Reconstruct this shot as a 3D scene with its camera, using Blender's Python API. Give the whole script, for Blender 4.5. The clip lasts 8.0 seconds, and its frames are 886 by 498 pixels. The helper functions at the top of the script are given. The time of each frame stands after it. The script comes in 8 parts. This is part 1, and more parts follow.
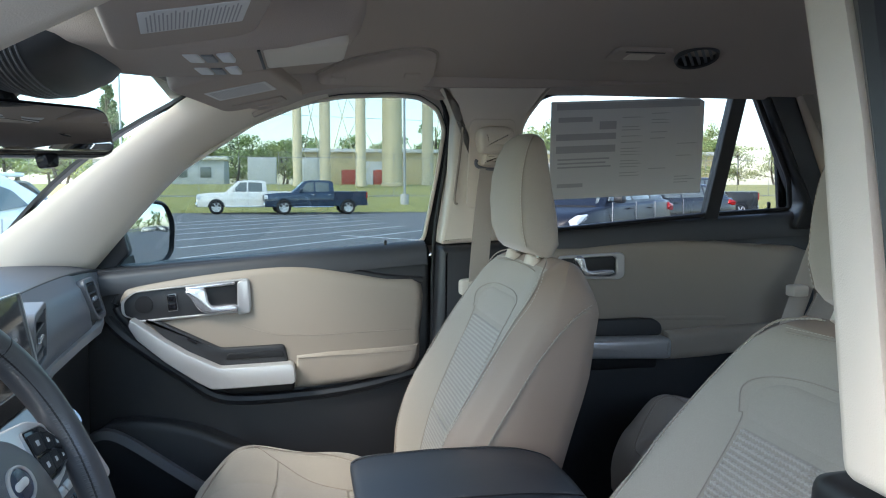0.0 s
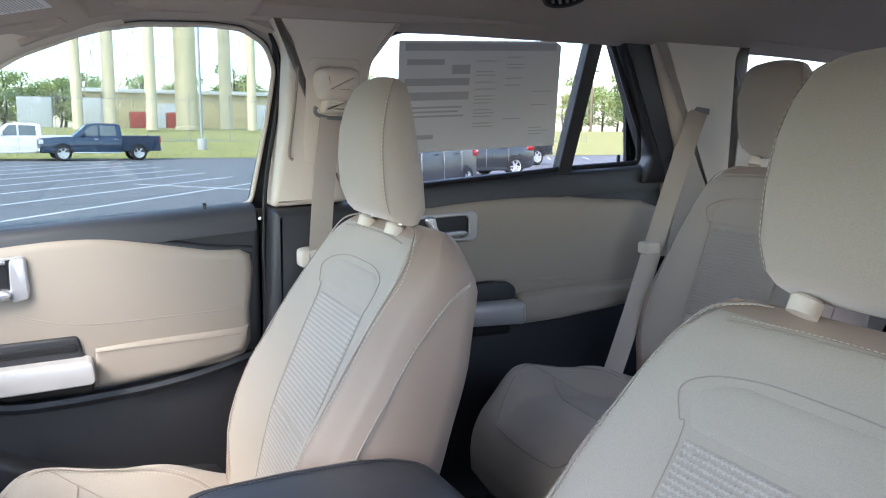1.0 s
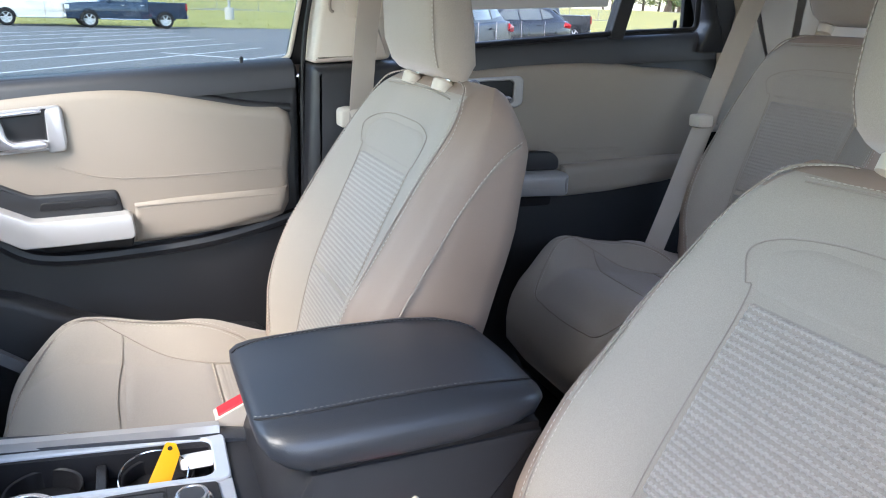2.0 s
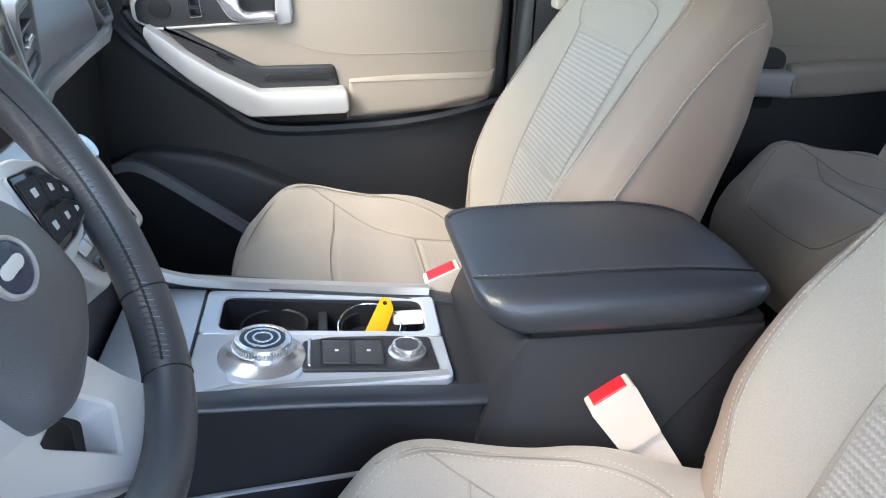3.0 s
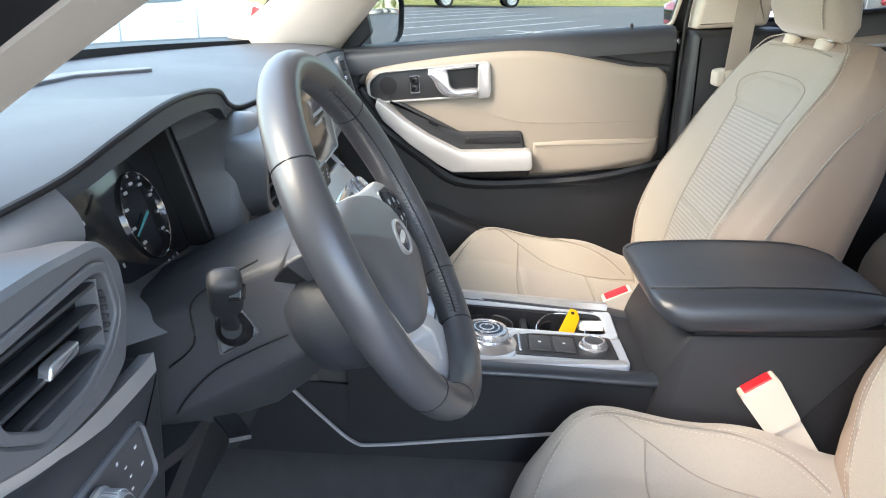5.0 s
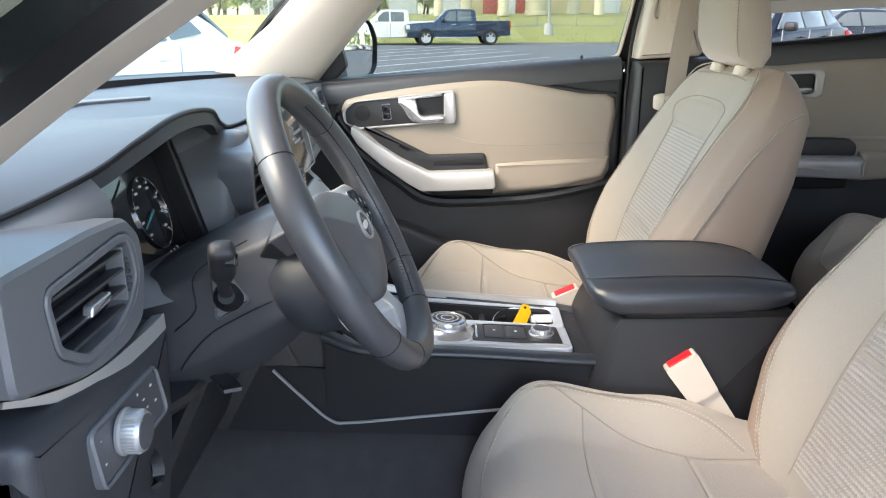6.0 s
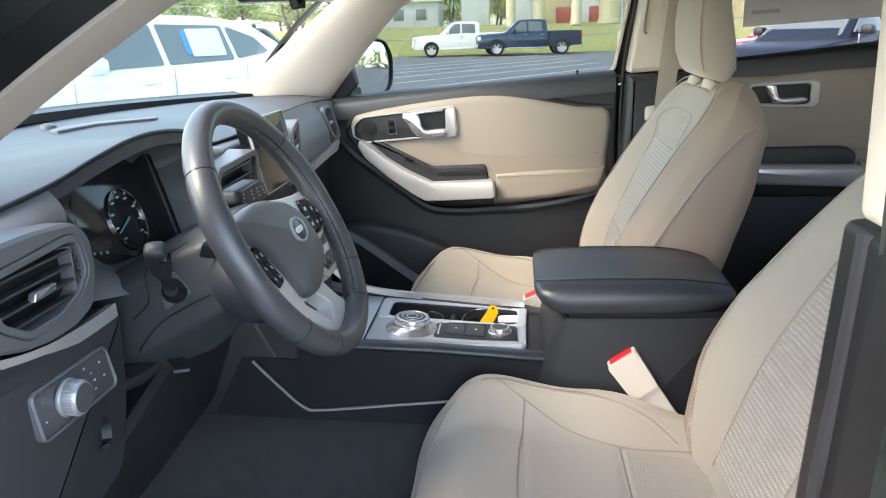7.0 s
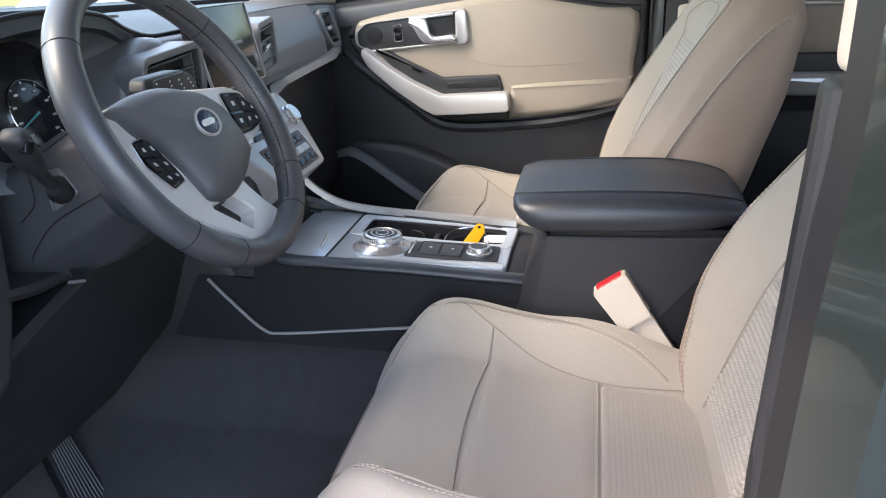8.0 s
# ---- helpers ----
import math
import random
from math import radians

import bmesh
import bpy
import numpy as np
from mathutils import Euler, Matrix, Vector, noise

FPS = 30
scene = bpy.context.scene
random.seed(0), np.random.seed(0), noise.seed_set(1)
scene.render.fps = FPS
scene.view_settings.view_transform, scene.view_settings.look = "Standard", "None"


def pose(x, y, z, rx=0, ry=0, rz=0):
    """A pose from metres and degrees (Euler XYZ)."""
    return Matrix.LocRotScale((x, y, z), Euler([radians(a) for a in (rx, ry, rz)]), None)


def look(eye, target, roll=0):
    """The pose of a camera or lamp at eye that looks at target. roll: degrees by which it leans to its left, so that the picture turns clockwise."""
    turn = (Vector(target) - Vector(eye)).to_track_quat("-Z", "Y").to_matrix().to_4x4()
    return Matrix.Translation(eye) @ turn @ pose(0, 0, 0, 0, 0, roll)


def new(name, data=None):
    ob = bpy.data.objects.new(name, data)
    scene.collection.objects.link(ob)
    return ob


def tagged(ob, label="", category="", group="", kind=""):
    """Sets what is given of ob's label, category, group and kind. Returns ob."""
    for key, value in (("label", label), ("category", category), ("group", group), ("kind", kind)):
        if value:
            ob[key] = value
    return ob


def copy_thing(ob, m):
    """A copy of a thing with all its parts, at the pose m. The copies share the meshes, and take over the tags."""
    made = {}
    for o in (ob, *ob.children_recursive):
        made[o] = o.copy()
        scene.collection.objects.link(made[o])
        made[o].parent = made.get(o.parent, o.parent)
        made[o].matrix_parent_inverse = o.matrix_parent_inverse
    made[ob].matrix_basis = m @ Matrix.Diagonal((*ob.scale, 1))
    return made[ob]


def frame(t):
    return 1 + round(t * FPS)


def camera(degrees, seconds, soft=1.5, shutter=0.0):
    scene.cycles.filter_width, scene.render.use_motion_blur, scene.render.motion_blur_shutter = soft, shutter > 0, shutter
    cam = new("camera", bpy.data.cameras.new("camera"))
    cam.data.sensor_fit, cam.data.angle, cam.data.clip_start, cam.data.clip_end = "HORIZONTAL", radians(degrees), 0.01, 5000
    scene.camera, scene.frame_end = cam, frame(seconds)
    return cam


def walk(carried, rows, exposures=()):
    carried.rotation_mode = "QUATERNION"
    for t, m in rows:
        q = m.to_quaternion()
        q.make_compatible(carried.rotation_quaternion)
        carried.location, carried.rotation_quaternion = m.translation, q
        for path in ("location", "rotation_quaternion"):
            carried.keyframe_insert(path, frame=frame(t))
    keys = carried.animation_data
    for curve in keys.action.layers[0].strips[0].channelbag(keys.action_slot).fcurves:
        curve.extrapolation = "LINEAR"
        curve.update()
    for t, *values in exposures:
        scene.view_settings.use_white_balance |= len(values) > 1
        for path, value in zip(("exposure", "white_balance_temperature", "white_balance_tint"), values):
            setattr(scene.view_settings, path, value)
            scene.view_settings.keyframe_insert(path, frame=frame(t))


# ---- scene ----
cam = camera(60.2, 8.0, 1.1)
# X runs to the car's rear, Y to its passenger side, Z up; the car's middle is y = 0
METRES, EYE, TILT, LEAN, TURN = 1.45, 1.38, -4.4, 0.0, -10.2
ROWS = [
    (0.0, 0.0, 0.0, 0.0, 0.0, 0.0, 0.0),
    (0.5, -0.041, 0.1192, 0.0121, -7.86, -1.52, 0.54),
    (1.0, -0.0436, 0.1785, 0.0251, -14.49, -4.18, 0.82),
    (2.5, -0.0747, 0.2116, -0.0231, -7.29, -17.33, -1.25),
    (3.0, -0.0994, 0.2141, -0.0391, 1.18, -19.78, -1.72),
    (3.5, -0.1267, 0.207, -0.0475, 9.12, -20.23, -1.74),
    (4.0, -0.1426, 0.1728, -0.0348, 14.97, -19.17, -1.53),
    (5.5, -0.1316, -0.0712, -0.0274, 10.29, -13.35, -0.74),
    (6.0, -0.0937, -0.1119, -0.0342, 10.28, -12.32, -0.51),
    (6.5, 0.006, -0.1642, -0.03, 11.26, -11.35, -0.29),
    (7.0, 0.0565, -0.1604, -0.0243, 15.72, -11.56, 0.48),
    (7.5, 0.1026, -0.1241, -0.0275, 19.49, -14.11, 1.43),
    (8.0, 0.136, -0.0304, -0.0772, 21.04, -16.28, 1.06),
]
EXPOSURES = [(0.0, 2.84, 6350, 8), (0.5, 3.26, 6650, 14), (1.0, 3.56, 6500, 16), (2.5, 3.57, 6500, 14), (3.5, 3.69, 7100, 11), (4.0, 3.77, 7350, 11), (5.5, 3.57, 7500, 15), (7.0, 3.37, 7450, 12), (8.0, 3.34, 7350, 17)]
walk(cam, [(t, pose(0, -1.13, EYE, TILT, LEAN, TURN) @ pose(METRES * x, METRES * y, METRES * z, 90 + pitch, roll, yaw)) for t, x, y, z, yaw, pitch, roll in ROWS], EXPOSURES)

# ---- light: bright hazy daylight ----
SUN_ELEVATION, SUN_AZIMUTH = 46.0, 212.0   # azimuth: degrees from +X towards +Y of where the sun stands
world = bpy.data.worlds.new("sky")
scene.world = world
world.use_nodes = True
_n = world.node_tree.nodes
_sky = _n.new("ShaderNodeTexSky")
_sky.sky_type = "NISHITA"
_sky.sun_disc = False
_sky.sun_elevation = radians(SUN_ELEVATION)
_sky.sun_rotation = radians(90 - SUN_AZIMUTH)
_sky.air_density, _sky.dust_density, _sky.ozone_density = 1.0, 1.6, 1.5
world.node_tree.links.new(_sky.outputs[0], _n["Background"].inputs[0])
_n["Background"].inputs[1].default_value = 0.15
sun = new("sun", bpy.data.lights.new("sun", "SUN"))
sun.data.energy, sun.data.angle, sun.data.color = 0.26, radians(18), (1.0, 0.96, 0.90)
sun.matrix_world = look((0, 0, 20), Vector((0, 0, 20)) - Vector((math.cos(radians(SUN_AZIMUTH)) * math.cos(radians(SUN_ELEVATION)),
    math.sin(radians(SUN_AZIMUTH)) * math.cos(radians(SUN_ELEVATION)), math.sin(radians(SUN_ELEVATION)))))


# ---- materials ----
def material(name, base, rough=0.5, metal=0.0, vary=0.12, scale=6.0, bump=0.0, bump_scale=400.0, second=None, coat=0.0, sheen=0.0, spec=0.5):
    """A surface with two scales of variation: large soft stains and a fine grain that also drives the relief."""
    m = bpy.data.materials.new(name)
    m.use_nodes = True
    nt = m.node_tree
    b = nt.nodes["Principled BSDF"]
    b.inputs["Roughness"].default_value = rough
    b.inputs["Metallic"].default_value = metal
    b.inputs["Coat Weight"].default_value = coat
    b.inputs["Coat Roughness"].default_value = 0.05
    b.inputs["Sheen Weight"].default_value = sheen
    b.inputs["Specular IOR Level"].default_value = spec
    co = nt.nodes.new("ShaderNodeTexCoord")
    big = nt.nodes.new("ShaderNodeTexNoise")
    big.inputs["Scale"].default_value = scale
    big.inputs["Detail"].default_value = 5
    nt.links.new(co.outputs["Object"], big.inputs["Vector"])
    fine = nt.nodes.new("ShaderNodeTexNoise")
    fine.inputs["Scale"].default_value = bump_scale
    fine.inputs["Detail"].default_value = 3
    nt.links.new(co.outputs["Object"], fine.inputs["Vector"])
    mix = nt.nodes.new("ShaderNodeMix")
    mix.data_type = "RGBA"
    mix.inputs["A"].default_value = (*[c * (1 - vary) for c in base], 1)
    mix.inputs["B"].default_value = (*(second or [min(1, c * (1 + vary)) for c in base]), 1)
    add = nt.nodes.new("ShaderNodeMath")
    add.operation = "MULTIPLY_ADD"
    add.inputs[1].default_value = 0.35
    nt.links.new(fine.outputs["Fac"], add.inputs[0])
    sc = nt.nodes.new("ShaderNodeMath")
    sc.operation = "MULTIPLY"
    sc.inputs[1].default_value = 0.65
    nt.links.new(big.outputs["Fac"], sc.inputs[0])
    nt.links.new(sc.outputs[0], add.inputs[2])
    nt.links.new(add.outputs[0], mix.inputs["Factor"])
    nt.links.new(mix.outputs["Result"], b.inputs["Base Color"])
    if bump:
        bp = nt.nodes.new("ShaderNodeBump")
        bp.inputs["Strength"].default_value = bump
        bp.inputs["Distance"].default_value = 0.0015
        nt.links.new(fine.outputs["Fac"], bp.inputs["Height"])
        nt.links.new(bp.outputs[0], b.inputs["Normal"])
    rr = nt.nodes.new("ShaderNodeMapRange")
    rr.inputs["To Min"].default_value = max(0.02, rough * 0.85)
    rr.inputs["To Max"].default_value = min(1, rough * 1.15)
    nt.links.new(big.outputs["Fac"], rr.inputs["Value"])
    nt.links.new(rr.outputs[0], b.inputs["Roughness"])
    return m


def cloth(name, base, pitch=0.0016, strength=0.35, rough=0.85):
    """Woven seat cloth: a fine uneven weave, soft stains over it."""
    m = material(name, base, rough, vary=0.08, scale=5, sheen=0.25)
    nt = m.node_tree
    b = nt.nodes["Principled BSDF"]
    co = nt.nodes.new("ShaderNodeTexCoord")
    mx = nt.nodes.new("ShaderNodeTexNoise")
    mx.inputs["Scale"].default_value = 1.0 / pitch
    mx.inputs["Detail"].default_value = 2
    nt.links.new(co.outputs["Object"], mx.inputs["Vector"])
    bp = nt.nodes.new("ShaderNodeBump")
    bp.inputs["Strength"].default_value = strength
    bp.inputs["Distance"].default_value = 0.0008
    nt.links.new(mx.outputs["Fac"], bp.inputs["Height"])
    nt.links.new(bp.outputs[0], b.inputs["Normal"])
    src = b.inputs["Base Color"].links[0].from_socket
    # valleys of the weave darkened, so its small shade sits in the colour
    tone = nt.nodes.new("ShaderNodeMix")
    tone.data_type, tone.blend_type = "RGBA", "MULTIPLY"
    tone.inputs["Factor"].default_value = 1.0
    ramp = nt.nodes.new("ShaderNodeMapRange")
    ramp.inputs["From Min"].default_value = 0.25
    ramp.inputs["From Max"].default_value = 0.75
    ramp.inputs["To Min"].default_value = 0.87
    ramp.inputs["To Max"].default_value = 1.09
    nt.links.new(mx.outputs["Fac"], ramp.inputs["Value"])
    nt.links.new(src, tone.inputs["A"])
    nt.links.new(ramp.outputs[0], tone.inputs["B"])
    nt.links.new(tone.outputs["Result"], b.inputs["Base Color"])
    return m


def plain_glass(name, tint, rough=0.0):
    """Thin automotive glass: mostly clear, tinted, with a gloss that grows towards grazing."""
    m = bpy.data.materials.new(name)
    m.use_nodes = True
    nt = m.node_tree
    nt.nodes.remove(nt.nodes["Principled BSDF"])
    tr = nt.nodes.new("ShaderNodeBsdfTransparent")
    tr.inputs[0].default_value = (*tint, 1)
    gl = nt.nodes.new("ShaderNodeBsdfGlossy")
    gl.inputs["Roughness"].default_value = 0.02
    lw = nt.nodes.new("ShaderNodeLayerWeight")
    lw.inputs[0].default_value = 0.5
    pw = nt.nodes.new("ShaderNodeMath")
    pw.operation = "POWER"
    pw.inputs[1].default_value = 4.0
    nt.links.new(lw.outputs["Facing"], pw.inputs[0])
    fr = nt.nodes.new("ShaderNodeMath")
    fr.operation = "MULTIPLY_ADD"
    fr.inputs[1].default_value, fr.inputs[2].default_value = 0.45, 0.03
    nt.links.new(pw.outputs[0], fr.inputs[0])
    mx = nt.nodes.new("ShaderNodeMixShader")
    nt.links.new(fr.outputs[0], mx.inputs[0])
    nt.links.new(tr.outputs[0], mx.inputs[1])
    nt.links.new(gl.outputs[0], mx.inputs[2])
    nt.links.new(mx.outputs[0], nt.nodes["Material Output"].inputs[0])
    return m


SEAT = cloth("seat_cloth", (0.415, 0.362, 0.300), 0.0011, 0.12)
INSERT = cloth("seat_insert_cloth", (0.395, 0.347, 0.295), 0.0014, 0.3)
# for rib crests only: paler than INSERT so the relief reads in flat light
RIB = cloth("lit_rib_thread", (0.505, 0.458, 0.400), 0.0010, 0.3)
VINYL = material("tan_vinyl", (0.325, 0.280, 0.230), 0.5, vary=0.05, bump=0.25, bump_scale=900)
SEATVINYL = material("beige_seat_vinyl", (0.35, 0.267, 0.213), 0.5, vary=0.06, bump=0.25, bump_scale=900)
THREAD = material("pale_thread", (0.56, 0.50, 0.43), 0.7, vary=0.1)
SEAM = material("seam_shadow_cloth", (0.35, 0.30, 0.25), 0.85, vary=0.1)
HEADLINER = material("headliner_felt", (0.43, 0.365, 0.315), 0.95, vary=0.06, bump=0.5, bump_scale=700)
PILLAR = material("beige_pillar_plastic", (0.66, 0.59, 0.50), 0.55, vary=0.05, bump=0.2, bump_scale=900)
BELT = material("beige_webbing", (0.44, 0.385, 0.325), 0.7, vary=0.08, bump=0.3, bump_scale=1500)
CONSOLEP = material("black_console_plastic", (0.020, 0.021, 0.024), 0.46, vary=0.25, bump=0.3, bump_scale=1400, spec=0.32)
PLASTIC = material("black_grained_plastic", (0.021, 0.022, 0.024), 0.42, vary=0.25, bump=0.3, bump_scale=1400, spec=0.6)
# base colours of DASHP and SOFT raised to hold dash sheen and door light
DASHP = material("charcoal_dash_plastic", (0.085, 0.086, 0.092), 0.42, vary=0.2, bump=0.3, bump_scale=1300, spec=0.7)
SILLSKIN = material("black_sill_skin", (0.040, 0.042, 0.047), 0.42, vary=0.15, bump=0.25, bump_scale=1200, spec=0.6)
# bluish base: the sky's reflection on the lid is in the colour
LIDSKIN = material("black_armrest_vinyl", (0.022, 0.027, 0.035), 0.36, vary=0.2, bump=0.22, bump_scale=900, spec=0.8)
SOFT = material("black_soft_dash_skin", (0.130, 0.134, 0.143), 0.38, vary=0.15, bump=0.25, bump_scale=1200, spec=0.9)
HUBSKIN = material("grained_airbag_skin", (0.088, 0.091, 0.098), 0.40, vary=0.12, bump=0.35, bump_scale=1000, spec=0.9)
# the pad's blue sky sheen is painted into the base colour
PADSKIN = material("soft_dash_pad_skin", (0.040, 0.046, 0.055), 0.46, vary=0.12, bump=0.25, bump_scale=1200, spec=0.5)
LEATHER = material("black_leather", (0.058, 0.060, 0.066), 0.36, vary=0.2, bump=0.1, bump_scale=1500, spec=0.9)
GLOSS = material("piano_black", (0.008, 0.008, 0.01), 0.12, vary=0.1)
RUBBER = material("black_rubber", (0.011, 0.011, 0.012), 0.45, vary=0.2, spec=0.4)
SEALRUBBER = material("grey_black_seal", (0.030, 0.031, 0.034), 0.38, vary=0.15, spec=0.6)
SILVER = material("satin_silver_paint", (0.52, 0.52, 0.515), 0.30, metal=0.55, vary=0.04)
# copy of SILVER made paler: door light on the wheel is in its colour
LITSILVER = material("lit_satin_silver", (0.82, 0.80, 0.77), 0.30, metal=0.25, vary=0.04)
# blue of the reflected sky is mixed into this silver
TRAYSILVER = material("sky_tinted_silver", (0.56, 0.615, 0.68), 0.30, metal=0.3, vary=0.04)
GRIPSILVER = material("warm_satin_silver", (0.60, 0.60, 0.585), 0.32, metal=0.4, vary=0.04)
SATIN = material("satin_chrome", (0.72, 0.73, 0.75), 0.26, metal=0.85, vary=0.04)
CHROME = material("chrome", (0.78, 0.78, 0.79), 0.1, metal=1.0, vary=0.03)
CARPET = material("charcoal_carpet", (0.048, 0.047, 0.049), 1.0, vary=0.5, scale=30, bump=1.0, bump_scale=900)
RED = material("red_buckle_plastic", (0.62, 0.02, 0.03), 0.35, vary=0.08)
YELLOW = material("yellow_card_tag", (0.82, 0.40, 0.008), 0.5, vary=0.05)
WHITE = material("white_plastic", (0.78, 0.78, 0.77), 0.4, vary=0.04)
PAPER = material("white_label_paper", (0.72, 0.72, 0.71), 0.7, vary=0.05)
INK = material("grey_print", (0.40, 0.40, 0.41), 0.7, vary=0.1)
MARK = material("pale_marking", (0.65, 0.66, 0.67), 0.5, vary=0.05)
BLUE = material("blue_enamel", (0.02, 0.03, 0.065), 0.25, vary=0.1)
MIRROR = material("mirror_glass", (0.86, 0.87, 0.87), 0.015, metal=1.0, vary=0.01)
GLASS = plain_glass("clear_glass", (0.50, 0.54, 0.525))
SCREENGLASS = plain_glass("clear_windscreen_glass", (0.76, 0.81, 0.785))
PRIVACY = plain_glass("privacy_glass", (0.66, 0.655, 0.65))
SCREEN = material("dark_screen_glass", (0.018, 0.019, 0.022), 0.10, vary=0.1)
BODY = material("dark_green_car_paint", (0.018, 0.026, 0.024), 0.25, metal=0.3, vary=0.05, coat=0.4)


# ---- mesh helpers ----
def part(name, bm, mat, parent=None, label="", sharp=40):
    me = bpy.data.meshes.new(name)
    bmesh.ops.recalc_face_normals(bm, faces=bm.faces)
    bm.to_mesh(me)
    bm.free()
    for p in me.polygons:
        p.use_smooth = True
    me.set_sharp_from_angle(angle=radians(sharp))
    me.materials.append(mat)
    ob = new(name, me)
    ob.parent = parent
    return tagged(ob, label)


def thing(name, label, category, at=(0, 0, 0), group="", kind=""):
    ob = new(name)
    ob.empty_display_size = 0.05
    ob.location = at
    return tagged(ob, label, category, group, kind)


PY = lambda u, v, d: (u, d, v)
PX = lambda u, v, d: (d, u, v)
PZ = lambda u, v, d: (u, v, d)


def spline(pts, n=8, closed=False):
    """A smooth curve through the points."""
    P = [Vector(p) for p in pts]
    k = len(P)
    out = []
    for i in range(k if closed else k - 1):
        a, b, c, d = ((P[(i - 1) % k], P[i], P[(i + 1) % k], P[(i + 2) % k]) if closed else
                      (P[max(i - 1, 0)], P[i], P[i + 1], P[min(i + 2, k - 1)]))
        for j in range(n):
            t = j / n
            out.append(0.5 * (2 * b + (c - a) * t + (2 * a - 5 * b + 4 * c - d) * t * t + (3 * b - a - 3 * c + d) * t ** 3))
    if not closed:
        out.append(P[-1])
    return out


def rpoly(pts, r, seg=4):
    """A polygon with rounded corners."""
    P = [Vector(p) for p in pts]
    out = []
    rs = r if isinstance(r, (list, tuple)) else [r] * len(P)
    for i, p in enumerate(P):
        a, b = (P[i - 1] - p), (P[(i + 1) % len(P)] - p)
        k = min(rs[i], a.length * 0.48, b.length * 0.48)
        if k < 1e-5:
            out.append(p)
            continue
        a, b = p + a.normalized() * k, p + b.normalized() * k
        for j in range(seg + 1):
            t = j / seg
            out.append((1 - t) ** 2 * a + 2 * t * (1 - t) * p + t * t * b)
    return out


def area2(P):
    return sum(P[i - 1][0] * P[i][1] - P[i][0] * P[i - 1][1] for i in range(len(P))) / 2


def inset(P, d):
    """The polygon moved inwards by d."""
    s = 1 if area2(P) > 0 else -1
    out = []
    k = len(P)
    for i in range(k):
        p = Vector(P[i][:2])
        a = (p - Vector(P[i - 1][:2]))
        b = (Vector(P[(i + 1) % k][:2]) - p)
        if a.length < 1e-7 or b.length < 1e-7:
            a = b = (a if a.length > b.length else b)
        a.normalize(), b.normalize()
        n = Vector((-a.y - b.y, a.x + b.x))
        n = n.normalized() if n.length > 1e-6 else Vector((-a.y, a.x))
        c = max(0.5, n.dot(Vector((-a.y, a.x))))
        out.append(p + n * (s * d / c))
    return out


def skin(bm, rings, closed=True, caps=True, loop=False):
    """Faces between rings of equally many points."""
    V = [[bm.verts.new(p) for p in r] for r in rings]
    n = len(V[0])
    for i in range(len(V) if loop else len(V) - 1):
        A, B = V[i], V[(i + 1) % len(V)]
        for j in range(n if closed else n - 1):
            k = (j + 1) % n
            bm.faces.new((A[j], A[k], B[k], B[j]))
    if caps and closed and not loop:
        bm.faces.new(V[0][::-1])
        bm.faces.new(V[-1])
    return bm


def loft(rings, closed=True, caps=True, loop=False):
    return skin(bmesh.new(), rings, closed, caps, loop)


def slab(outline, d0, d1, r=0.004, P=PY, seg=3, bm=None):
    """A plate with the outline, from depth d0 to d1, its d1 side rounded by r."""
    bm = bm or bmesh.new()
    s = 1 if d1 > d0 else -1
    r = min(r, abs(d1 - d0) * 0.95)
    O = [Vector(p[:2]) for p in outline]
    rings = [[P(*p, d0) for p in O]]
    for k in range(seg + 1):
        a = k / seg * math.pi / 2
        rings.append([P(*p, d1 - s * r * (1 - math.sin(a))) for p in inset(O, r * (1 - math.cos(a)))])
    return skin(bm, rings)


def frame_ring(outer, inner, d0, d1, P=PY, r=0.002, bm=None):
    """A frame between two outlines of equally many points."""
    bm = bm or bmesh.new()
    s = 1 if d1 > d0 else -1
    o2, i2 = inset(outer, r), inset(inner, -r)
    rings = [[P(*p[:2], d0) for p in outer], [P(*p[:2], d1 - s * r) for p in outer], [P(*p, d1) for p in o2],
             [P(*p, d1) for p in i2], [P(*p[:2], d1 - s * r) for p in inner], [P(*p[:2], d0) for p in inner]]
    return skin(bm, rings, loop=True)


def sweep(path, profile, closed=False, up=(0, 0, 1), caps=True, bm=None, scale=None):
    """A profile (radius, or points across and up) swept along a path."""
    path = [Vector(p) for p in path]
    if not isinstance(profile, (list, tuple)):
        profile = [(profile * math.cos(a), profile * math.sin(a)) for a in [k * math.pi / 4 for k in range(8)]]
    rings = []
    k = len(path)
    for i, p in enumerate(path):
        t = (path[(i + 1) % k] - path[i - 1]) if closed else (path[min(i + 1, k - 1)] - path[max(i - 1, 0)])
        t.normalize()
        side = t.cross(Vector(up))
        side = side.normalized() if side.length > 1e-4 else t.orthogonal().normalized()
        u = side.cross(t)
        f = scale[i] if scale else 1
        rings.append([p + side * (a * f) + u * (b * f) for a, b in profile])
    return skin(bm or bmesh.new(), rings, caps=not closed, loop=closed)


def box(x0, x1, y0, y1, z0, z1, r=0.004, bm=None, seg=2):
    bm = bm or bmesh.new()
    m = bmesh.new()
    bmesh.ops.create_cube(m, size=1, matrix=Matrix.Translation(((x0 + x1) / 2, (y0 + y1) / 2, (z0 + z1) / 2)) @ Matrix.Diagonal((x1 - x0, y1 - y0, z1 - z0, 1)))
    if r:
        bmesh.ops.bevel(m, geom=m.edges[:], offset=min(r, 0.45 * min(x1 - x0, y1 - y0, z1 - z0)), segments=seg, profile=0.5, affect="EDGES")
    return merge(bm, m)


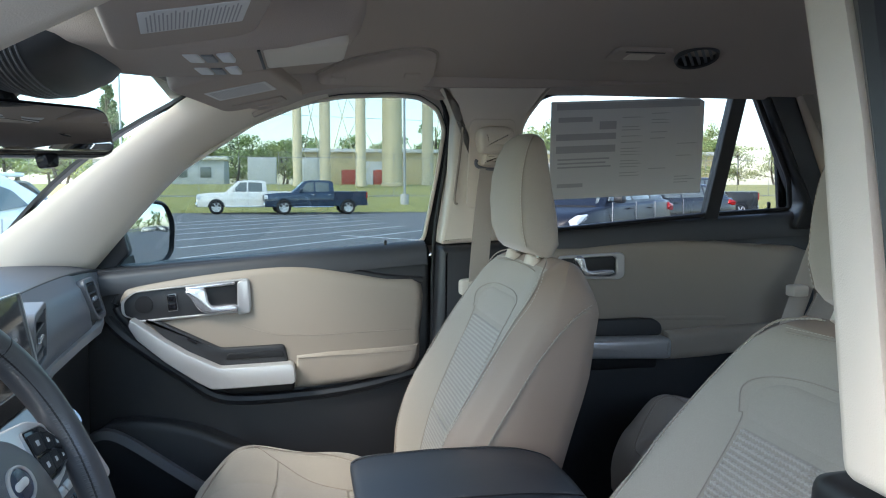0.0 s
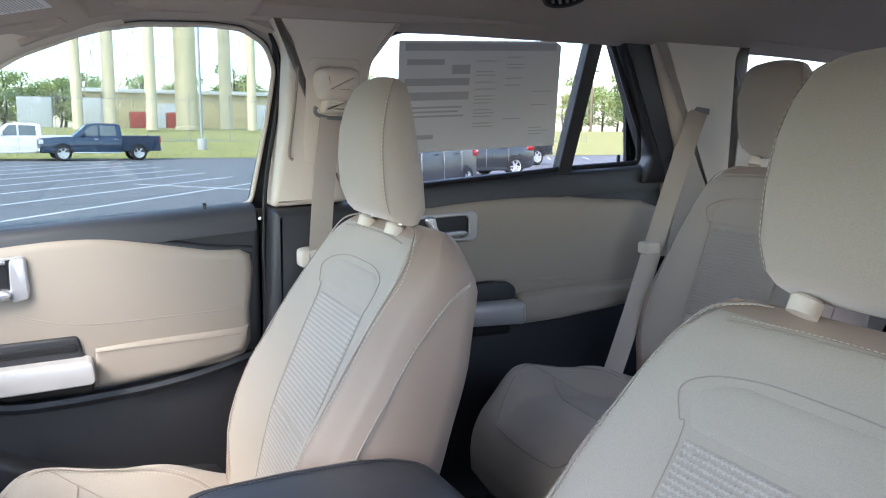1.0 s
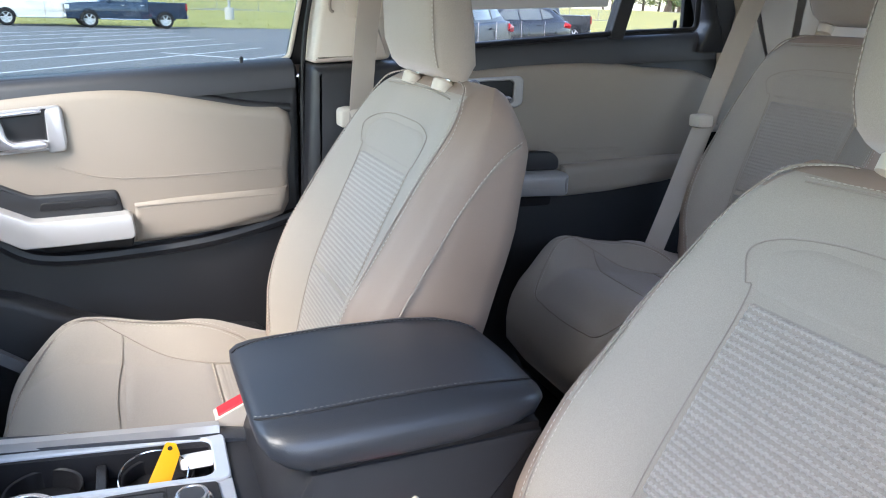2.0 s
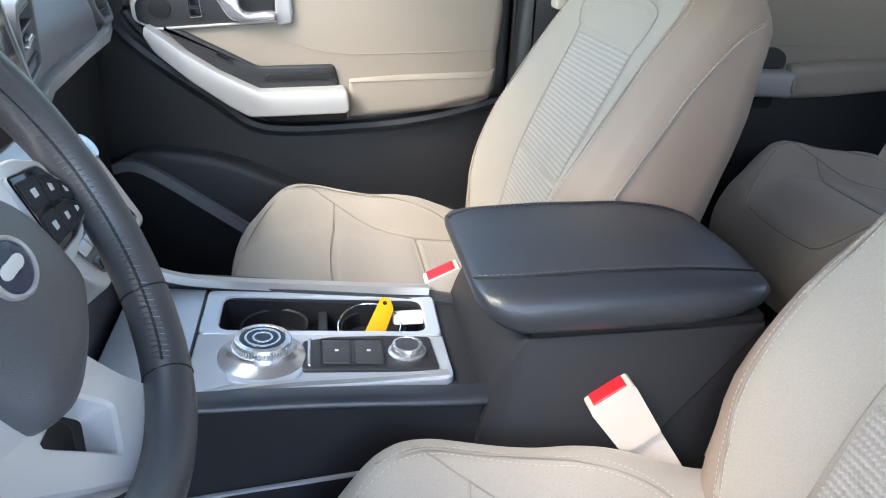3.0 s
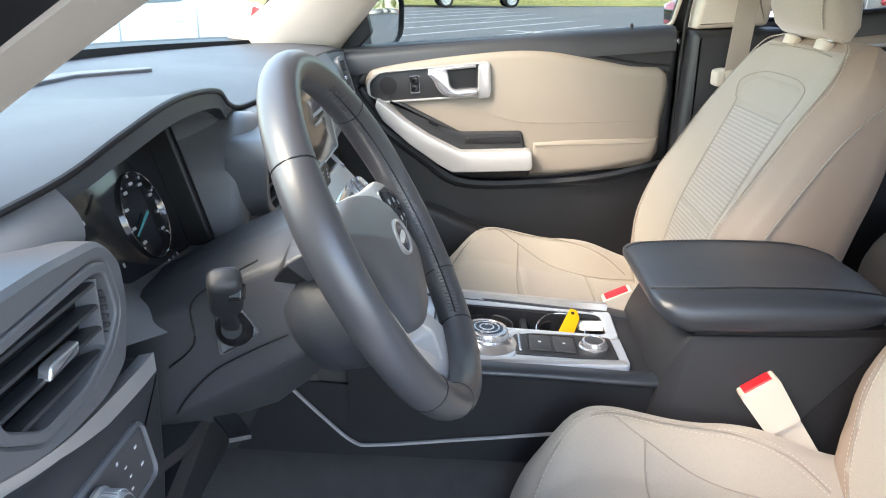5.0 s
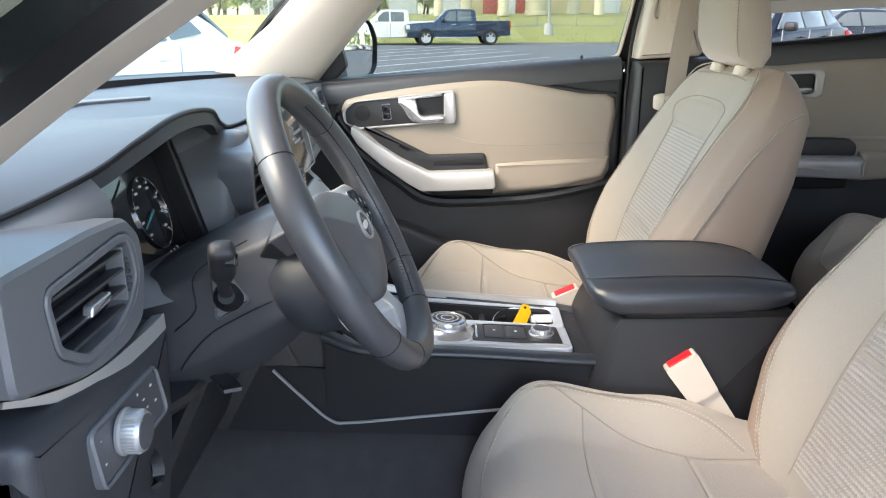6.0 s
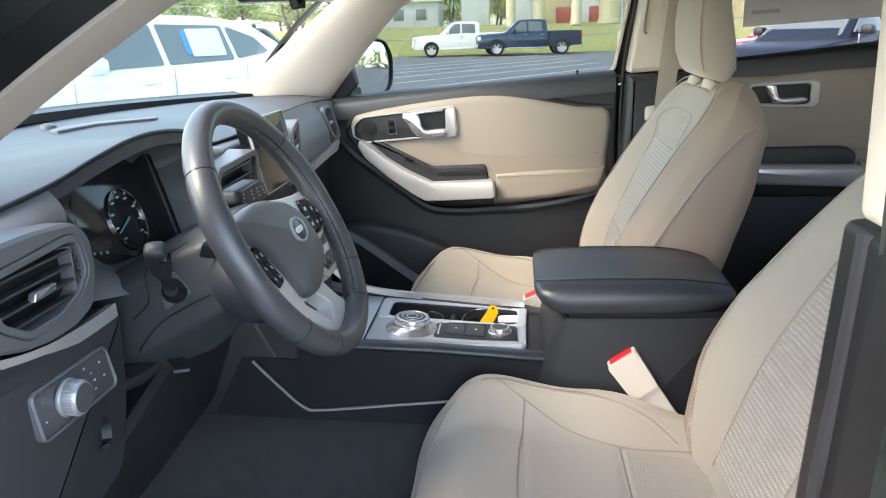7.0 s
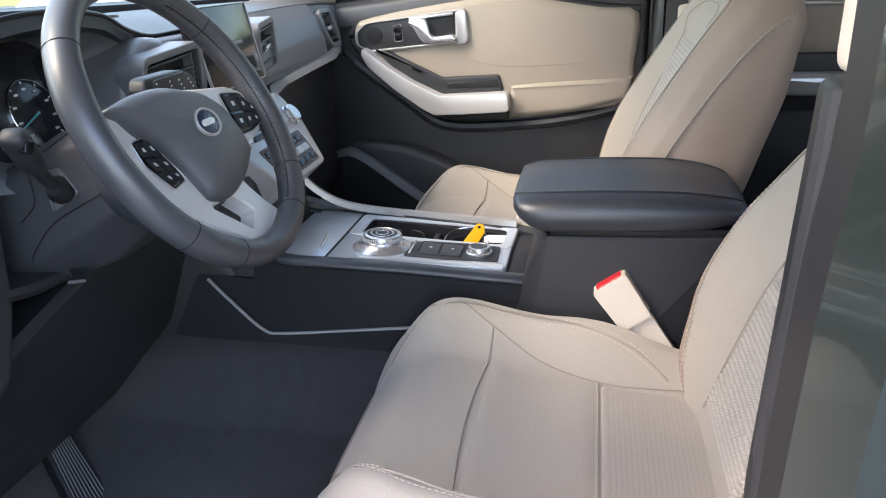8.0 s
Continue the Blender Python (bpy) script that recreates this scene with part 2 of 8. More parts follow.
def merge(bm, m, mat4=None):
    """Adds the bmesh m, moved by mat4, to bm."""
    if mat4 is not None:
        bmesh.ops.transform(m, matrix=mat4, verts=m.verts)
    V = {v: bm.verts.new(v.co) for v in m.verts}
    for f in m.faces:
        bm.faces.new([V[v] for v in f.verts])
    m.free()
    return bm


def lathe(profile, seg=32, M=None, bm=None, ring=False):
    """A turned body, or a turned ring: profile of (radius, height) about Z, then moved by M."""
    m = bmesh.new()
    rings = [[(max(r, 1e-4) * math.cos(a), max(r, 1e-4) * math.sin(a), h) for a in [2 * math.pi * k / seg for k in range(seg)]] for r, h in profile]
    skin(m, rings, loop=True) if ring else skin(m, rings)
    return merge(bm or bmesh.new(), m, M)


def sheet(f, nu, nv, thick=0.0, bm=None):
    """A surface from f(u, v), u and v from 0 to 1, with a thickness behind it."""
    bm = bm or bmesh.new()
    V = [[bm.verts.new(f(i / nu, j / nv)) for j in range(nv + 1)] for i in range(nu + 1)]
    F = [bm.faces.new((V[i][j], V[i + 1][j], V[i + 1][j + 1], V[i][j + 1])) for i in range(nu) for j in range(nv)]
    if thick:
        bm.normal_update()
        bmesh.ops.solidify(bm, geom=F, thickness=thick)
    return bm


def stitches(path, length=0.0045, gap=0.0025, w=0.0007, up=(0, 0, 1)):
    """A row of thread stitches along a path, as one mesh."""
    bm = bmesh.new()
    P = [Vector(p) for p in path]
    todo = 0.0
    for a, b in zip(P, P[1:]):
        L = (b - a).length
        t = (b - a).normalized() if L > 1e-9 else Vector((1, 0, 0))
        side = t.cross(Vector(up)).normalized() if abs(t.dot(Vector(up))) < 0.99 else t.orthogonal()
        u = side.cross(t)
        while todo < L:
            c = a + t * todo
            e = c + t * length
            rings = [[q + side * x * k + u * y * k for x, y in ((w, 0), (0, w), (-w, 0), (0, -w))] for q, k in ((c, 0.5), (c.lerp(e, 0.5), 1.2), (e, 0.5))]
            skin(bm, rings)
            todo += length + gap
        todo -= L
    return bm


def smooth(a, b, x):
    t = min(1, max(0, (x - a) / (b - a)))
    return t * t * (3 - 2 * t)


def lerp_tab(tab, x):
    """Smooth interpolation in a table of (x, value)."""
    if x <= tab[0][0]:
        return tab[0][1]
    for (a, p), (b, q) in zip(tab, tab[1:]):
        if x <= b:
            return p + (q - p) * smooth(a, b, x)
    return tab[-1][1]


# ---- the car's shell ----
def GP(side=1, lean=0.3):
    """Places (along, up, inwards) on the leaning side of the car's glass house."""
    return lambda u, v, d: (u, side * (0.84 - lean * (v - 1.25) - d), v)


FRONT_WINDOW = [(-0.50, 1.185), (0.298, 1.250), (0.325, 1.42), (0.338, 1.53), (0.318, 1.575), (0.275, 1.600), (0.21, 1.604), (0.09, 1.598), (0.0, 1.582), (-0.117, 1.534), (-0.278, 1.432), (-0.443, 1.300)]
REAR_WINDOW = [(0.49, 1.262), (1.09, 1.316), (1.115, 1.632), (0.61, 1.618), (0.572, 1.600), (0.545, 1.545), (0.515, 1.42)]
QUARTER_GLASS = [(1.115, 1.318), (1.335, 1.330), (1.312, 1.41), (1.165, 1.628), (1.135, 1.632)]
THIRD_WINDOW = [(1.615, 1.545), (2.30, 1.50), (2.26, 1.60), (2.18, 1.632), (1.62, 1.628), (1.575, 1.60)]


def side_trim(side, name, label, with_doors=True):
    """The inside of one flank: roof rail, pillars' trim and the seals round the glass."""
    G = GP(side)
    wall = thing(name, label, "pillar trim", kind="structure")
    # roof rail above the openings
    path = [(-0.23, 1.60), (-0.10, 1.575), (0.0, 1.605), (0.10, 1.622), (0.33, 1.628), (0.55, 1.632), (0.8, 1.645), (1.14, 1.655), (1.4, 1.652), (1.7, 1.645), (2.35, 1.62)]
    part("roof_rail", sweep([Vector(G(u, v + 0.02, 0.045)) for u, v in spline(path, 4)], [(-0.045, -0.03), (0.045, -0.03), (0.06, 0.02), (-0.06, 0.03)]), HEADLINER, wall)
    # A pillar: from the windscreen's edge to the window's edge
    fr = spline([Vector((-0.79, 0.735, 1.19)), Vector((-0.50, 0.70, 1.41)), Vector((-0.231, 0.64, 1.60)), Vector((-0.10, 0.60, 1.665))], 5)
    rr = spline([Vector((-0.52, 0.835, 1.17)), Vector((-0.278, 0.782, 1.432)), Vector((-0.10, 0.752, 1.543)), Vector((0.06, 0.735, 1.60))], 5)
    rings = []
    lo = spline([Vector((-0.60, 0.70, 1.165)), Vector((-0.43, 0.70, 1.288)), Vector((-0.255, 0.695, 1.398)), Vector((-0.02, 0.68, 1.525))], 5)
    for a, b, l in zip(fr, rr, lo):
        mid = a.lerp(b, 0.5) + Vector((0.02, -0.035, 0.01))
        c = a.lerp(b, 0.15) + Vector((0.01, -0.022, 0.004))
        d = a.lerp(b, 0.85) + Vector((0.012, -0.022, 0.004))
        out = a.lerp(b, 0.5) + Vector((-0.02, 0.07, 0.0))
        ring = (a, c, mid, d, b, b + Vector((-0.01, 0.05, 0)), out, a + Vector((-0.01, 0.05, 0)))
        if side < 0:   # the bare doorway shows the pillar's broad lower face
            ring = (a, a.lerp(l, 0.5) + Vector((0, -0.01, 0)), l, l + Vector((0.004, 0.03, -0.002)), l + Vector((0, 0.085, 0.0)), l + Vector((-0.03, 0.10, 0.03)), out, a + Vector((-0.01, 0.05, 0)))
        rings.append([(p.x, side * p.y, p.z) for p in ring])
    part("pillar_a", loft(rings), PILLAR, wall, "pale beige plastic windscreen pillar trim", 60)
    # B pillar upper trim, with the flat face the belt slides on
    up = [(0.333 if side > 0 else 0.321, 1.243 if side > 0 else 1.202), (0.535 if side < 0 else 0.500, 1.252 if side > 0 else 1.212), (0.548 if side < 0 else 0.508, 1.40), (0.575 if side < 0 else 0.528, 1.545), (0.63 if side < 0 else 0.60, 1.645), (0.30, 1.645), (0.352 if side > 0 else 0.349, 1.57), (0.352 if side > 0 else 0.345, 1.42)]
    dp, zl = (0.085, 1.24) if side > 0 else (0.135, 1.198)
    part("pillar_b", slab(rpoly(up, 0.012), -0.06 if side > 0 else 0.088, dp, 0.012, G), PILLAR, wall, "pale beige plastic door pillar trim", 60)
    part("pillar_b_lower", slab(rpoly([(0.318 if side > 0 else 0.311, 0.45), (0.56, 0.45), (0.545, 0.9), (0.538, zl + 0.009), (0.328 if side > 0 else 0.321, zl), (0.31 if side > 0 else 0.303, 0.9)], 0.012), -0.02, dp + 0.02, 0.02, GP(side, 0.0)), PLASTIC if side > 0 else RUBBER, wall, "black plastic lower pillar", 60)
    # rear triangle and the trim behind it
    part("pillar_c_frame", slab(rpoly([(1.175, 1.640), (1.365, 1.345), (1.35, 1.27), (1.44, 1.27), (1.43, 1.37), (1.26, 1.64)], 0.01), -0.04, 0.03, 0.008, G), PLASTIC, wall, "black door frame behind the rear glass", 60)
    part("pillar_c", slab(rpoly([(1.245, 1.66), (1.43, 1.37), (1.45, 1.05), (1.72, 1.05), (1.72, 1.36), (1.615, 1.545), (1.565, 1.60), (1.60, 1.66)], 0.02), -0.02, 0.05, 0.03, G), PILLAR, wall, "beige rear pillar trim", 60)
    part("pillar_d", slab([(2.28, 1.05), (2.5, 1.05), (2.42, 1.66), (2.24, 1.66), (2.28, 1.42)], 0.03, 0.065, 0.012, G), PILLAR, wall, "beige rear pillar trim", 60)
    part("quarter_trim", slab([(1.70, 0.45), (2.45, 0.45), (2.45, 1.06), (2.30, 1.495), (1.72, 1.54), (1.70, 1.05)], 0.050, 0.085, 0.012, GP(side, 0.1)), PILLAR, wall, "beige load bay side trim", 60)
    return wall


wall_passenger = side_trim(1, "wall_east", "pale beige pillar trim with black seals round the glass")
wall_driver = side_trim(-1, "wall_west", "pale beige pillar trim beside the open driver doorway")
for _x, _y, _r in ((0.007, -0.742, 0.010), (0.021, -0.800, 0.008)):
    part("door_seal", sweep(spline([(0.306 + _x, _y - 0.01, 0.46), (0.300 + _x, _y, 0.90), (0.309 + _x, _y, 1.06), (0.317 + _x, _y, 1.195)], 6), _r), SEALRUBBER, wall_driver, "black rubber door seal")


for _x, _d, _r in ((0.006, 0.066, 0.013), (0.018, 0.030, 0.015)):
    part("door_seal", sweep(spline([GP(-1)(0.318 + _x, 1.19, _d), GP(-1)(0.331 + _x, 1.30, _d), GP(-1)(0.342 + _x, 1.42, _d), GP(-1)(0.345 + _x, 1.54, _d), GP(-1)(0.325 + _x, 1.61, _d)], 6), _r), SEALRUBBER, wall_driver, "black rubber door seal")
part("pillar_b_core", slab([(0.345, 1.20), (0.53, 1.21), (0.57, 1.545), (0.62, 1.645), (0.33, 1.645), (0.368, 1.57), (0.362, 1.42)], -0.05, 0.090, 0.004, GP(-1)), RUBBER, wall_driver, "black painted pillar behind the seals")


def pane(name, outline, side, mat, label):
    G = GP(side)
    ob = part(name, slab(rpoly(outline, 0.01, 2), -0.004, 0.0, 0.001, G), mat, None, label)
    tagged(ob, category="car window", kind="structure")
    ob.visible_shadow = False
    return ob


def seal(path, parent, r=0.008, mat=None, closed=True):
    return part("seal", sweep(path, r, closed=closed, up=(0, 1, 0)), mat or RUBBER, parent)


for _k, (_o, _m, _l) in enumerate((([(a, b) for a, b in FRONT_WINDOW], GLASS, "clear raised front door glass"), (REAR_WINDOW, PRIVACY, "dark privacy glass of the rear door"),
                                   (QUARTER_GLASS, PRIVACY, "small fixed dark triangle of door glass"), (THIRD_WINDOW, PRIVACY, "dark privacy glass beside the load bay"))):
    _w = pane("window_%d" % (_k + 1), inset(_o, -0.012) if area2(_o) > 0 else inset(_o, -0.012), 1, _m, _l)
    seal([GP(1)(u, v, 0.003) for u, v in inset(rpoly(_o, 0.015, 3), -0.004)], _w, 0.005 if _k == 0 else 0.003 if _k == 3 else 0.007, PILLAR if _k == 0 else None)
    if _k == 0:
        _fo = rpoly(_o, 0.015, 3)
        part("edge_band", frame_ring(inset(_fo, -0.05), inset(_fo, -0.006), -0.02, -0.008, GP(1), 0.001), HEADLINER, _w, "beige edge round the glass")
_w = pane("window_5", THIRD_WINDOW, -1, PRIVACY, "dark privacy glass beside the load bay")
_w = pane("window_6", REAR_WINDOW, -1, PRIVACY, "dark privacy glass of the rear door")
# fillers that close the gaps round the front glass
part("window_header", sweep([Vector(GP(1)(p.x, p.y + 0.018, 0.012)) for p in spline([(0.36, 1.585, 0), (0.275, 1.612, 0), (0.21, 1.614, 0), (0.09, 1.608, 0), (0.0, 1.592, 0), (-0.117, 1.544, 0)], 4)], [(-0.03, -0.014), (0.03, -0.014), (0.03, 0.03), (-0.03, 0.03)], up=(0, 0, 1)), HEADLINER, wall_passenger)
part("door_edge", slab([(0.298, 1.235), (0.345, 1.235), (0.368, 1.42), (0.372, 1.59), (0.335, 1.60), (0.344, 1.53), (0.331, 1.42)], -0.03, -0.002, 0.003, GP(1)), RUBBER, wall_passenger, "black door edge behind the front glass")
# black bar between rear glass and its triangle
part("divider_bar", slab([(1.082, 1.30), (1.122, 1.30), (1.142, 1.645), (1.102, 1.645)], -0.02, 0.012, 0.004, GP(1)), PLASTIC, wall_passenger, "black bar between two panes")

# windscreen: base and header curves, symmetric
WS_BASE = [Vector((-1.0 + 0.26 * (abs(y) / 0.74) ** 2.6, y, 1.222 - 0.012 * (abs(y) / 0.74))) for y in np.linspace(-0.76, 0.76, 17)]
WS_TOP = [Vector((-0.335 + 0.10 * (abs(y) / 0.66) ** 2, y, 1.628 - 0.03 * (abs(y) / 0.66) ** 2)) for y in np.linspace(-0.66, 0.66, 17)]


def ws(u, v):
    i = u * 16
    k = min(15, int(i))
    a, b = WS_BASE[k].lerp(WS_BASE[k + 1], i - k), WS_TOP[k].lerp(WS_TOP[k + 1], i - k)
    return a.lerp(b, v) + Vector((-0.03, 0, 0.03)) * math.sin(math.pi * v)


windscreen = tagged(part("window_7", sheet(ws, 16, 8, 0.004), SCREENGLASS), "clear raked windscreen with a black edge", "windscreen", kind="structure")
windscreen.visible_shadow = False
part("black_edge", sweep([ws(0, k / 10) for k in range(11)] + [ws(k / 16, 1) for k in range(1, 17)] + [ws(1, 1 - k / 10) for k in range(1, 11)], [(-0.012, -0.004), (0.012, -0.004), (0.012, 0.004), (-0.012, 0.004)]), RUBBER, windscreen)
part("black_band", sweep([p + Vector((0.012, 0, 0.0)) for p in WS_BASE], [(-0.03, -0.012), (0.03, -0.012), (0.03, 0.006), (-0.03, 0.012)]), RUBBER, windscreen)

# headliner
def roof_z(x, y):
    q = min(1.0, abs(y) / 0.72) ** 2
    return 1.71 - 0.093 * q - (0.030 + 0.055 * (1 - q)) * (1 - smooth(-0.30, 0.02, x)) - 0.03 * smooth(1.6, 2.45, x)


ceiling = tagged(part("ceiling", sheet(lambda u, v: Vector((-0.30 + 2.75 * u, -0.72 + 1.44 * v, roof_z(-0.30 + 2.75 * u, -0.72 + 1.44 * v))), 60, 30, -0.012), HEADLINER),
                 "grey beige felt headliner", "headliner", kind="structure")

# floor pan with its carpet, tunnel and sill
floor = tagged(part("floor", sheet(lambda u, v: Vector((-0.95 + 3.4 * u, -0.80 + 1.60 * v, 0.44 + 0.10 * smooth(0.20, 0.11, abs(1.60 * v - 0.80)) + 0.11 * smooth(0.46, 0.14, abs(1.60 * v - 0.80)) * smooth(0.12, -0.05, -0.95 + 3.4 * u) + 0.30 * smooth(-0.62, -0.95, -0.95 + 3.4 * u)
    + 0.012 * noise.noise(Vector((9 * u, 5 * v, 0))))), 90, 60, -0.03), CARPET), "charcoal cut pile carpet, slightly worn", "carpet", kind="structure")


# ---- seats ----
def headrest_part(root, P, s0, mat, w=0.117, tall=1.0):
    """Cushion of a head restraint, leaning forwards, on two posts; P places (up the back, across, forwards)."""
    prof = [(0.0, -0.024, 0.020, 0.88), (0.008, -0.034, 0.036, 0.95), (0.035, -0.038, 0.060, 1.0), (0.085, -0.014, 0.083, 1.0), (0.13, 0.014, 0.096, 0.98),
            (0.17, 0.036, 0.100, 0.93), (0.20, 0.052, 0.097, 0.85), (0.216, 0.062, 0.089, 0.73), (0.224, 0.070, 0.080, 0.50)]
    prof = [(h * tall, b, f, k) for h, b, f, k in prof]
    rings = []
    for h, b, f, k in prof:
        ring = []
        for a in [2 * math.pi * i / 28 for i in range(28)]:
            c, s = math.cos(a), math.sin(a)
            e = 0.42
            cx, sy = math.copysign(abs(c) ** e, c), math.copysign(abs(s) ** e, s)
            crown = 0.012 * (1 - sy * sy) if c > 0 else 0.004 * (1 - sy * sy)
            ring.append(P(s0 + h, w * k * sy, (b + f) / 2 + (f - b) / 2 * cx + crown * math.copysign(1, c)))
        rings.append(ring)
    hr = part("headrest", loft(rings), mat, root, "", 60)
    for sg in (-1, 1):
        seam = spline([P(s0 + h, sg * w * k * 0.955, (b + f) / 2 + (f - b) * 0.36 + 0.0015) for h, b, f, k in prof[1:-1]], 4)
        part("seam", sweep(seam, 0.0010, up=(0, 1, 0)), SEAM, hr)
        part("stitching", stitches([q + Vector((-0.0015, -sg * 0.0012, 0)) for q in seam], 0.004, 0.003, 0.0006, (0, 1, 0)), THREAD, hr)
    for sg in (-1, 1):
        part("post", sweep([P(s0 - 0.012, sg * 0.07, -0.012), P(s0 + 0.03, sg * 0.07, -0.008)], 0.006), CHROME, hr, "steel headrest post")
        part("post_guide", lathe([(0.0, -0.012), (0.016, -0.012), (0.017, 0.004), (0.013, 0.008), (0.0, 0.008)], 16), PILLAR, hr).matrix_local = Matrix.Translation(P(s0 - 0.010, sg * 0.07, -0.004)) @ Matrix.Rotation(P.lean, 4, "Y")
    return hr


def front_seat(label, at, recline, zb=0.28, group="front seats", ribs=True, fine=True, cloth_mat=None, insert_mat=None, L=0.60, name="front_seat", hw_k=1.0, cush=0.485, head=0.612, rib_h=0.0021, tones=True, rest=0.117, tall=1.0):
    """A bucket seat: bight at zb above its base; back reclined by degrees."""
    M1, M2 = cloth_mat or SEAT, insert_mat or INSERT
    root = thing(name, label, "car seat", at, group)
    r = radians(recline)
    upv, fwd = Vector((math.sin(r), 0, math.cos(r))), Vector((-math.cos(r), 0, math.sin(r)))
    B = Vector((0, 0, zb))

    def P(s, y, d):
        return B + upv * s + fwd * d + Vector((0, y, 0))
    P.lean = r

    def hw(s):
        return hw_k * lerp_tab([(-0.05, 0.225), (0.06, 0.252), (0.14, 0.266), (0.24, 0.266), (0.34, 0.260), (0.48, 0.242), (0.60, 0.208)], s)

    def bol(s):
        return lerp_tab([(-0.06, 0.010), (0.02, 0.034), (0.11, 0.050), (0.22, 0.044), (0.40, 0.026), (0.52, 0.012), (0.60, 0.0)], s)

    def fr(s, y):
        """Front surface: full middle, bolsters rising to the piping, then a soft turn to the side."""
        k = abs(y) / hw(s)
        c = lerp_tab([(-0.06, 0.0), (0.06, 0.020), (0.20, 0.034), (0.34, 0.026), (0.46, 0.014), (0.56, 0.002), (0.62, -0.02)], s)
        return c + bol(s) * smooth(0.40, 0.82, k) - 0.038 * smooth(0.83, 1.0, k) ** 1.6

    PIPE = [(-0.02, 0.70), (0.06, 0.76), (0.15, 0.80), (0.28, 0.83), (0.42, 0.86), (0.52, 0.88), (0.57, 0.84), (0.588, 0.68), (0.592, 0.55)]

    def thick(s):
        return lerp_tab([(-0.1, 0.145), (0.15, 0.140), (0.40, 0.132), (0.52, 0.115), (0.60, 0.085)], s)

    rings = []
    top = L - 0.07
    ss = [-0.10 + (top + 0.10) * i / 22 for i in range(23)] + [top + 0.07 * math.sin(a * math.pi / 2 / 7) for a in range(1, 8)]
    for s in ss:
        e = 1.0
        if s > top:
            e = max(0.02, math.sqrt(max(0, 1 - ((s - top) / 0.0702) ** 2)))
        w = hw(s) * (0.86 + 0.14 * e)
        mid = -thick(s) * 0.45
        front = [(-w + 2 * w * i / 64) for i in range(65)]
        ring = [P(s, y, mid + (fr(s, y * hw(s) / w) - mid) * (0.25 + 0.75 * e)) for y in front]
        ring += [P(s, w * 1.012, mid + (-0.02 - mid) * e * 0.6), P(s, w * 0.985, mid + (-thick(s) * 0.75 - mid) * e)]
        ring += [P(s, w * (0.93 - 1.86 * i / 8), mid + (-thick(s) * (1.0 + 0.06 * math.sin(math.pi * i / 8)) - mid) * (0.25 + 0.75 * e)) for i in range(9)]
        ring += [P(s, -w * 0.985, mid + (-thick(s) * 0.75 - mid) * e), P(s, -w * 1.012, mid + (-0.02 - mid) * e * 0.6)]
        rings.append(ring)
    back = part("backrest", loft(rings), M1, root, "", 70)
    back.data.materials.append(SEATVINYL)
    for p in back.data.polygons:
        c = p.center
        s_ = (c - B).dot(upv)
        d_ = (c - B).dot(fwd)
        if abs(c.y) / hw(s_) > lerp_tab(PIPE, s_) or d_ < -0.02 or s_ > L - 0.03:
            p.material_index = 1

    def on_back(s, y, lift=0.002):
        return P(s, y, fr(s, y) + lift)

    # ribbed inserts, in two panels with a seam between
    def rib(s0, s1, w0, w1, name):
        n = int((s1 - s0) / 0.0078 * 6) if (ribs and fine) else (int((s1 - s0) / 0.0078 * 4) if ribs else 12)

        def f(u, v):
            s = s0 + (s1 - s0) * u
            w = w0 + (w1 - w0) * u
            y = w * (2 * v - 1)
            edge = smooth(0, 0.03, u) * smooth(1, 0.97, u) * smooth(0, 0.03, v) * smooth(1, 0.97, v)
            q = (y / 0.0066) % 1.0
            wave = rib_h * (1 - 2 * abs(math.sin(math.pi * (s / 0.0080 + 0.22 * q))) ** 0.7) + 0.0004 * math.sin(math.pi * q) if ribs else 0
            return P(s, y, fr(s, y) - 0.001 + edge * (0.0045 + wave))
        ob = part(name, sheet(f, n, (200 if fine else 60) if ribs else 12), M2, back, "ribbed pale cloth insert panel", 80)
        if ribs and tones:   # paler thread on the crests also paints the ribs' light and shade
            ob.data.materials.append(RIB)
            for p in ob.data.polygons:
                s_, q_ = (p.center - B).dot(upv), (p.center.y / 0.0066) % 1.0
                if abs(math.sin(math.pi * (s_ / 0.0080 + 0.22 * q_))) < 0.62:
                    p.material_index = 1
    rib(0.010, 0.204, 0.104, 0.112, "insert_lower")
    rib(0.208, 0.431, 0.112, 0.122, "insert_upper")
    # plain panel above the insert and its seam
    def crown(u, v):
        s = 0.437 + 0.066 * u
        w = (0.128 + 0.03 * u) * math.sqrt(max(0.05, 1 - 0.75 * u ** 3))
        edge = smooth(0, 0.1, u) * smooth(1, 0.85, u) * smooth(0, 0.08, v) * smooth(1, 0.92, v)
        return P(s, w * (2 * v - 1), fr(s, w * (2 * v - 1)) - 0.001 + 0.003 * edge)
    part("insert_crown", sheet(crown, 14, 24), M1, back, "", 80)
    for sg in (-1, 1):
        inner = spline([on_back(0.0, sg * 0.105), on_back(0.20, sg * 0.114), on_back(0.42, sg * 0.124), on_back(0.445, sg * 0.136), on_back(0.475, sg * 0.150), on_back(0.497, sg * 0.128), on_back(0.510, sg * 0.07), on_back(0.512, 0.0)], 8)
        part("seam", sweep(inner, 0.0007, up=fwd), SEAM, back)
        k = PIPE
        outer = spline([on_back(s, sg * q * hw(s), 0.001) for s, q in k], 10)
        part("piping", sweep(outer, 0.0013, up=fwd), SEAM, back)
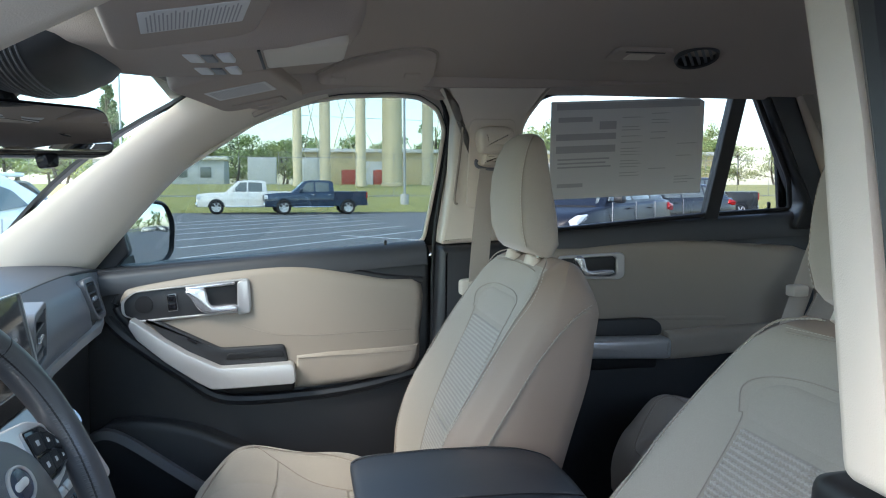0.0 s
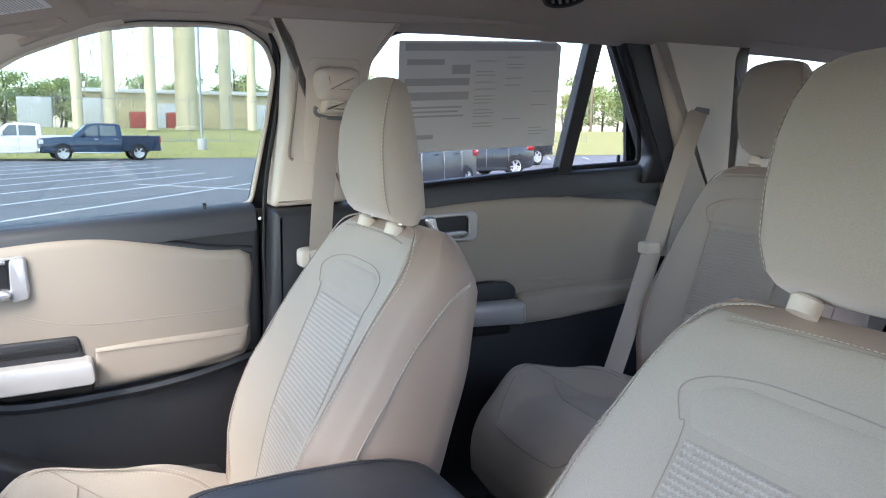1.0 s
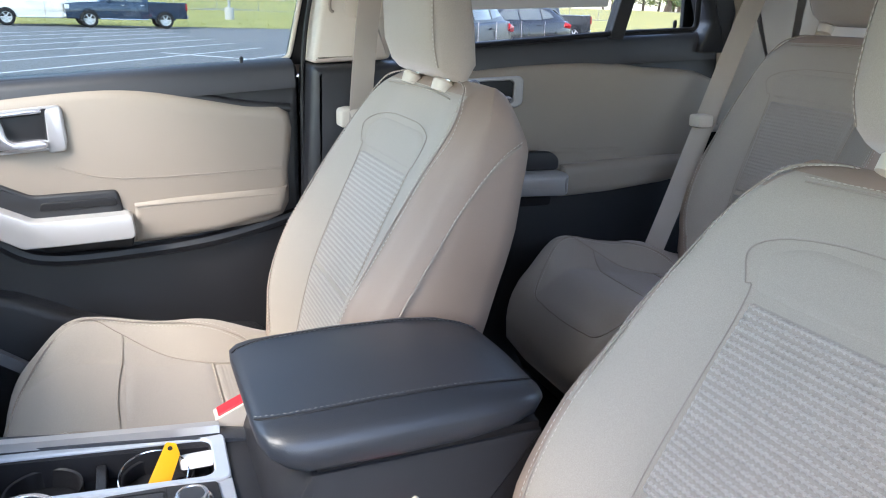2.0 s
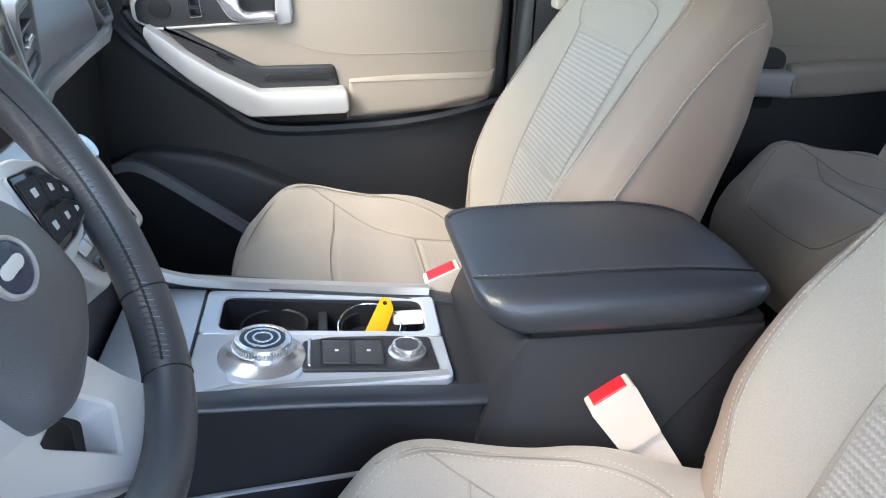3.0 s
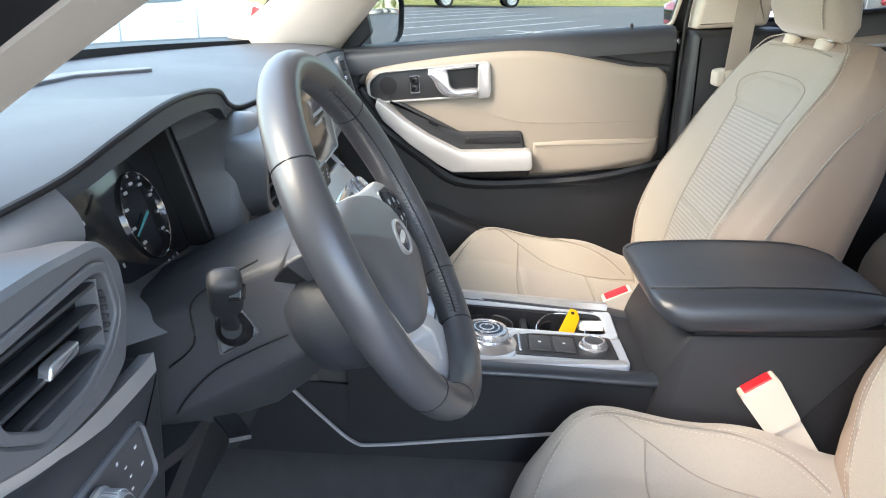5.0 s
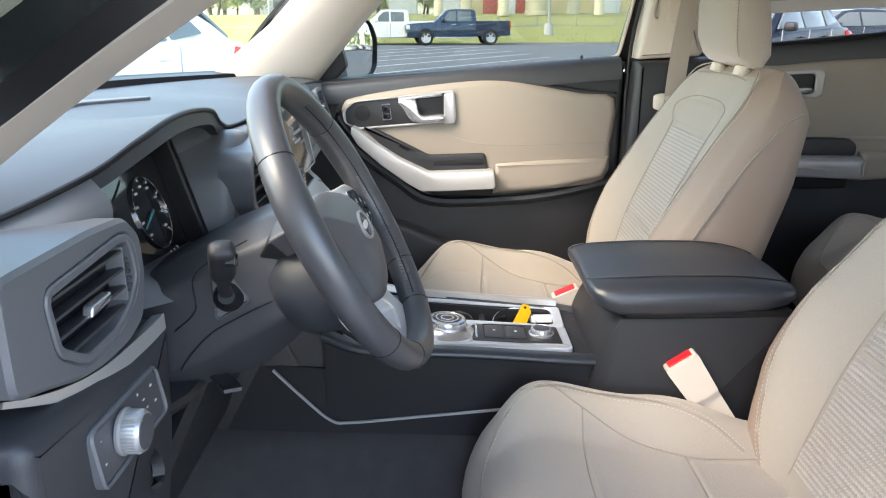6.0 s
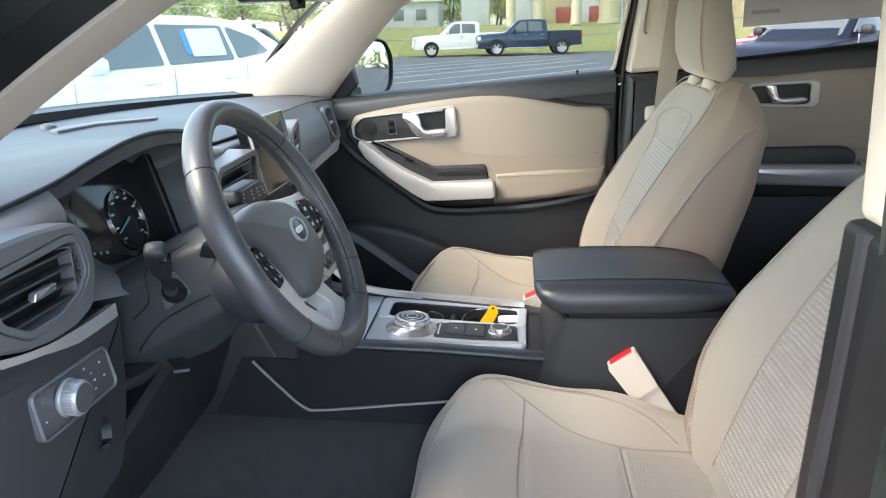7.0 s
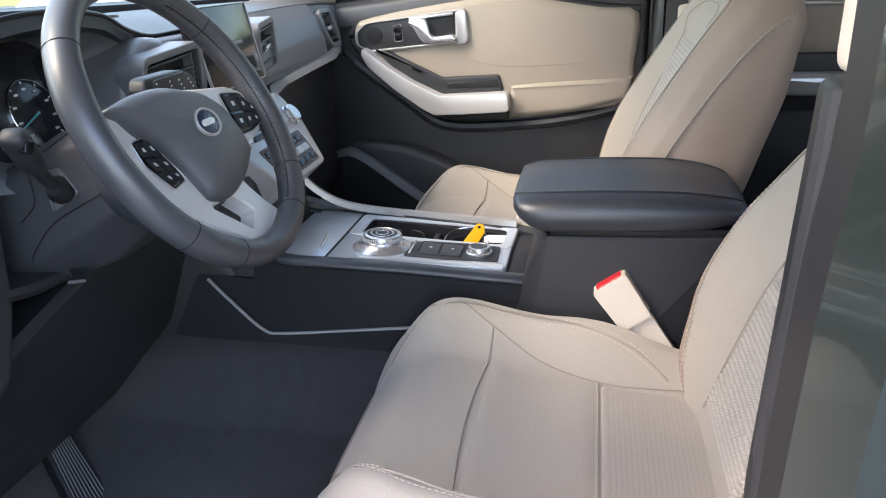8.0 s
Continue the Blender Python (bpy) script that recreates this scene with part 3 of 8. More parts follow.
        for o in (-0.0045, 0.0045):
            part("stitching", stitches([on_back(s, sg * (q * hw(s) + o), 0.0012) for s, q in [(a.x, a.y) for a in spline([(s, q, 0) for s, q in k], 10)]], 0.0045, 0.0025, 0.0006, fwd), THREAD, back)
        # vinyl side and rear cover, with its slanting seam
        side = spline([P(s_, sg * hw(s_) * 1.014, d_) for s_, d_ in ((0.535, -0.088), (0.50, -0.058), (0.428, -0.028), (0.344, -0.004), (0.234, 0.018), (0.10, 0.026), (0.02, 0.02))], 8)
        part("seam", sweep(side, 0.0019, up=(0, 1, 0)), SEAM, back)
        part("stitching", stitches([q + upv * 0.005 for q in side], 0.0045, 0.003, 0.0006, (0, 1, 0)), THREAD, back)
    for s_, k_ in ((0.556, 0.66),):
        cross = [on_back(s_ + 0.012 * math.cos(y / 0.21 * math.pi / 2), y) for y in np.linspace(-k_ * hw(s_), k_ * hw(s_), 25)]
        part("seam", sweep(cross, 0.0010, up=fwd), SEAM, back)
        if s_ > 0.45:
            part("stitching", stitches([q + upv * 0.005 + fwd * 0.0012 for q in cross], 0.0045, 0.0025, 0.0006, fwd), THREAD, back)

    headrest_part(root, P, head, M1, rest, tall)

    # cushion
    def ch(x, y):
        k = abs(y) / 0.262
        base = zb + lerp_tab([(-cush, 0.0), (-0.39, 0.046), (-0.20, 0.012), (0.0, -0.02), (0.08, -0.03)], x)
        b = lerp_tab([(-cush, 0.012), (-0.36, 0.058), (-0.15, 0.062), (0.0, 0.042), (0.08, 0.03)], x)
        return base + b * smooth(0.55, 0.82, k) * (1 - 0.6 * smooth(0.86, 1.02, k)) - 0.02 * smooth(0.88, 1.02, k) ** 2
    rings = []
    xs = [0.08 - (cush + 0.04) * i / 52 for i in range(53)] + [-cush + 0.04 - 0.04 * math.sin(a * math.pi / 2 / 6) for a in range(1, 7)]
    for x in xs:
        e = 1.0
        if x < -cush + 0.04:
            e = max(0.05, math.sqrt(max(0, 1 - ((-cush + 0.04 - x) / 0.0402) ** 2)))
        w = 0.262 * (1 - 0.20 * smooth(-0.32, -cush, x)) * (0.90 + 0.10 * e)
        bot = zb - 0.135
        ring = []
        for i in range(73):
            y = -w + 2 * w * i / 72
            h = ch(x, y * 0.262 / w)
            ring.append((x, y, bot + (h - bot) * (0.35 + 0.65 * e)))
        ring += [(x, w * 1.01, bot + 0.06), (x, w * 0.98, bot + 0.015), (x, 0.5 * w, bot), (x, -0.5 * w, bot), (x, -w * 0.98, bot + 0.015), (x, -w * 1.01, bot + 0.06)]
        rings.append(ring)
    cushion = part("seat_cushion", loft(rings), M1, root, "", 70)

    def on(x, y, lift=0.0016):
        e = 1.0 if x > -cush + 0.04 else max(0.05, math.sqrt(max(0, 1 - ((-cush + 0.04 - x) / 0.0402) ** 2)))
        bot = zb - 0.135
        return Vector((x, y * (1 - 0.20 * smooth(-0.32, -cush, x)) * (0.90 + 0.10 * e), bot + (ch(x, y) - bot) * (0.35 + 0.65 * e) + lift))

    def pan(x0, x1, w0, w1, name, ribbed):
        n = int((x1 - x0) / 0.0065 * 4) if (ribbed and fine and ribs) else 16

        def f(u, v):
            x, w = x0 + (x1 - x0) * u, w0 + (w1 - w0) * u
            y = w * (2 * v - 1)
            edge = smooth(0, 0.04, u) * smooth(1, 0.96, u) * smooth(0, 0.04, v) * smooth(1, 0.96, v)
            wave = 0.0003 * math.sin(2 * math.pi * (x / 0.0065 + 0.25 * ((y / 0.009) % 1.0))) if ribbed and ribs else 0
            return on(x, y, -0.001 + edge * (0.0045 + wave))
        part(name, sheet(f, n, 90 if ribbed and fine else 30), M2, cushion, "pale cloth seat insert", 80)
    pan(-0.302, -0.150, 0.186, 0.149, "insert_front", False)
    pan(-0.146, 0.03, 0.149, 0.17, "insert_rear", True)
    for sg in (-1, 1):
        k = [(-cush + 0.022, 0.0), (-cush + 0.024, 0.35), (-cush + 0.034, 0.60), (-0.42, 0.75), (-0.36, 0.80), (-0.28, 0.805), (-0.18, 0.785), (-0.10, 0.74), (-0.05, 0.66)]
        pth = spline([on(x, sg * q * 0.262) for x, q in k], 8)
        part("piping", sweep(pth, 0.0013), SEAM, cushion)
        for o in (-0.0045, 0.0045):
            part("stitching", stitches([on(a.x, sg * (a.y * 0.262 + o), 0.0012) for a in spline([(x, q, 0) for x, q in k], 8)], 0.0045, 0.0025, 0.0006), THREAD, cushion)
        part("seam", sweep(spline([on(-0.395, sg * 0.216), on(-0.35, sg * 0.210), on(-0.305, sg * 0.190), on(-0.23, sg * 0.166), on(-0.147, sg * 0.150), on(-0.07, sg * 0.160), on(0.03, sg * 0.172)], 6), 0.0010), SEAM, cushion)
    for x, w in ((-0.300, 0.188), (-0.148, 0.149)):
        part("seam", sweep([on(x - (0.012 if x < -0.2 else 0) * math.cos(y / w * math.pi / 2), y) for y in np.linspace(-w, w, 17)], 0.0010), SEAM, cushion)
    # plastic shield and rails under the cushion
    part("seat_base", slab(rpoly([(-cush + 0.08, 0.10), (0.06, 0.05), (0.12, 0.16), (-cush + 0.04, 0.17)], 0.02), -0.235, 0.235, 0.01, PY), PLASTIC, root, "black plastic seat base")
    for sg in (-1, 1):
        part("seat_rail", box(-0.34, 0.16, sg * 0.20 - 0.022, sg * 0.20 + 0.022, 0.0, 0.06, 0.006), PLASTIC, root, "black steel seat rail")
    return root


driver_seat = front_seat("beige cloth driver seat with ribbed insert and headrest", (0.347, -0.40, 0.42), 28)
passenger_seat = front_seat("beige cloth passenger seat with ribbed insert, upright", (0.232, 0.40, 0.42), 21, fine=True, cush=0.50, rib_h=0.0004, head=0.592)
rear_seat = front_seat("beige cloth second row seat in the shade", (1.255, 0.43, 0.42), 17, zb=0.340, group="second row", name="second_row_seat", cush=0.515, rib_h=0.0006, tones=False, hw_k=0.94, head=0.62, rest=0.095, tall=0.88)
rear_seat_left = front_seat("beige cloth second row seat in the shade", (1.255, -0.43, 0.42), 17, zb=0.340, group="second row", name="second_row_seat", cush=0.515, rib_h=0.0006, tones=False, hw_k=0.94, head=0.62, rest=0.095, tall=0.88)


# ---- dashboard ----
dashboard = thing("dashboard", "black soft skinned dashboard with silver trim strips", "dashboard")
EDGE = [(-0.80, -0.66, 1.165), (-0.68, -0.56, 1.180), (-0.58, -0.497, 1.206), (-0.50, -0.475, 1.228), (-0.42, -0.469, 1.240), (-0.34, -0.469, 1.241), (-0.24, -0.475, 1.230), (-0.17, -0.486, 1.206), (-0.10, -0.492, 1.191),
        (-0.03, -0.482, 1.192), (0.10, -0.468, 1.199), (0.30, -0.492, 1.200), (0.55, -0.505, 1.199), (0.70, -0.500, 1.196), (0.80, -0.49, 1.190)]


_edge = spline(EDGE, 12)


def edge_at(y):
    for a, b in zip(_edge, _edge[1:]):
        if y <= b.x:
            k = max(0.0, (y - a.x) / max(1e-6, b.x - a.x))
            return Vector((a.y + (b.y - a.y) * k, y, a.z + (b.z - a.z) * k))
    return Vector((_edge[-1].y, y, _edge[-1].z))


def pad(u, v):
    y = -0.79 + 1.58 * u
    e = edge_at(y)
    b = Vector((-1.0 + 0.26 * (abs(y) / 0.74) ** 2.6 - 0.03, y, 1.203))
    lift = (e.z - b.z) * (v ** 3)
    return Vector((b.x + (e.x - b.x) * v, y, b.z + lift + 0.006 * math.sin(math.pi * v)))


part("top_pad", sheet(pad, 80, 20, -0.02), PADSKIN, dashboard, "black soft dash pad with a painted sky sheen", 60)
part("rolled_edge", sweep([edge_at(-0.79 + 1.58 * k / 120) + Vector((0.001, 0, -0.001)) for k in range(121)], 0.0034), RUBBER, dashboard, "dark rolled edge of the pad")
# shallow speaker grille and light sensor in the pad
part("grille", slab(rpoly([(-0.815, -0.05), (-0.785, -0.07), (-0.775, 0.04), (-0.695, 0.13), (-0.705, 0.16), (-0.79, 0.09), (-0.815, 0.03)], 0.010), 1.20, 1.2135, 0.002, PZ), DASHP, dashboard)
part("light_sensor", lathe([(0.0, 0), (0.016, 0), (0.014, 0.006), (0.006, 0.01), (0.0, 0.0105)], 20, Matrix.Translation((-0.858, 0.018, 1.208))), DASHP, dashboard)

def by_angle(poly, c, n):
    """An outline's farthest points at even angles round a middle."""
    c, poly, out = Vector(c), [Vector((p[0], p[1])) for p in poly], []
    for k in range(n):
        d = Vector((math.cos(2 * math.pi * k / n), math.sin(2 * math.pi * k / n)))
        best = 0.0
        for p, q in zip(poly, poly[1:] + poly[:1]):
            p, e = p - c, q - p
            den = d.x * e.y - d.y * e.x
            if abs(den) > 1e-9:
                t, w = (p.x * e.y - p.y * e.x) / den, (p.x * d.y - p.y * d.x) / den
                if t > 0 and -1e-6 <= w <= 1 + 1e-6:
                    best = max(best, t)
        out.append(c + d * best)
    return out


# passenger side face and glove box
FACE = [(0.004, 0.0), (0.030, -0.03), (0.048, -0.075), (0.052, -0.11), (0.045, -0.128)]


def pass_face(u, v):
    y = 0.115 + 0.675 * u
    e = edge_at(y)
    i = v * (len(FACE) - 1)
    k = min(len(FACE) - 2, int(i))
    dx = FACE[k][0] + (FACE[k + 1][0] - FACE[k][0]) * (i - k)
    dz = FACE[k][1] + (FACE[k + 1][1] - FACE[k][1]) * (i - k)
    dx *= 1 - 0.75 * smooth(0.60, 0.655, y)   # recess for the end vent
    return Vector((e.x + dx, y, e.z + dz))


part("passenger_face", sheet(pass_face, 30, 16, -0.015), SOFT, dashboard)
part("trim_strip", sweep([(-0.400, 0.135, 1.052), (-0.43, 0.20, 1.058), (-0.448, 0.30, 1.064), (-0.455, 0.50, 1.070), (-0.452, 0.64, 1.077), (-0.46, 0.70, 1.088)], [(-0.006, -0.010), (0.006, -0.010), (0.006, 0.007), (-0.006, 0.010)]), SILVER, dashboard, "satin silver trim strip")
part("glove_box", slab(rpoly([(0.14, 0.72), (0.76, 0.72), (0.78, 1.05), (0.14, 1.04)], 0.03), -0.70, -0.505, 0.02, PX), PLASTIC, dashboard, "black glove box door")
part("under_panel", slab([(0.12, 0.45), (0.80, 0.45), (0.80, 0.72), (0.12, 0.72)], -0.95, -0.62, 0.03, PX), PLASTIC, dashboard)


def vent(center, w, h, skew, slats, label="", wheel=True, cut=0.25, turn=0.0, tilt=0.0, up=0.0, shape=None, lip=0.010):
    """An air vent facing the rear: frame, slats, a knob and a thumb wheel."""
    M = Matrix.Translation(center) @ Matrix.Rotation(radians(turn), 4, "Z") @ Matrix.Rotation(radians(tilt), 4, "Y")
    Q = lambda u, v, d: M @ Vector((d, u, v + skew * u))
    o = rpoly([(-w, -h * 0.55), (-w * (1 - cut), -h), (w * 0.85, -h), (w, -h * 0.5), (w, h), (-w * 0.9, h), (-w, h * 0.75)], 0.008)
    if shape:
        o = rpoly(shape, 0.008)
    ob = part("air_vent", frame_ring(inset(o, -lip), inset(o, 0.001), -0.045, 0.004, Q, 0.0015), SOFT, dashboard, label or "black air vent with slats")
    part("duct", slab(o, -0.0195, -0.0165, 0.0005, Q), RUBBER, ob)
    k_w = min(0.021, w * 0.42)
    for k in range(slats):
        v = -h + 2 * h * (k + 0.6) / slats
        m = bmesh.new()
        pts = [(-0.0155, -0.0030), (-0.001, -0.0006), (0.0008, 0.0008), (0.0, 0.0030), (-0.003, 0.0036), (-0.0155, 0.0008)]
        rings = [[Q(u, v + b + up * a, a) for a, b in pts] for u in (-w * 0.93, w * (0.74 if wheel else 0.95))]
        part("slat", skin(m, rings), SILLSKIN, ob)
    part("slat_knob", slab(rpoly([(-k_w, -0.006), (k_w * 0.85, -0.004), (k_w, 0.004), (-k_w * 0.8, 0.004)], 0.003), -0.004, 0.0045, 0.002, Q), SATIN, ob, "satin chrome vent slider")
    if wheel:
        part("vent_divider", slab([(w * 0.725, -h * 0.92), (w * 0.75, -h * 0.92), (w * 0.75, h * 0.96), (w * 0.725, h * 0.96)], -0.016, 0.001, 0.0005, Q), SOFT, ob)
        m = bmesh.new()
        for k in range(7):
            a = (k - 3) / 3 * 0.8
            merge(m, slab([(w * 0.84 - 0.002, h * 0.75 * math.sin(a) - 0.0014), (w * 0.84 + 0.002, h * 0.75 * math.sin(a) - 0.0014), (w * 0.84 + 0.002, h * 0.75 * math.sin(a) + 0.0014), (w * 0.84 - 0.002, h * 0.75 * math.sin(a) + 0.0022)], -0.014, -0.004 + 0.006 * math.cos(a), 0.0006, Q))
        part("thumb_wheel", m, SILLSKIN, ob)
    return ob


# driver's side: pod with vent, strip, lower panel with the light switch
VENT = [(-0.080, 0.034), (-0.072, -0.010), (-0.034, -0.033), (0.022, -0.033), (0.060, -0.020), (0.079, 0.000), (0.070, 0.035), (0.052, 0.040)]
_vo = by_angle(rpoly([(-0.80, 1.092), (-0.76, 1.082), (-0.70, 1.063), (-0.655, 1.056), (-0.61, 1.055), (-0.572, 1.066), (-0.556, 1.110), (-0.560, 1.150), (-0.588, 1.172), (-0.66, 1.178), (-0.80, 1.180)], 0.012), (-0.658, 1.113), 96)
_vi = by_angle([(p.x - 0.658, p.y + 1.113) for p in inset(rpoly(VENT, 0.008), -0.006)], (-0.658, 1.113), 96)
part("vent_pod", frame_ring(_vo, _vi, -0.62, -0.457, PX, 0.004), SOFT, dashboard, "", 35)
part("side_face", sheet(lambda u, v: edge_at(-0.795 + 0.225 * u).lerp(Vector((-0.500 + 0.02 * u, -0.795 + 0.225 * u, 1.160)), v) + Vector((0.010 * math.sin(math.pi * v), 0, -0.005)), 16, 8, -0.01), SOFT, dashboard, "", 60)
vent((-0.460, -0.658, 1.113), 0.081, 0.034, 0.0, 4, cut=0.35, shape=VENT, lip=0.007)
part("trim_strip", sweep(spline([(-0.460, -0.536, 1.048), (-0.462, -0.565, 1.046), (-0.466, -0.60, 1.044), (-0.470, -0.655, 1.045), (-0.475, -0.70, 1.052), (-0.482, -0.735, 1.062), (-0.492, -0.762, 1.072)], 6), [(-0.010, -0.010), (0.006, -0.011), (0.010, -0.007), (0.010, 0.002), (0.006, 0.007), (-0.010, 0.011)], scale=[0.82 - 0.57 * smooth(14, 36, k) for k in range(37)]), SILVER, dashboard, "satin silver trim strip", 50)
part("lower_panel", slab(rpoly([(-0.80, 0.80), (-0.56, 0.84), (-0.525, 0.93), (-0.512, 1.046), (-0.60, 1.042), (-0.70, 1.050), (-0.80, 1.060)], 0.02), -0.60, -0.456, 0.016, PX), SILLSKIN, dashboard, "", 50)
SW = lambda u, v, d: (-0.4555 + d - 0.10 * (v - 1.0), u, v)
switch = part("light_switch_panel", slab(rpoly([(-0.712, 0.968), (-0.570, 0.966), (-0.576, 1.014), (-0.715, 1.018)], 0.008), -0.01, 0.004, 0.003, SW), DASHP, dashboard, "black light switch panel")
part("switch_rim", frame_ring(inset(rpoly([(-0.712, 0.968), (-0.570, 0.966), (-0.576, 1.014), (-0.715, 1.018)], 0.008), -0.004), rpoly([(-0.712, 0.968), (-0.570, 0.966), (-0.576, 1.014), (-0.715, 1.018)], 0.008), -0.01, 0.006, SW, 0.002), SOFT, switch)
KM = Matrix.Translation((-0.450, -0.664, 0.994)) @ Matrix.Rotation(radians(90), 4, "Y") @ Matrix.Scale(0.88, 4)
knob = part("knob", lathe([(0.0, 0.0), (0.024, 0.0), (0.0245, 0.003), (0.022, 0.005), (0.0215, 0.02), (0.0195, 0.023), (0.0, 0.0225)], 40, KM), SILVER, switch, "chrome ringed rotary light switch")
_m = bmesh.new()
for _k in range(36):
    _a = 2 * math.pi * _k / 36
    merge(_m, box(-0.0008, 0.0008, -0.0006, 0.0008, 0.006, 0.019, 0.0003), KM @ Matrix.Rotation(_a, 4, "Z") @ Matrix.Translation((0.0218, 0, 0)))
part("knurling", _m, SILVER, knob)
part("knob_face", lathe([(0.0, 0.0222), (0.0185, 0.0222), (0.0180, 0.0238), (0.0, 0.0240)], 32, KM), DASHP, knob)
for _u, _v, _w, _h in ((-0.622, 1.008, 0.006, 0.006), (-0.612, 0.998, 0.007, 0.003), (-0.608, 0.988, 0.007, 0.004), (-0.610, 0.978, 0.007, 0.004), (-0.592, 1.003, 0.008, 0.005), (-0.588, 0.985, 0.008, 0.005), (-0.703, 0.985, 0.006, 0.004), (-0.702, 1.006, 0.004, 0.002)):
    part("mark", slab([(_u - _w / 4, _v - _h / 5), (_u + _w / 4, _v - _h / 5), (_u + _w / 4, _v + _h / 5), (_u - _w / 4, _v + _h / 5)], 0.003, 0.0044, 0.0002, SW), MARK, switch, "pale symbol")

# instrument cluster under its hood


CQ = lambda u, v, d: (-0.531 + d * 0.93 - 0.33 * (v - 1.10), u - 0.05 * d, v + 0.3 * d)
LENS = rpoly([(-0.505, 1.150), (-0.425, 1.068), (-0.250, 1.052), (-0.222, 1.165), (-0.290, 1.205), (-0.400, 1.200)], 0.018)
_po = [(-0.600 + 0.445 * k / 32, edge_at(-0.600 + 0.445 * k / 32).z - 0.003) for k in range(33)] + [(-0.155, 1.12), (-0.17, 1.07), (-0.30, 1.048), (-0.45, 1.045), (-0.56, 1.06), (-0.600, 1.12)]
_pc = (-0.36, 1.125)
_outer = [Vector((edge_at(p.x).x + 0.002 if p.y > 1.14 else -0.480 + (1.12 - p.y) * 0.5 * smooth(-0.54, -0.44, p.x) - 0.03 * smooth(-0.50, -0.60, p.x), p.x, p.y)) for p in by_angle(_po, _pc, 72)]
_inner = [Vector(CQ(p.x, p.y, 0.0)) for p in by_angle(LENS, _pc, 72)]
def cowl_ring(k, kx):
    """Between the rolled edge and the lens: k across, kx in depth."""
    return [Vector((a.x + (b.x - a.x) * kx, a.y + (b.y - a.y) * k, a.z + (b.z - a.z) * k)) for a, b in zip(_outer, _inner)]


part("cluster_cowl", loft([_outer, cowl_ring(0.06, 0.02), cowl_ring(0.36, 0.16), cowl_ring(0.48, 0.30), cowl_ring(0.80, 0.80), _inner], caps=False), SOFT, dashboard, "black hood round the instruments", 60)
part("cowl_joint", sweep([Vector((-0.462, -0.579, 1.203)), Vector((-0.474, -0.560, 1.190)), Vector((-0.488, -0.540, 1.176))], 0.0012), RUBBER, dashboard)
cluster = thing("instrument_cluster", "dark instrument cluster with one round dial", "instrument cluster")
part("lens", slab(inset(LENS, -0.014), -0.03, 0.0, 0.003, CQ), SCREEN, cluster)
def dial(cy, cz, r, label):
    ob = part("dial", frame_ring([(cy + r * math.cos(a), cz + r * math.sin(a)) for a in np.linspace(0, 2 * math.pi, 49)[:-1]],
              [(cy + r * 0.975 * math.cos(a), cz + r * 0.975 * math.sin(a)) for a in np.linspace(0, 2 * math.pi, 49)[:-1]], 0.0, 0.004, CQ, 0.0006), CHROME, cluster, label)
    for k in range(9):
        a = radians(222 - k * 33)
        for r0, r1, w in ((0.88, 0.95, 0.0006), (0.66, 0.78, 0.0042)):
            c, s = math.cos(a), math.sin(a)
            if w > 0.002:
                q = [(cy + r * 0.74 * c - 0.0030, cz + r * 0.74 * s - 0.0014), (cy + r * 0.74 * c + 0.0030, cz + r * 0.74 * s - 0.0014), (cy + r * 0.74 * c + 0.0030, cz + r * 0.74 * s + 0.0014), (cy + r * 0.74 * c - 0.0030, cz + r * 0.74 * s + 0.0014)]
            else:
                q = [(cy + r * r0 * c - w * s, cz + r * r0 * s + w * c), (cy + r * r0 * c + w * s, cz + r * r0 * s - w * c), (cy + r * r1 * c + w * s, cz + r * r1 * s - w * c), (cy + r * r1 * c - w * s, cz + r * r1 * s + w * c)]
            part("tick", slab(q, 0.0005, 0.0022, 0.0003, CQ), MARK, ob)
    a = radians(199)
    c, s = math.cos(a), math.sin(a)
    needle = material("teal_needle", (0.10, 0.55, 0.60), 0.4)
    part("needle", slab([(cy - 0.12 * r * c - 0.0016 * s, cz - 0.12 * r * s + 0.0016 * c), (cy - 0.12 * r * c + 0.0016 * s, cz - 0.12 * r * s - 0.0016 * c), (cy + 0.85 * r * c + 0.0006 * s, cz + 0.85 * r * s - 0.0006 * c), (cy + 0.85 * r * c - 0.0006 * s, cz + 0.85 * r * s + 0.0006 * c)], 0.003, 0.0045, 0.0004, CQ), needle, ob, "teal pointer")
dial(-0.332, 1.112, 0.045, "round speed dial with a thin bright ring")
for _k in range(7):
    _y = -0.375 + _k * 0.012
    part("fuel_tick", slab([(_y, 1.056), (_y + 0.002, 1.056), (_y + 0.002, 1.060), (_y, 1.060)], 0.0005, 0.002, 0.0003, CQ), MARK, cluster)
for _y, _z in ((-0.455, 1.092), (-0.442, 1.089), (-0.428, 1.086), (-0.414, 1.083), (-0.445, 1.135)):
    part("warning_mark", slab([(_y, _z), (_y + 0.003, _z), (_y + 0.003, _z + 0.004), (_y, _z + 0.004)], 0.0005, 0.0015, 0.0003, CQ), INK, cluster)
part("fin", slab(rpoly([(-0.262, 1.05), (-0.248, 1.05), (-0.236, 1.185), (-0.250, 1.19)], 0.004), 0.0, 0.03, 0.006, CQ), RUBBER, cluster)

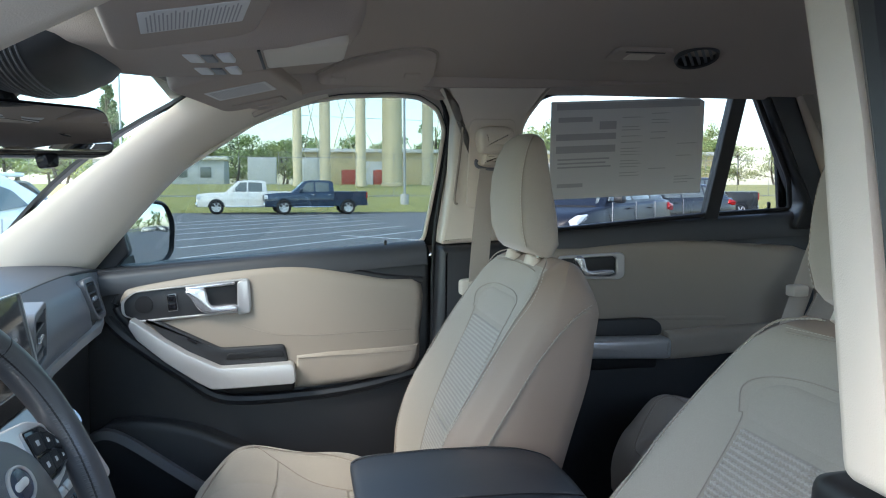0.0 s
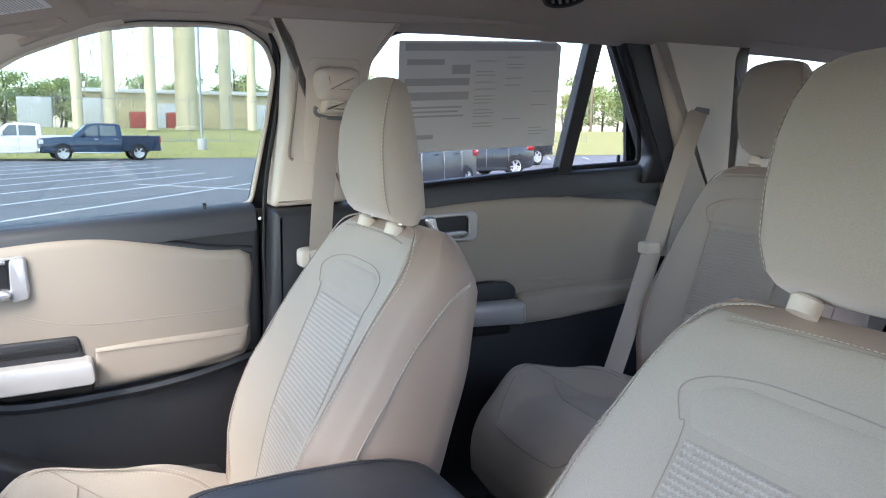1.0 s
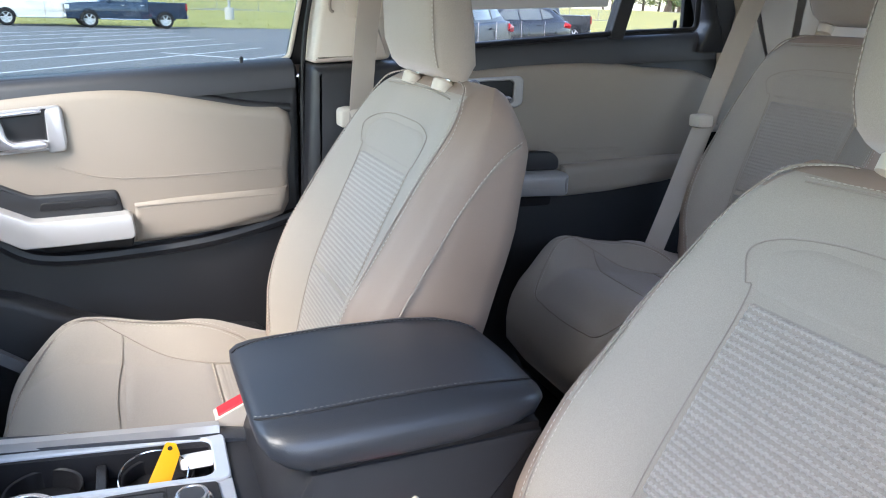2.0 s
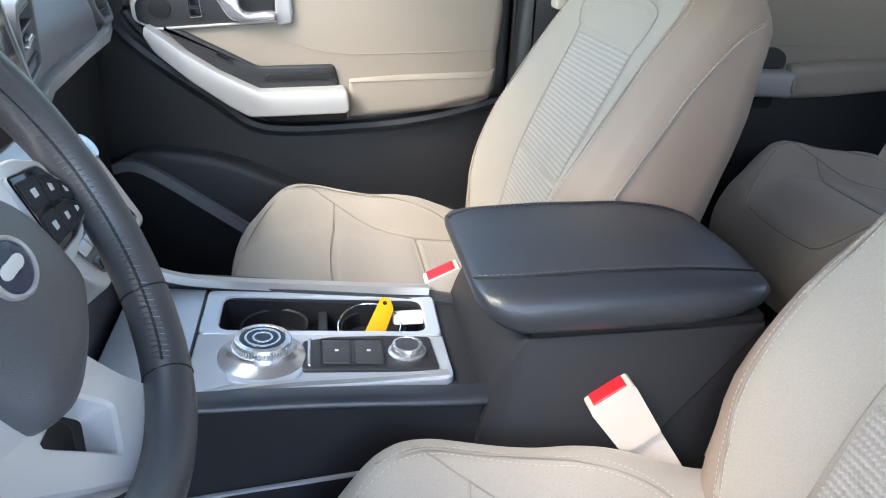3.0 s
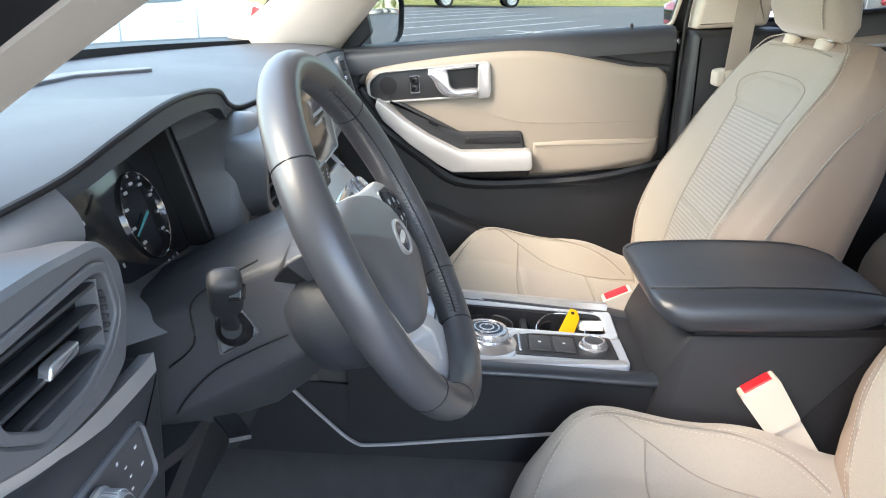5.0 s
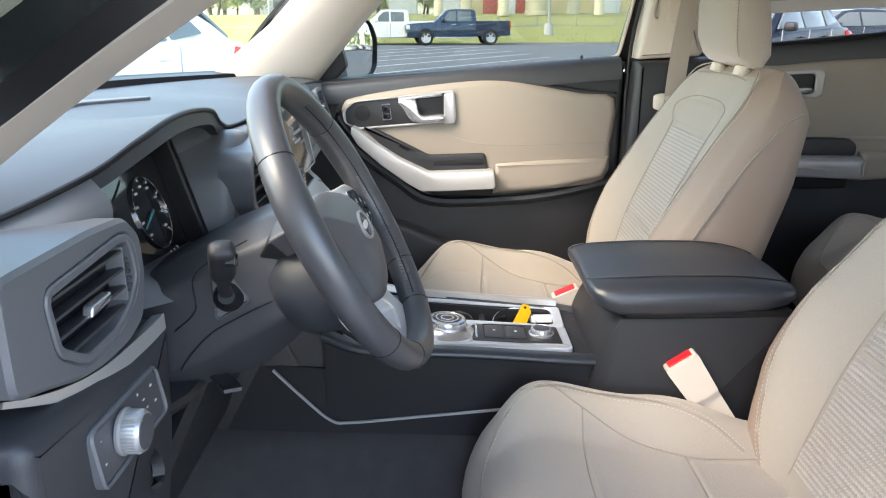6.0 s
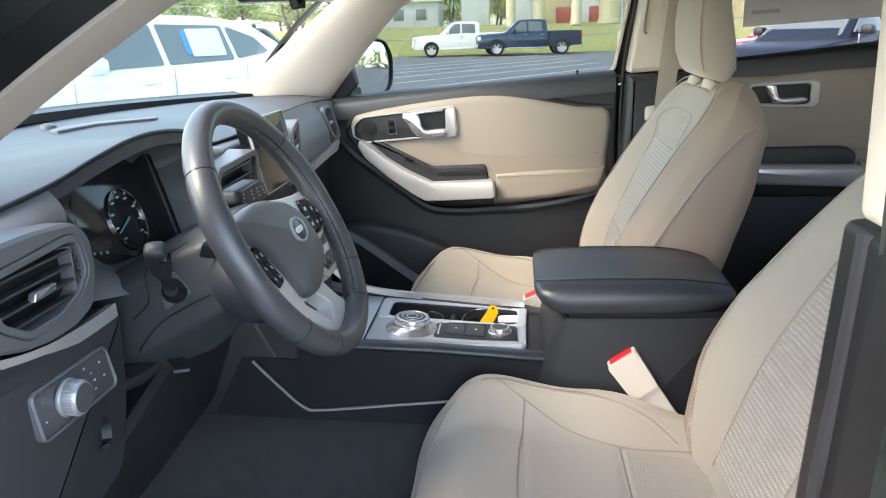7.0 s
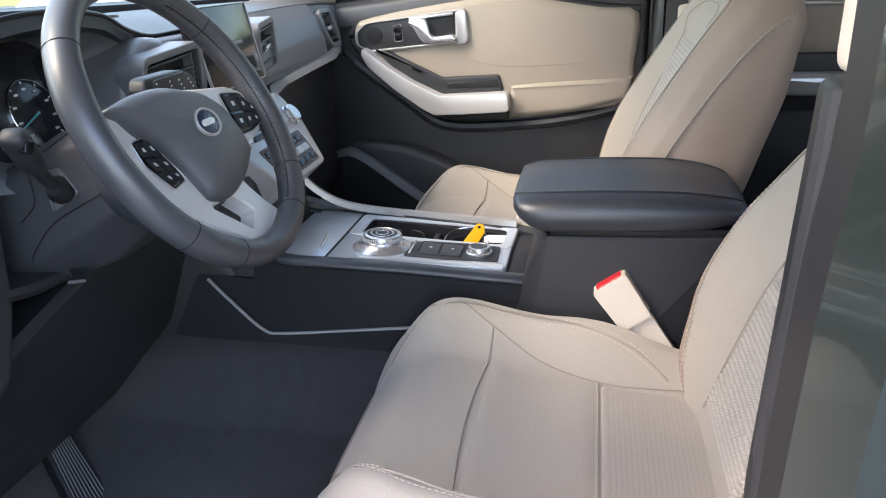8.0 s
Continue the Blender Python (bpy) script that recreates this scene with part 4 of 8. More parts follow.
# centre stack
part("stack_body", slab(rpoly([(-0.145, 1.06), (0.145, 1.06), (0.16, 1.19), (-0.15, 1.185)], 0.015), -0.60, -0.455, 0.01, PX), DASHP, dashboard)
part("stack_cheek", slab(rpoly([(-0.26, 1.05), (-0.10, 1.05), (-0.10, 1.185), (-0.17, 1.195), (-0.235, 1.15)], 0.025), -0.60, -0.452, 0.02, PX), SOFT, dashboard)
part("stack_cheek", slab(rpoly([(0.27, 1.085), (0.10, 1.07), (0.10, 1.19), (0.20, 1.19), (0.28, 1.16)], 0.02), -0.60, -0.452, 0.015, PX), SOFT, dashboard)
vent((-0.420, -0.172, 1.128), 0.062, 0.038, 0.10, 4, turn=-8, wheel=True)
vent((-0.424, 0.180, 1.142), 0.055, 0.040, 0.06, 4, turn=10, wheel=False)
vent((-0.470, 0.683, 1.138), 0.034, 0.038, 0.0, 4, wheel=False, tilt=-18)
screen = thing("touch_screen", "dark tablet touch screen standing on the dash", "screen")
SQ = lambda u, v, d: (-0.410 + d * 0.96 - 0.20 * (v - 1.16), u, v + 0.2 * d)
_so = rpoly([(-0.100, 1.098), (0.100, 1.098), (0.103, 1.228), (-0.103, 1.228)], 0.008)
part("housing", slab(_so, -0.022, -0.002, 0.004, SQ), GLOSS, screen)
part("bezel", frame_ring(_so, inset(_so, 0.0018), -0.004, 0.001, SQ, 0.0005), SILVER, screen, "thin bright screen edge")
part("glass", slab(inset(_so, 0.0019), -0.004, -0.0005, 0.0008, SQ), SCREEN, screen)
part("menu_line", slab([(-0.02, 1.150), (0.03, 1.150), (0.03, 1.154), (-0.02, 1.154)], -0.0006, 0.0002, 0.0002, SQ), INK, screen)
part("menu_line", slab([(-0.02, 1.163), (0.05, 1.163), (0.05, 1.168), (-0.02, 1.168)], -0.0006, 0.0002, 0.0002, SQ), INK, screen)

climate = thing("climate_panel", "silver sloping climate control panel with two round knobs", "control panel")
_d = Vector((0.105, 0, -0.125)).normalized()
_nrm = Vector((0.125, 0, 0.105)).normalized()
CL = lambda u, v, d: Vector((-0.405, 0, 1.065)) + _d * v + Vector((0, u, 0)) + _nrm * d
part("plate", slab(rpoly([(-0.125, 0.0), (0.150, 0.0), (0.158, 0.06), (0.105, 0.160), (-0.085, 0.160), (-0.13, 0.06)], 0.012), -0.05, 0.0, 0.004, CL), SILVER, climate)
part("button_field", slab(rpoly([(-0.075, 0.085), (0.10, 0.085), (0.088, 0.150), (-0.065, 0.150)], 0.006), -0.002, 0.0025, 0.001, CL), DASHP, climate, "black button field")
for _u in (-0.095, 0.118):
    _q = Matrix.Translation(CL(_u, 0.055, 0)) @ _nrm.to_track_quat("Z", "Y").to_matrix().to_4x4()
    part("knob", lathe([(0, 0), (0.021, 0), (0.021, 0.004), (0.018, 0.006), (0.0178, 0.0125), (0.016, 0.0142), (0.013, 0.0136), (0, 0.0136)], 32, _q), SATIN, climate, "satin chrome rotary knob")
for _r in range(3):
    for _c in range(6):
        _u, _v = -0.058 + _c * 0.026, 0.092 + _r * 0.020
        part("button", slab(rpoly([(_u - 0.011, _v), (_u + 0.011, _v), (_u + 0.011, _v + 0.013), (_u - 0.011, _v + 0.013)], 0.002), 0.002, 0.0045, 0.001, CL), GLOSS if _r != 1 else SILVER, climate)
for _v in (0.03, 0.045, 0.06):
    part("button", slab(rpoly([(-0.06, _v), (0.07, _v), (0.07, _v + 0.010), (-0.06, _v + 0.010)], 0.003), -0.001, 0.0035, 0.001, CL), GLOSS if _v > 0.04 else CHROME, climate)
part("stack_foot", slab([(-0.118, 0.60), (0.118, 0.60), (0.112, 0.98), (-0.112, 0.98)], -0.60, -0.345, 0.02, PX), PLASTIC, dashboard)
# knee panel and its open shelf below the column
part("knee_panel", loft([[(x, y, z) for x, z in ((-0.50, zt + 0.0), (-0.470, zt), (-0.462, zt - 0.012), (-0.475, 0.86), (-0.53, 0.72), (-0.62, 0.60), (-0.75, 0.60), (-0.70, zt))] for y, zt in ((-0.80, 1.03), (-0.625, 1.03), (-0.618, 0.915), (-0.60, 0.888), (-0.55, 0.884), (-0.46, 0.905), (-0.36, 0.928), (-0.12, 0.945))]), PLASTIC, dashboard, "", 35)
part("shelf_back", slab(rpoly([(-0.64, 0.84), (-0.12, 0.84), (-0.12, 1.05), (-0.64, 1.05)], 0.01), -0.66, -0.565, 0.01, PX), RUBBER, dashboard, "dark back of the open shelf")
part("foot_side", slab([(-0.95, 0.42), (-0.42, 0.50), (-0.40, 0.80), (-0.50, 1.0), (-0.95, 1.05)], 0.10, -0.118, 0.01, PY), PLASTIC, dashboard)

# ---- steering column and wheel ----
WC, WT = Vector((-0.277, -0.393, 1.116)), radians(28)
WN, WU = Vector((math.cos(WT), 0, math.sin(WT))), Vector((-math.sin(WT), 0, math.cos(WT)))
WQ = lambda u, v, d: WC + Vector((0, u, 0)) + WU * v + WN * d
column = thing("steering_column", "black plastic steering column shroud with two stalks", "steering column")
_rings = []
for _t, _w, _h0, _h1 in ((-0.045, 0.078, -0.060, 0.050), (-0.062, 0.088, -0.068, 0.056), (-0.086, 0.092, -0.078, 0.058), (-0.13, 0.0925, -0.090, 0.062), (-0.166, 0.0925, -0.097, 0.062), (-0.27, 0.090, -0.082, 0.062)):
    _rings.append([WQ(u, v, _t) for u, v in rpoly([(-_w, max(_h0 + 0.02, -0.047)), (-_w * 0.5, _h0), (_w * 0.5, _h0), (_w, max(_h0 + 0.02, -0.047)), (_w, _h1 - 0.02), (_w * 0.6, _h1), (-_w * 0.6, _h1), (-_w, _h1 - 0.02)], 0.008, 3)])
part("shroud", loft(_rings[::-1]), SILLSKIN, column, "", 50)
part("shroud_seam", sweep(spline([(-0.374, -0.4865, 1.120), (-0.40, -0.4865, 1.105), (-0.435, -0.4865, 1.080), (-0.437, -0.4865, 1.040), (-0.462, -0.4865, 1.015)], 6), 0.0009), RUBBER, column)
part("shroud_seam", sweep(spline([(-0.352, -0.4866, 1.050), (-0.385, -0.4868, 1.034), (-0.420, -0.4868, 1.014), (-0.446, -0.4866, 0.988), (-0.460, -0.4864, 0.968)], 6), 0.0008), RUBBER, column)
SP = lambda u, v, d: (u, -0.4855 - d, v)
_sq = rpoly([(-0.417, 1.074), (-0.396, 1.079), (-0.378, 1.052), (-0.413, 1.030)], 0.004)
part("stalk_panel", frame_ring(inset(_sq, -0.0018), _sq, -0.006, 0.0035, SP, 0.001), DASHP, column)
part("panel_field", slab(_sq, -0.006, 0.0012, 0.001, SP), SOFT, column)
part("stalk_boot", lathe([(0.017, 0.0), (0.0165, 0.004), (0.013, 0.010), (0.009, 0.016)], 20, Matrix.Translation((-0.399, -0.486, 1.056)) @ Vector((0.1, -0.9, 0.35)).to_track_quat("Z", "Y").to_matrix().to_4x4()), RUBBER, column)
turn = part("turn_stalk", sweep(spline([(-0.399, -0.488, 1.058), (-0.396, -0.508, 1.072), (-0.390, -0.530, 1.094), (-0.384, -0.548, 1.115), (-0.378, -0.566, 1.136)], 6), [(0.0105 * math.copysign(abs(math.cos(a)) ** 0.6, math.cos(a)), 0.0085 * math.copysign(abs(math.sin(a)) ** 0.6, math.sin(a))) for a in [2 * math.pi * k / 16 for k in range(16)]],
            scale=[0.66 + 0.62 * smooth(9, 15, k) - 0.45 * smooth(22.4, 24, k) for k in range(25)]), PLASTIC, column, "black turn signal stalk", 60)
part("stalk_button", slab(rpoly([(-0.566, 1.116), (-0.553, 1.112), (-0.549, 1.124), (-0.561, 1.129)], 0.003), -0.376, -0.3665, 0.001, PX), GLOSS, turn)
wip = part("wiper_stalk", sweep([(-0.395, -0.335, 1.075), (-0.385, -0.305, 1.095), (-0.372, -0.285, 1.108)], 0.012), DASHP, column, "black wiper stalk with white symbols")
part("stalk_head", slab(rpoly([(-0.352, 1.1545), (-0.344, 1.1575), (-0.2659, 1.1579), (-0.2433, 1.1507), (-0.2258, 1.1222), (-0.2593, 1.1223), (-0.3404, 1.1312), (-0.358, 1.1392)], 0.006), -0.378, -0.356, 0.006, PX), PLASTIC, wip)
part("stalk_face", slab(rpoly([(-0.3364, 1.1532), (-0.2602, 1.1547), (-0.2412, 1.1466), (-0.2273, 1.1227), (-0.259, 1.1231), (-0.3371, 1.1321), (-0.3453, 1.139)], 0.003), -0.358, -0.3535, 0.001, PX), PLASTIC, wip)
for _u, _v in [(-0.3329, 1.1486), (-0.3327, 1.1424), (-0.3325, 1.1362), (-0.3006, 1.1471), (-0.2986, 1.1413), (-0.2933, 1.134), (-0.2779, 1.1462), (-0.2737, 1.1397), (-0.2676, 1.134), (-0.2537, 1.1441), (-0.2485, 1.1385), (-0.2432, 1.1329)]:
    part("mark", slab([(_u - 0.0016, _v - 0.0012), (_u + 0.0016, _v - 0.0012), (_u + 0.0016, _v + 0.0012), (_u - 0.0016, _v + 0.0012)], -0.354, -0.3530, 0.0002, PX), MARK, wip)
part("tilt_lever", sweep(spline([(-0.455, -0.430, 0.955), (-0.430, -0.450, 0.945), (-0.412, -0.470, 0.941), (-0.402, -0.492, 0.946)], 5), [(-0.010, -0.002), (0.010, -0.002), (0.010, 0.002), (-0.010, 0.002)]), PLASTIC, column, "black tilt lever")
part("lower_cover", loft([[(x - 0.05, y, z + 0.012), (x, y, z + 0.004), (x + 0.003, y, z - 0.004), (x - 0.004, y, z - 0.012), (x - 0.05, y, z - 0.006)] for x, y, z in ((-0.480, -0.612, 0.962), (-0.462, -0.56, 0.952), (-0.450, -0.50, 0.942), (-0.450, -0.42, 0.936), (-0.46, -0.30, 0.940))]), PLASTIC, column, "black cover plate under the column", 40)
part("release_handle", sweep(spline([(-0.470, -0.590, 0.935), (-0.455, -0.598, 0.925), (-0.450, -0.604, 0.905), (-0.462, -0.606, 0.893)], 4), [(-0.006, -0.003), (0.006, -0.003), (0.006, 0.003), (-0.006, 0.003)]), RUBBER, column, "black release handle")

wheel = thing("steering_wheel", "black leather steering wheel with satin silver spokes", "steering wheel")
R0 = 0.177


def rim_pt(a, b, r=0.0165, k=1.0):
    """On the rim: a round the wheel (0 at the passenger's side, up positive), b round the section."""
    q = Vector((math.cos(b) * r * k, 0, math.sin(b) * r * 1.12 * k))
    return WQ((R0 + q.x) * math.cos(a), (R0 + q.x) * 0.985 * math.sin(a), q.z)


def grip(a):
    """Slight swelling of the grips and the flat bottom."""
    return 1.0 + 0.06 * math.exp(-((math.sin(a) - 0.35) / 0.25) ** 2)


part("rim", loft([[rim_pt(2 * math.pi * i / 120, 2 * math.pi * j / 18, k=grip(2 * math.pi * i / 120)) for j in range(18)] for i in range(120)], loop=True, caps=False), LEATHER, wheel, "black stitched leather rim", 80)
for _a in (38, 142, -38, 218, -62, 242):
    part("rim_joint", sweep([rim_pt(radians(_a), 2 * math.pi * j / 18, k=grip(radians(_a)) * 1.002) for j in range(18)], 0.0007, closed=True, up=WN), RUBBER, wheel)
# laced seam inside the rim: a groove with slanting stitches across it
for _a0, _a1, _b in ((-60, 60, 0.88), (120, 240, 0.98)):
    part("rim_groove", sweep([rim_pt(radians(_a0 + (_a1 - _a0) * k / 80), math.pi * _b, k=1.0) for k in range(81)], 0.0012, up=WN), RUBBER, wheel)
    _m = bmesh.new()
    for _k in range(70):
        _a = _a0 + (_a1 - _a0) * (_k + 0.5) / 70
        sweep([rim_pt(radians(_a + x), math.pi * (_b + y), k=z) for x, y, z in ((-0.45, -0.10, 1.0), (-0.1, -0.04, 1.025), (0.25, 0.04, 1.025), (0.55, 0.10, 1.0))], 0.0007, bm=_m)
    part("rim_stitching", _m, LEATHER, wheel, "dark laced stitching inside the rim")
# airbag cover: a shallow domed shield with a crisp edge
COVER = rpoly([(-0.124, 0.043), (-0.070, 0.051), (-0.016, 0.050), (0.058, 0.028), (0.084, 0.002), (0.091, -0.032), (0.090, -0.064), (0.046, -0.088), (-0.010, -0.102), (-0.046, -0.090), (-0.056, -0.052), (-0.070, -0.018), (-0.098, 0.014)], [0.006, 0.03, 0.03, 0.02, 0.014, 0.02, 0.012, 0.03, 0.018, 0.012, 0.03, 0.03, 0.03], 4)
def cover_out(k):
    return [(0.004 + (q.x - 0.004) * k, -0.022 + (q.y + 0.022) * k) for q in COVER]
part("airbag_cover", loft([[WQ(u, v, d) for u, v in cover_out(k)] for k, d in ((0.97, -0.055), (0.998, -0.018), (0.994, -0.011), (0.975, -0.0055), (0.93, -0.001), (0.80, 0.006), (0.58, 0.0115), (0.30, 0.0148), (0.1, 0.0155))]), HUBSKIN, wheel, "grained black airbag cover", 60)
part("airbag_body", loft([[WQ(u, v, d) for u, v in cover_out(k)] for k, d in ((0.70, -0.09), (0.93, -0.06), (0.93, -0.03))]), PLASTIC, wheel)
def oval(a, b, n=36):
    return [(a * math.cos(2 * math.pi * k / n), b * math.sin(2 * math.pi * k / n)) for k in range(n)]
EQ = lambda u, v, d: WQ(u - 0.003, -0.012 + v, 0.0150 + d)
emblem = part("emblem", frame_ring(oval(0.0250, 0.0180), oval(0.0220, 0.0150), -0.008, 0.003, EQ, 0.0012), SILVER, wheel, "oval silver ringed badge")
part("badge_field", slab(oval(0.0221, 0.0151), -0.007, 0.0012, 0.001, EQ), BLUE, emblem, "dark blue badge field")
part("badge_shape", slab([(x, y * (0.6 + 0.4 * abs(x) / 0.015)) for x, y in oval(0.0150, 0.0062, 18)], 0.0005, 0.0018, 0.0004, EQ), LITSILVER, emblem)
# silver spoke plate, deeper on the driver's outer side, with a button pad each side
def WP(u, v, d):
    return WQ(u, v, d - 0.019 + 0.010 * smooth(-0.06, 0.06, u) + 0.011 * smooth(-0.115, -0.158, u))
PLATE = rpoly([(-0.160, 0.030), (-0.118, 0.042), (-0.070, 0.049), (0.0, 0.046), (0.060, 0.034), (0.13, 0.026), (0.163, 0.012), (0.165, -0.030), (0.150, -0.046), (0.098, -0.054), (0.055, -0.078), (0.0, -0.086), (-0.058, -0.092), (-0.090, -0.086), (-0.104, -0.068), (-0.127, -0.030), (-0.150, 0.002)], 0.008, 3)
part("spoke_plate", slab(PLATE, -0.007, 0.0, 0.003, WP), LITSILVER, wheel, "satin silver wheel spoke plate", 40)
part("hub_back", loft([[WQ(-0.005 + a * math.cos(t), -0.032 + b * math.sin(t), d) for t in [2 * math.pi * k / 40 for k in range(40)]] for a, b, d in ((0.078, 0.052, -0.100), (0.100, 0.066, -0.088), (0.114, 0.074, -0.060), (0.112, 0.070, -0.032), (0.098, 0.056, -0.029))]), PADSKIN, wheel, "dark rounded shell behind the hub", 60)
# each pad lies between two edge lines; its buttons fill it in rows
def pad_edge(chain, t):
    k = min(int(t * 2), 1)
    a, b = chain[k], chain[k + 1]
    return Vector(a).lerp(Vector(b), t * 2 - k)
for _s, A, B in ((-1, [(-0.107, 0.003), (-0.109, -0.024), (-0.087, -0.060)], [(-0.080, 0.004), (-0.065, -0.036), (-0.060, -0.056)]),
                 (1, [(0.098, 0.019), (0.146, 0.012), (0.166, -0.014)], [(0.090, -0.040), (0.126, -0.041), (0.160, -0.036)])):
    b = rpoly(A + B[::-1], 0.005)
    pad_ = part("button_pad", slab(b, -0.002, 0.0035, 0.002, WP), GLOSS, wheel, "glossy black button pad")
    part("pad_rim", frame_ring(inset(b, -0.0012), b, -0.002, 0.0030, WP, 0.0005), SILVER, pad_)
    for t0, t1 in ((0.05, 0.34), (0.37, 0.64), (0.67, 0.94)):
        for w0, w1 in ((0.09, 0.47), (0.53, 0.90)):
            q = [pad_edge(A, t).lerp(pad_edge(B, t), w) for t, w in ((t0, w0), (t1, w0), (t1, w1), (t0, w1))]
            part("button", slab(rpoly(q, 0.0022), 0.002, 0.0050, 0.001, WP), CONSOLEP, pad_)
            m = (q[0] + q[1] + q[2] + q[3]) / 4
            part("mark", slab([m + (p - m) * 0.28 for p in q], 0.0046, 0.0054, 0.0002, WP), MARK, pad_)
# lower spoke: a broad silver yoke round an opening
YOKE = rpoly([(-0.080, -0.066), (-0.102, -0.072), (-0.092, -0.094), (-0.046, -0.136), (0.005, -0.178), (0.045, -0.178), (0.088, -0.162), (0.066, -0.128), (0.048, -0.078), (0.0, -0.082), (-0.05, -0.080)], 0.006, 3)
HOLE = rpoly([(-0.042, -0.098), (0.010, -0.098), (0.030, -0.128), (0.0, -0.147)], 0.004, 3)
YQ = lambda u, v, d: WQ(u, v, d - 0.030 - 0.006 * smooth(-0.15, -0.09, v))
_yo, _yi = by_angle(YOKE, (-0.005, -0.118), 120), by_angle(HOLE, (-0.005, -0.118), 120)
part("lower_spoke", frame_ring(_yo, _yi, -0.006, 0.018, YQ, 0.0025), LITSILVER, wheel, "satin silver lower yoke spoke", 35)
part("yoke_back", slab(inset(HOLE, -0.006), -0.03, -0.016, 0.003, YQ), PLASTIC, wheel)


# ---- centre console ----
console = thing("centre_console", "black centre console with silver tray and padded lid", "centre console")
part("lower_body", loft([[(x, y * k, z) for y, z in ((-0.128, 0.44), (0.128, 0.44), (0.128, 0.60), (0.122, zt), (-0.122, zt), (-0.128, 0.60))] for x, k, zt in ((-0.62, 0.9, 0.80), (-0.44, 0.98, 0.80), (-0.36, 1.0, 0.795), (0.07, 1.0, 0.775), (0.10, 1.0, 0.775))]), CONSOLEP, console, "", 30)
_box = rpoly([(0.02, 0.42), (0.405, 0.42), (0.405, 0.80), (0.395, 0.888), (0.119, 0.886), (0.101, 0.858), (0.085, 0.823), (0.070, 0.757), (0.055, 0.66)], [0.01, 0.01, 0.02, 0.006, 0.004, 0.03, 0.03, 0.03, 0.03], 3)
part("box_body", loft([[(p.x, y, p.y) for p in inset(_box, k)] for y, k in ((-0.131, 0.007), (-0.1295, 0.0025), (-0.125, 0.0), (0.125, 0.0), (0.1295, 0.0025), (0.131, 0.007))]), CONSOLEP, console, "", 40)
# padded lid: flat top between two seams, full sides, a front that slants back below
_rings = []
for _x, _w, _z0, _z1 in ((0.0655, 0.088, 0.926, 0.934), (0.068, 0.112, 0.919, 0.9385), (0.078, 0.130, 0.909, 0.941), (0.094, 0.138, 0.899, 0.9435), (0.115, 0.141, 0.892, 0.945), (0.20, 0.143, 0.893, 0.948), (0.30, 0.142, 0.895, 0.947), (0.352, 0.137, 0.898, 0.942), (0.388, 0.124, 0.902, 0.934), (0.405, 0.108, 0.908, 0.926), (0.411, 0.090, 0.913, 0.920)):
    _h = _z1 - _z0
    o = [(-_w * 0.96, _z0), (_w * 0.96, _z0), (_w, _z0 + _h * 0.38), (_w * 0.965, _z0 + _h * 0.70), (_w * 0.86, _z0 + _h * 0.90), (_w * 0.72, _z1 - 0.001), (0, _z1 + 0.003), (-_w * 0.72, _z1 - 0.001), (-_w * 0.86, _z0 + _h * 0.90), (-_w * 0.965, _z0 + _h * 0.70), (-_w, _z0 + _h * 0.38)]
    _rings.append([(_x, q.x, q.y) for q in rpoly(o, [0.006, 0.006, 0.012, 0.012, 0.012, 0.014, 0.03, 0.014, 0.012, 0.012, 0.012], 3)])
lid = part("armrest_lid", loft(_rings), LIDSKIN, console, "black padded stitched armrest lid", 70)
for _s in (-1, 1):
    _p = spline([(0.0685, _s * 0.086, 0.9375), (0.080, _s * 0.094, 0.9405), (0.115, _s * 0.1015, 0.9440), (0.20, _s * 0.103, 0.9470), (0.30, _s * 0.102, 0.9460), (0.352, _s * 0.0985, 0.9410), (0.388, _s * 0.089, 0.9330), (0.402, _s * 0.080, 0.9270)], 8)
    part("seam", sweep(_p, 0.0012), RUBBER, lid)
    part("stitching", stitches([q + Vector((0, -_s * 0.004, 0.0012)) for q in _p], 0.004, 0.0025, 0.0006), material("grey_thread", (0.12, 0.125, 0.13), 0.6), lid)
part("rear_sill", box(0.040, 0.100, -0.116, 0.116, 0.770, 0.8055, 0.005), CONSOLEP, console)
part("lid_gap", box(0.124, 0.392, -0.127, 0.127, 0.880, 0.897, 0.003), RUBBER, console)


def tz(x):
    """Height of the tray's sloping plane."""
    return 0.812 + 0.07 * (0.05 - x)


TQ = lambda u, v, d: (u, v, tz(u) + d)
CUP = rpoly([(0.034, 0.016), (0.036, 0.102), (-0.218, 0.104), (-0.218, 0.016)], 0.018, 5)
# silver plate in strips round the cup well
_m = bmesh.new()
o2 = [Vector(p) for p in rpoly([(0.052, 0.006), (0.055, 0.112), (-0.24, 0.118), (-0.24, 0.006)], 0.012, 5)]
frame_ring(o2, CUP, -0.02, 0.002, TQ, 0.002, _m)
part("tray", _m, TRAYSILVER, console, "satin silver tray surround, tinted sky blue")
part("tray_front", slab(rpoly([(-0.2405, -0.125), (-0.2405, 0.1185), (-0.30, 0.122), (-0.335, 0.115), (-0.335, -0.118)], [0.002, 0.002, 0.02, 0.02, 0.02]), -0.02, 0.002, 0.002, TQ), TRAYSILVER, console, "silver sliding bin cover")
part("bin_handle", slab(rpoly([(-0.262, -0.075), (-0.258, -0.075), (-0.268, -0.01), (-0.273, -0.01)], 0.002), 0.0, 0.005, 0.002, TQ), CHROME, console, "slim chrome bin handle")
